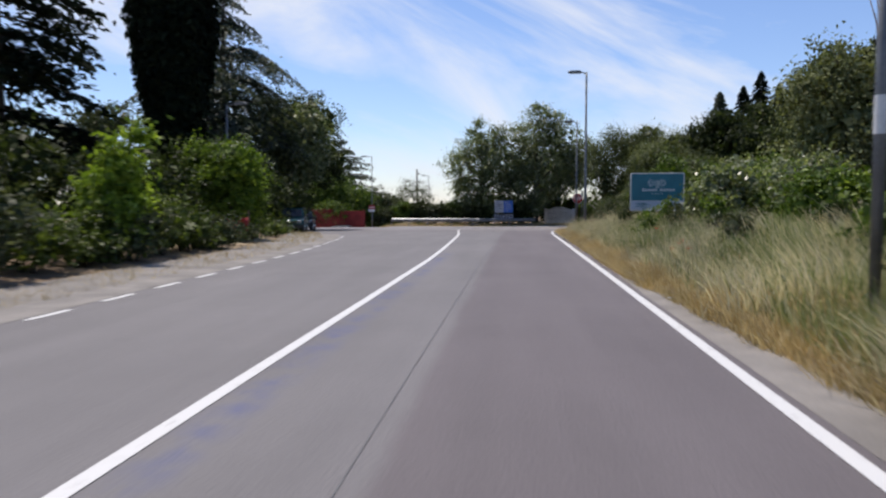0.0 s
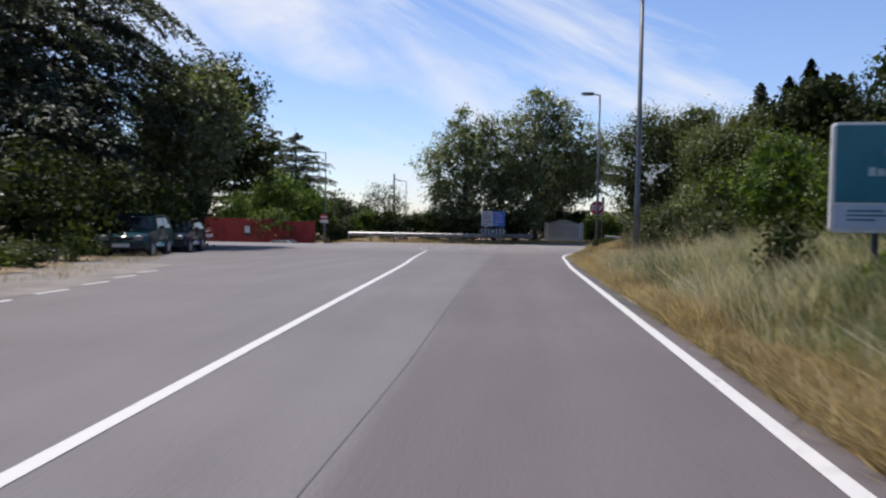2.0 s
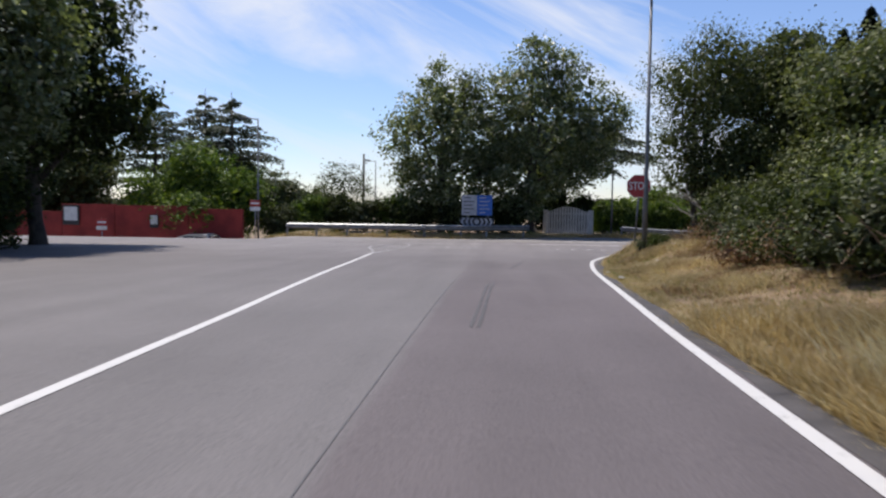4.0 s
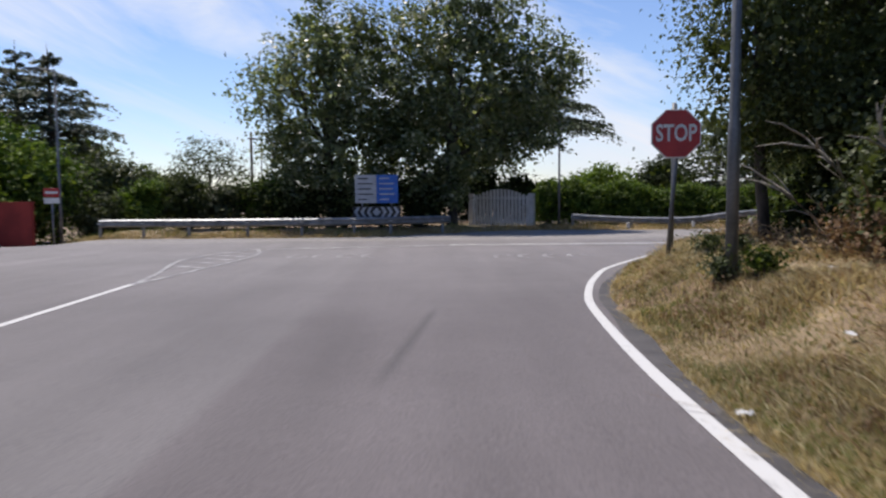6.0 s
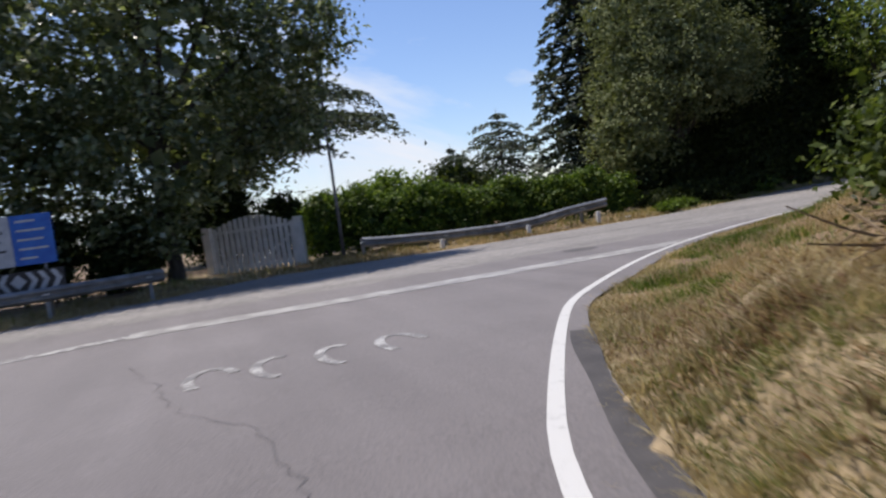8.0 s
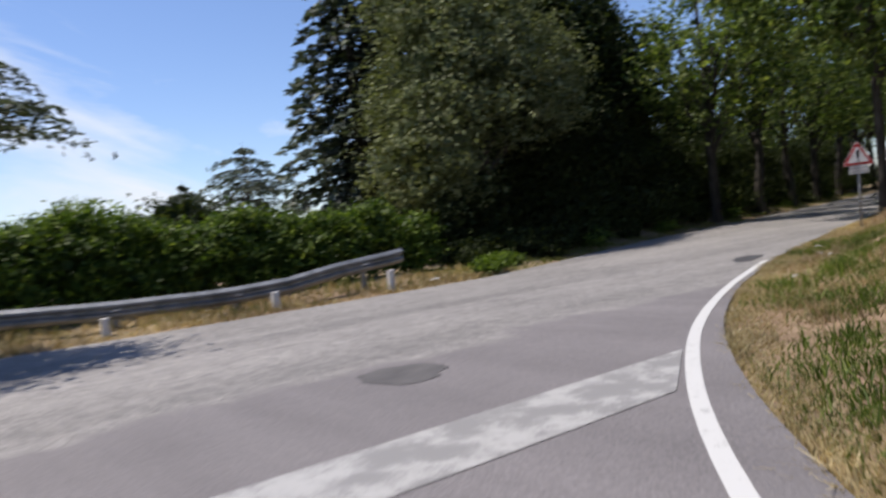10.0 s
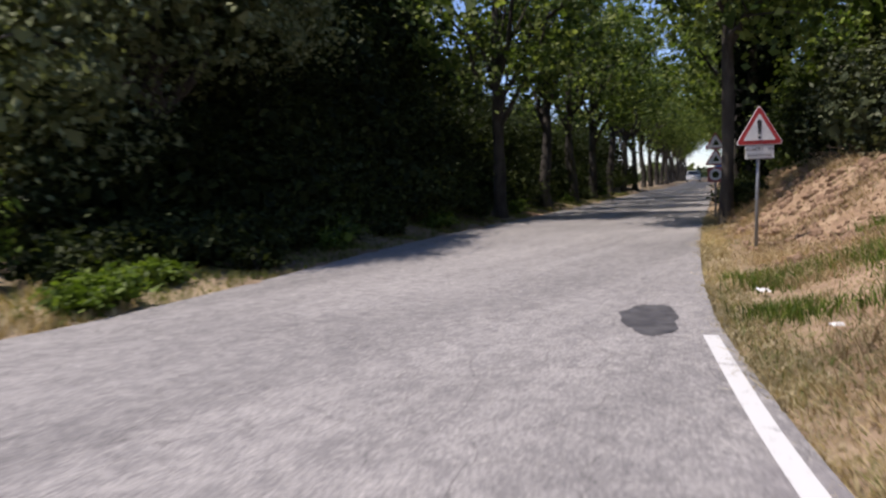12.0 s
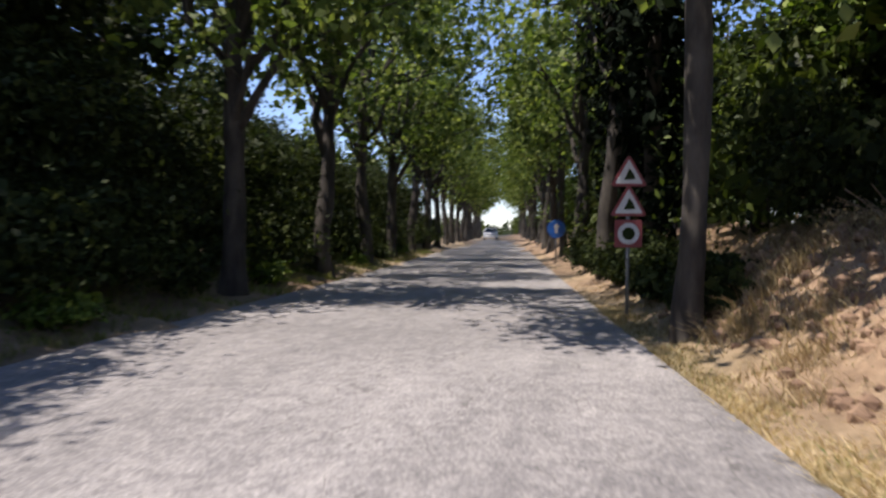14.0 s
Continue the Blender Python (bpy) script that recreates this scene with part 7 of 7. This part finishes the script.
tufts("green_tufts", "lush green grass clumps on the corner bank", (6.2, 57.5), (25, 69), 60, 230, 0.2, 0.5, 2.4, 0.17, GRASS_LUSH, 21, 0.006, 0.7)
tufts("bank_litter", "flattened straw and dead leaves on the corner bank", (2.3, 36), (6.8, 58.6), 150, 150, 0.22, 0.35, 3.4, 0.10, LEAF_DEAD, 24, 0.007, 1.6)
tufts("bank_straw", "flattened straw clumps on the corner bank", (2.3, 36), (6.8, 58.6), 170, 170, 0.2, 0.3, 3.4, 0.15, GRASS_PALE, 25, 0.005, 1.4)
tufts("straw_tufts", "flattened straw clumps on the dug bank", (4, 53.5), (37, 71.8), 170, 190, 0.2, 0.5, 4.2, 0.17, GRASS_DRY, 22, 0.005, 1.3)
tufts("verge_tufts", "tall pale straw clumps in the verge", (1.9, 0), (2.17, 32), 34, 160, 0.16, 0.5, 2.2, 0.55, GRASS_SEED, 23, 0.006, 0.5)
x, y = beside(NEAR_L, (-40, -5), (-7.1, 54), 7000, rg, 1, 0.12, 1.5, 1.2)
blades("left_verge_grass", "dry grass along the shoulder", x, y, 0.20, GRASS_MIXED, 6, 0.006, 0.6)
x, y = beside(FAR_L, (-14, 60), (19.5, 75), 15000, rg, 1, 0.02, 1.6, 1.2)
blades("far_verge_grass", "dry and green grass along the guard rails", x, y, 0.16, GRASS_MIXED, 7, 0.010, 0.6)
x, y = beside(FAR_L, (-14, 60), (20, 75), 5000, rg, 1, 0.3, 2.2, 1.0)
k = patchy(x, y, rg, 0.8, 0.1)
blades("far_green_grass", "green grass tufts by the hedge", x[k], y[k], 0.26, GRASS_SHORT, 8, 0.010, 0.5)

for k in range(26):
    rw = random.Random(700 + k)
    x, y = rw.uniform(3.6, 6.8), rw.uniform(1.0, 30.0)
    h = rw.uniform(0.5, 1.0)
    shrub("tall_weed", "leafy green weed standing in tall grass", (x, y), [(0, 0, h * 0.55, 0.35, 0.35, h * 0.5), (0.1, 0.1, h * 0.9, 0.2, 0.2, h * 0.25)], 420, 0.10, (LEAF_OLIVE, LEAF_HEDGE, LEAF_DARK)[k % 3], 700 + k, "weeds", "tall weeds in the verge", spread=0.1)
rp = random.Random(3)
for x, y in ((2.75, 12.0), (2.95, 12.4), (2.85, 11.2), (3.2, 13.2), (3.4, 16.9), (3.6, 17.3)):
    z = foot(x, y)
    t = thing("poppy", "red poppy flower in the verge grass", "flower", "poppies", at=(x, y, z))
    hgt = rp.uniform(0.38, 0.55)
    part("stem", Shape().tube([(0, 0, -0.03), (0.02, 0, hgt * 0.6), (0.03, 0.01, hgt)], 0.004, 5).mesh("stem", GRASS_SHORT), t)
    q = []
    for j in range(5):
        a = j * 1.257
        c, s = math.cos(a), math.sin(a)
        q.append([(0.03, 0.01, hgt), (0.03 + 0.04 * c - 0.022 * s, 0.01 + 0.04 * s + 0.022 * c, hgt + 0.02), (0.03 + 0.055 * c, 0.01 + 0.055 * s, hgt + 0.03), (0.03 + 0.04 * c + 0.022 * s, 0.01 + 0.04 * s - 0.022 * c, hgt + 0.02)])
    part("petals", quads_mesh("petals", np.array(q), POPPY), t)
for k, (x, y, s) in enumerate(((2.08, 8.6, 0.06), (2.62, 42.65, 0.08), (2.6, 44.3, 0.06), (21.95, 67.5, 0.09), (17.2, 65.6, 0.07), (20.3, 66.7, 0.06), (16.9, 73.4, 0.12), (19.6, 66.2, 0.07), (4.6, 47.0, 0.06), (3.9, 45.5, 0.06))):
    rl = random.Random(k)
    t = thing("litter", "crumpled white scrap of litter on the verge", "litter", "litter", at=(x, y, foot(x, y) + 0.03), rz=rl.uniform(0, 180))
    n = 7
    v = [(s * (i / (n - 1) - 0.5) * 1.6, s * (j / (n - 1) - 0.5), 0.02 + s * rl.uniform(0, 0.45)) for j in range(n) for i in range(n)]
    part("scrap", mesh_from("scrap", v, [(j * n + i, j * n + i + 1, (j + 1) * n + i + 1, (j + 1) * n + i) for j in range(n - 1) for i in range(n - 1)], (LITTER,)), t)
# cut brush lying on the bank
for k, (x, y, s) in enumerate(((6.1, 50.9, 0.7), (6.3, 52.2, 0.6), (7.2, 54.4, 0.7), (6.1, 49.3, 0.7), (6.8, 51.2, 0.7), (6.4, 47.6, 0.7), (7.7, 53.8, 0.8), (30.6, 66.6, 1.0), (27.6, 65.2, 1.1), (32.6, 67.6, 1.0), (25.2, 64.4, 1.0), (23.2, 63.8, 1.0))):
    rb = random.Random(500 + k)
    t = thing("brush_pile", "heap of dry cut twigs on the bank", "brush", "brush piles", at=(x, y, foot(x, y)))
    s1 = Shape()
    for j in range(64):
        a, r = rb.uniform(0, 6.28), rb.uniform(0, s)
        p0 = Vector((r * math.cos(a), r * math.sin(a), rb.uniform(0.0, 0.12)))
        b, ln = rb.uniform(0, 6.28), rb.uniform(0.3, 0.9)
        p1 = p0 + Vector((math.cos(b) * ln, math.sin(b) * ln, rb.uniform(-0.05, 0.4)))
        s1.tube([p0, (p0 + p1) / 2 + Vector((0, 0, rb.uniform(-0.03, 0.08))), p1], [0.014, 0.010, 0.005], 4)
    tagged(part("brushwood", s1.mesh("brushwood", TWIG), t), kind="stuff")
    part("dead_foliage", crown_mesh("dead_foliage", [(0, 0, 0.06, s * 1.2, s * 1.2, 0.12)], 1900, 0.05, GRASS_DRY, 520 + k, 20, 0.12, 0.1), t)


def clods():
    """Loose lumps of red earth on the dug bank."""
    rnd = np.random.default_rng(611)
    bm = bmesh.new()
    bmesh.ops.create_icosphere(bm, subdivisions=1, radius=1.0)
    base = np.array([v.co[:] for v in bm.verts])
    tri = [tuple(v.index for v in f.verts) for f in bm.faces]
    bm.free()
    n = 5200
    x, y = beside(NEAR_R, (23, 68), (34, 72), n, rnd, -1, 0.6, 4.4, 0.8)
    z = land_z(x, y)
    v, f = [], []
    for i in range(n):
        s = 0.010 + 0.085 * rnd.uniform() ** 7
        p = base * s * rnd.uniform(0.7, 1.3, 3) * (1 + rnd.normal(0, 0.16, (len(base), 1)))
        v += list(p + np.array([x[i], y[i], z[i] + 0.2 * s]))
        f += [tuple(a + i * len(base) for a in q) for q in tri]
    solid("earth_clods", "loose clods of red-brown earth on the bank", "earth", mesh_from("earth_clods", v, f, (CLOD,)), kind="stuff")


clods()
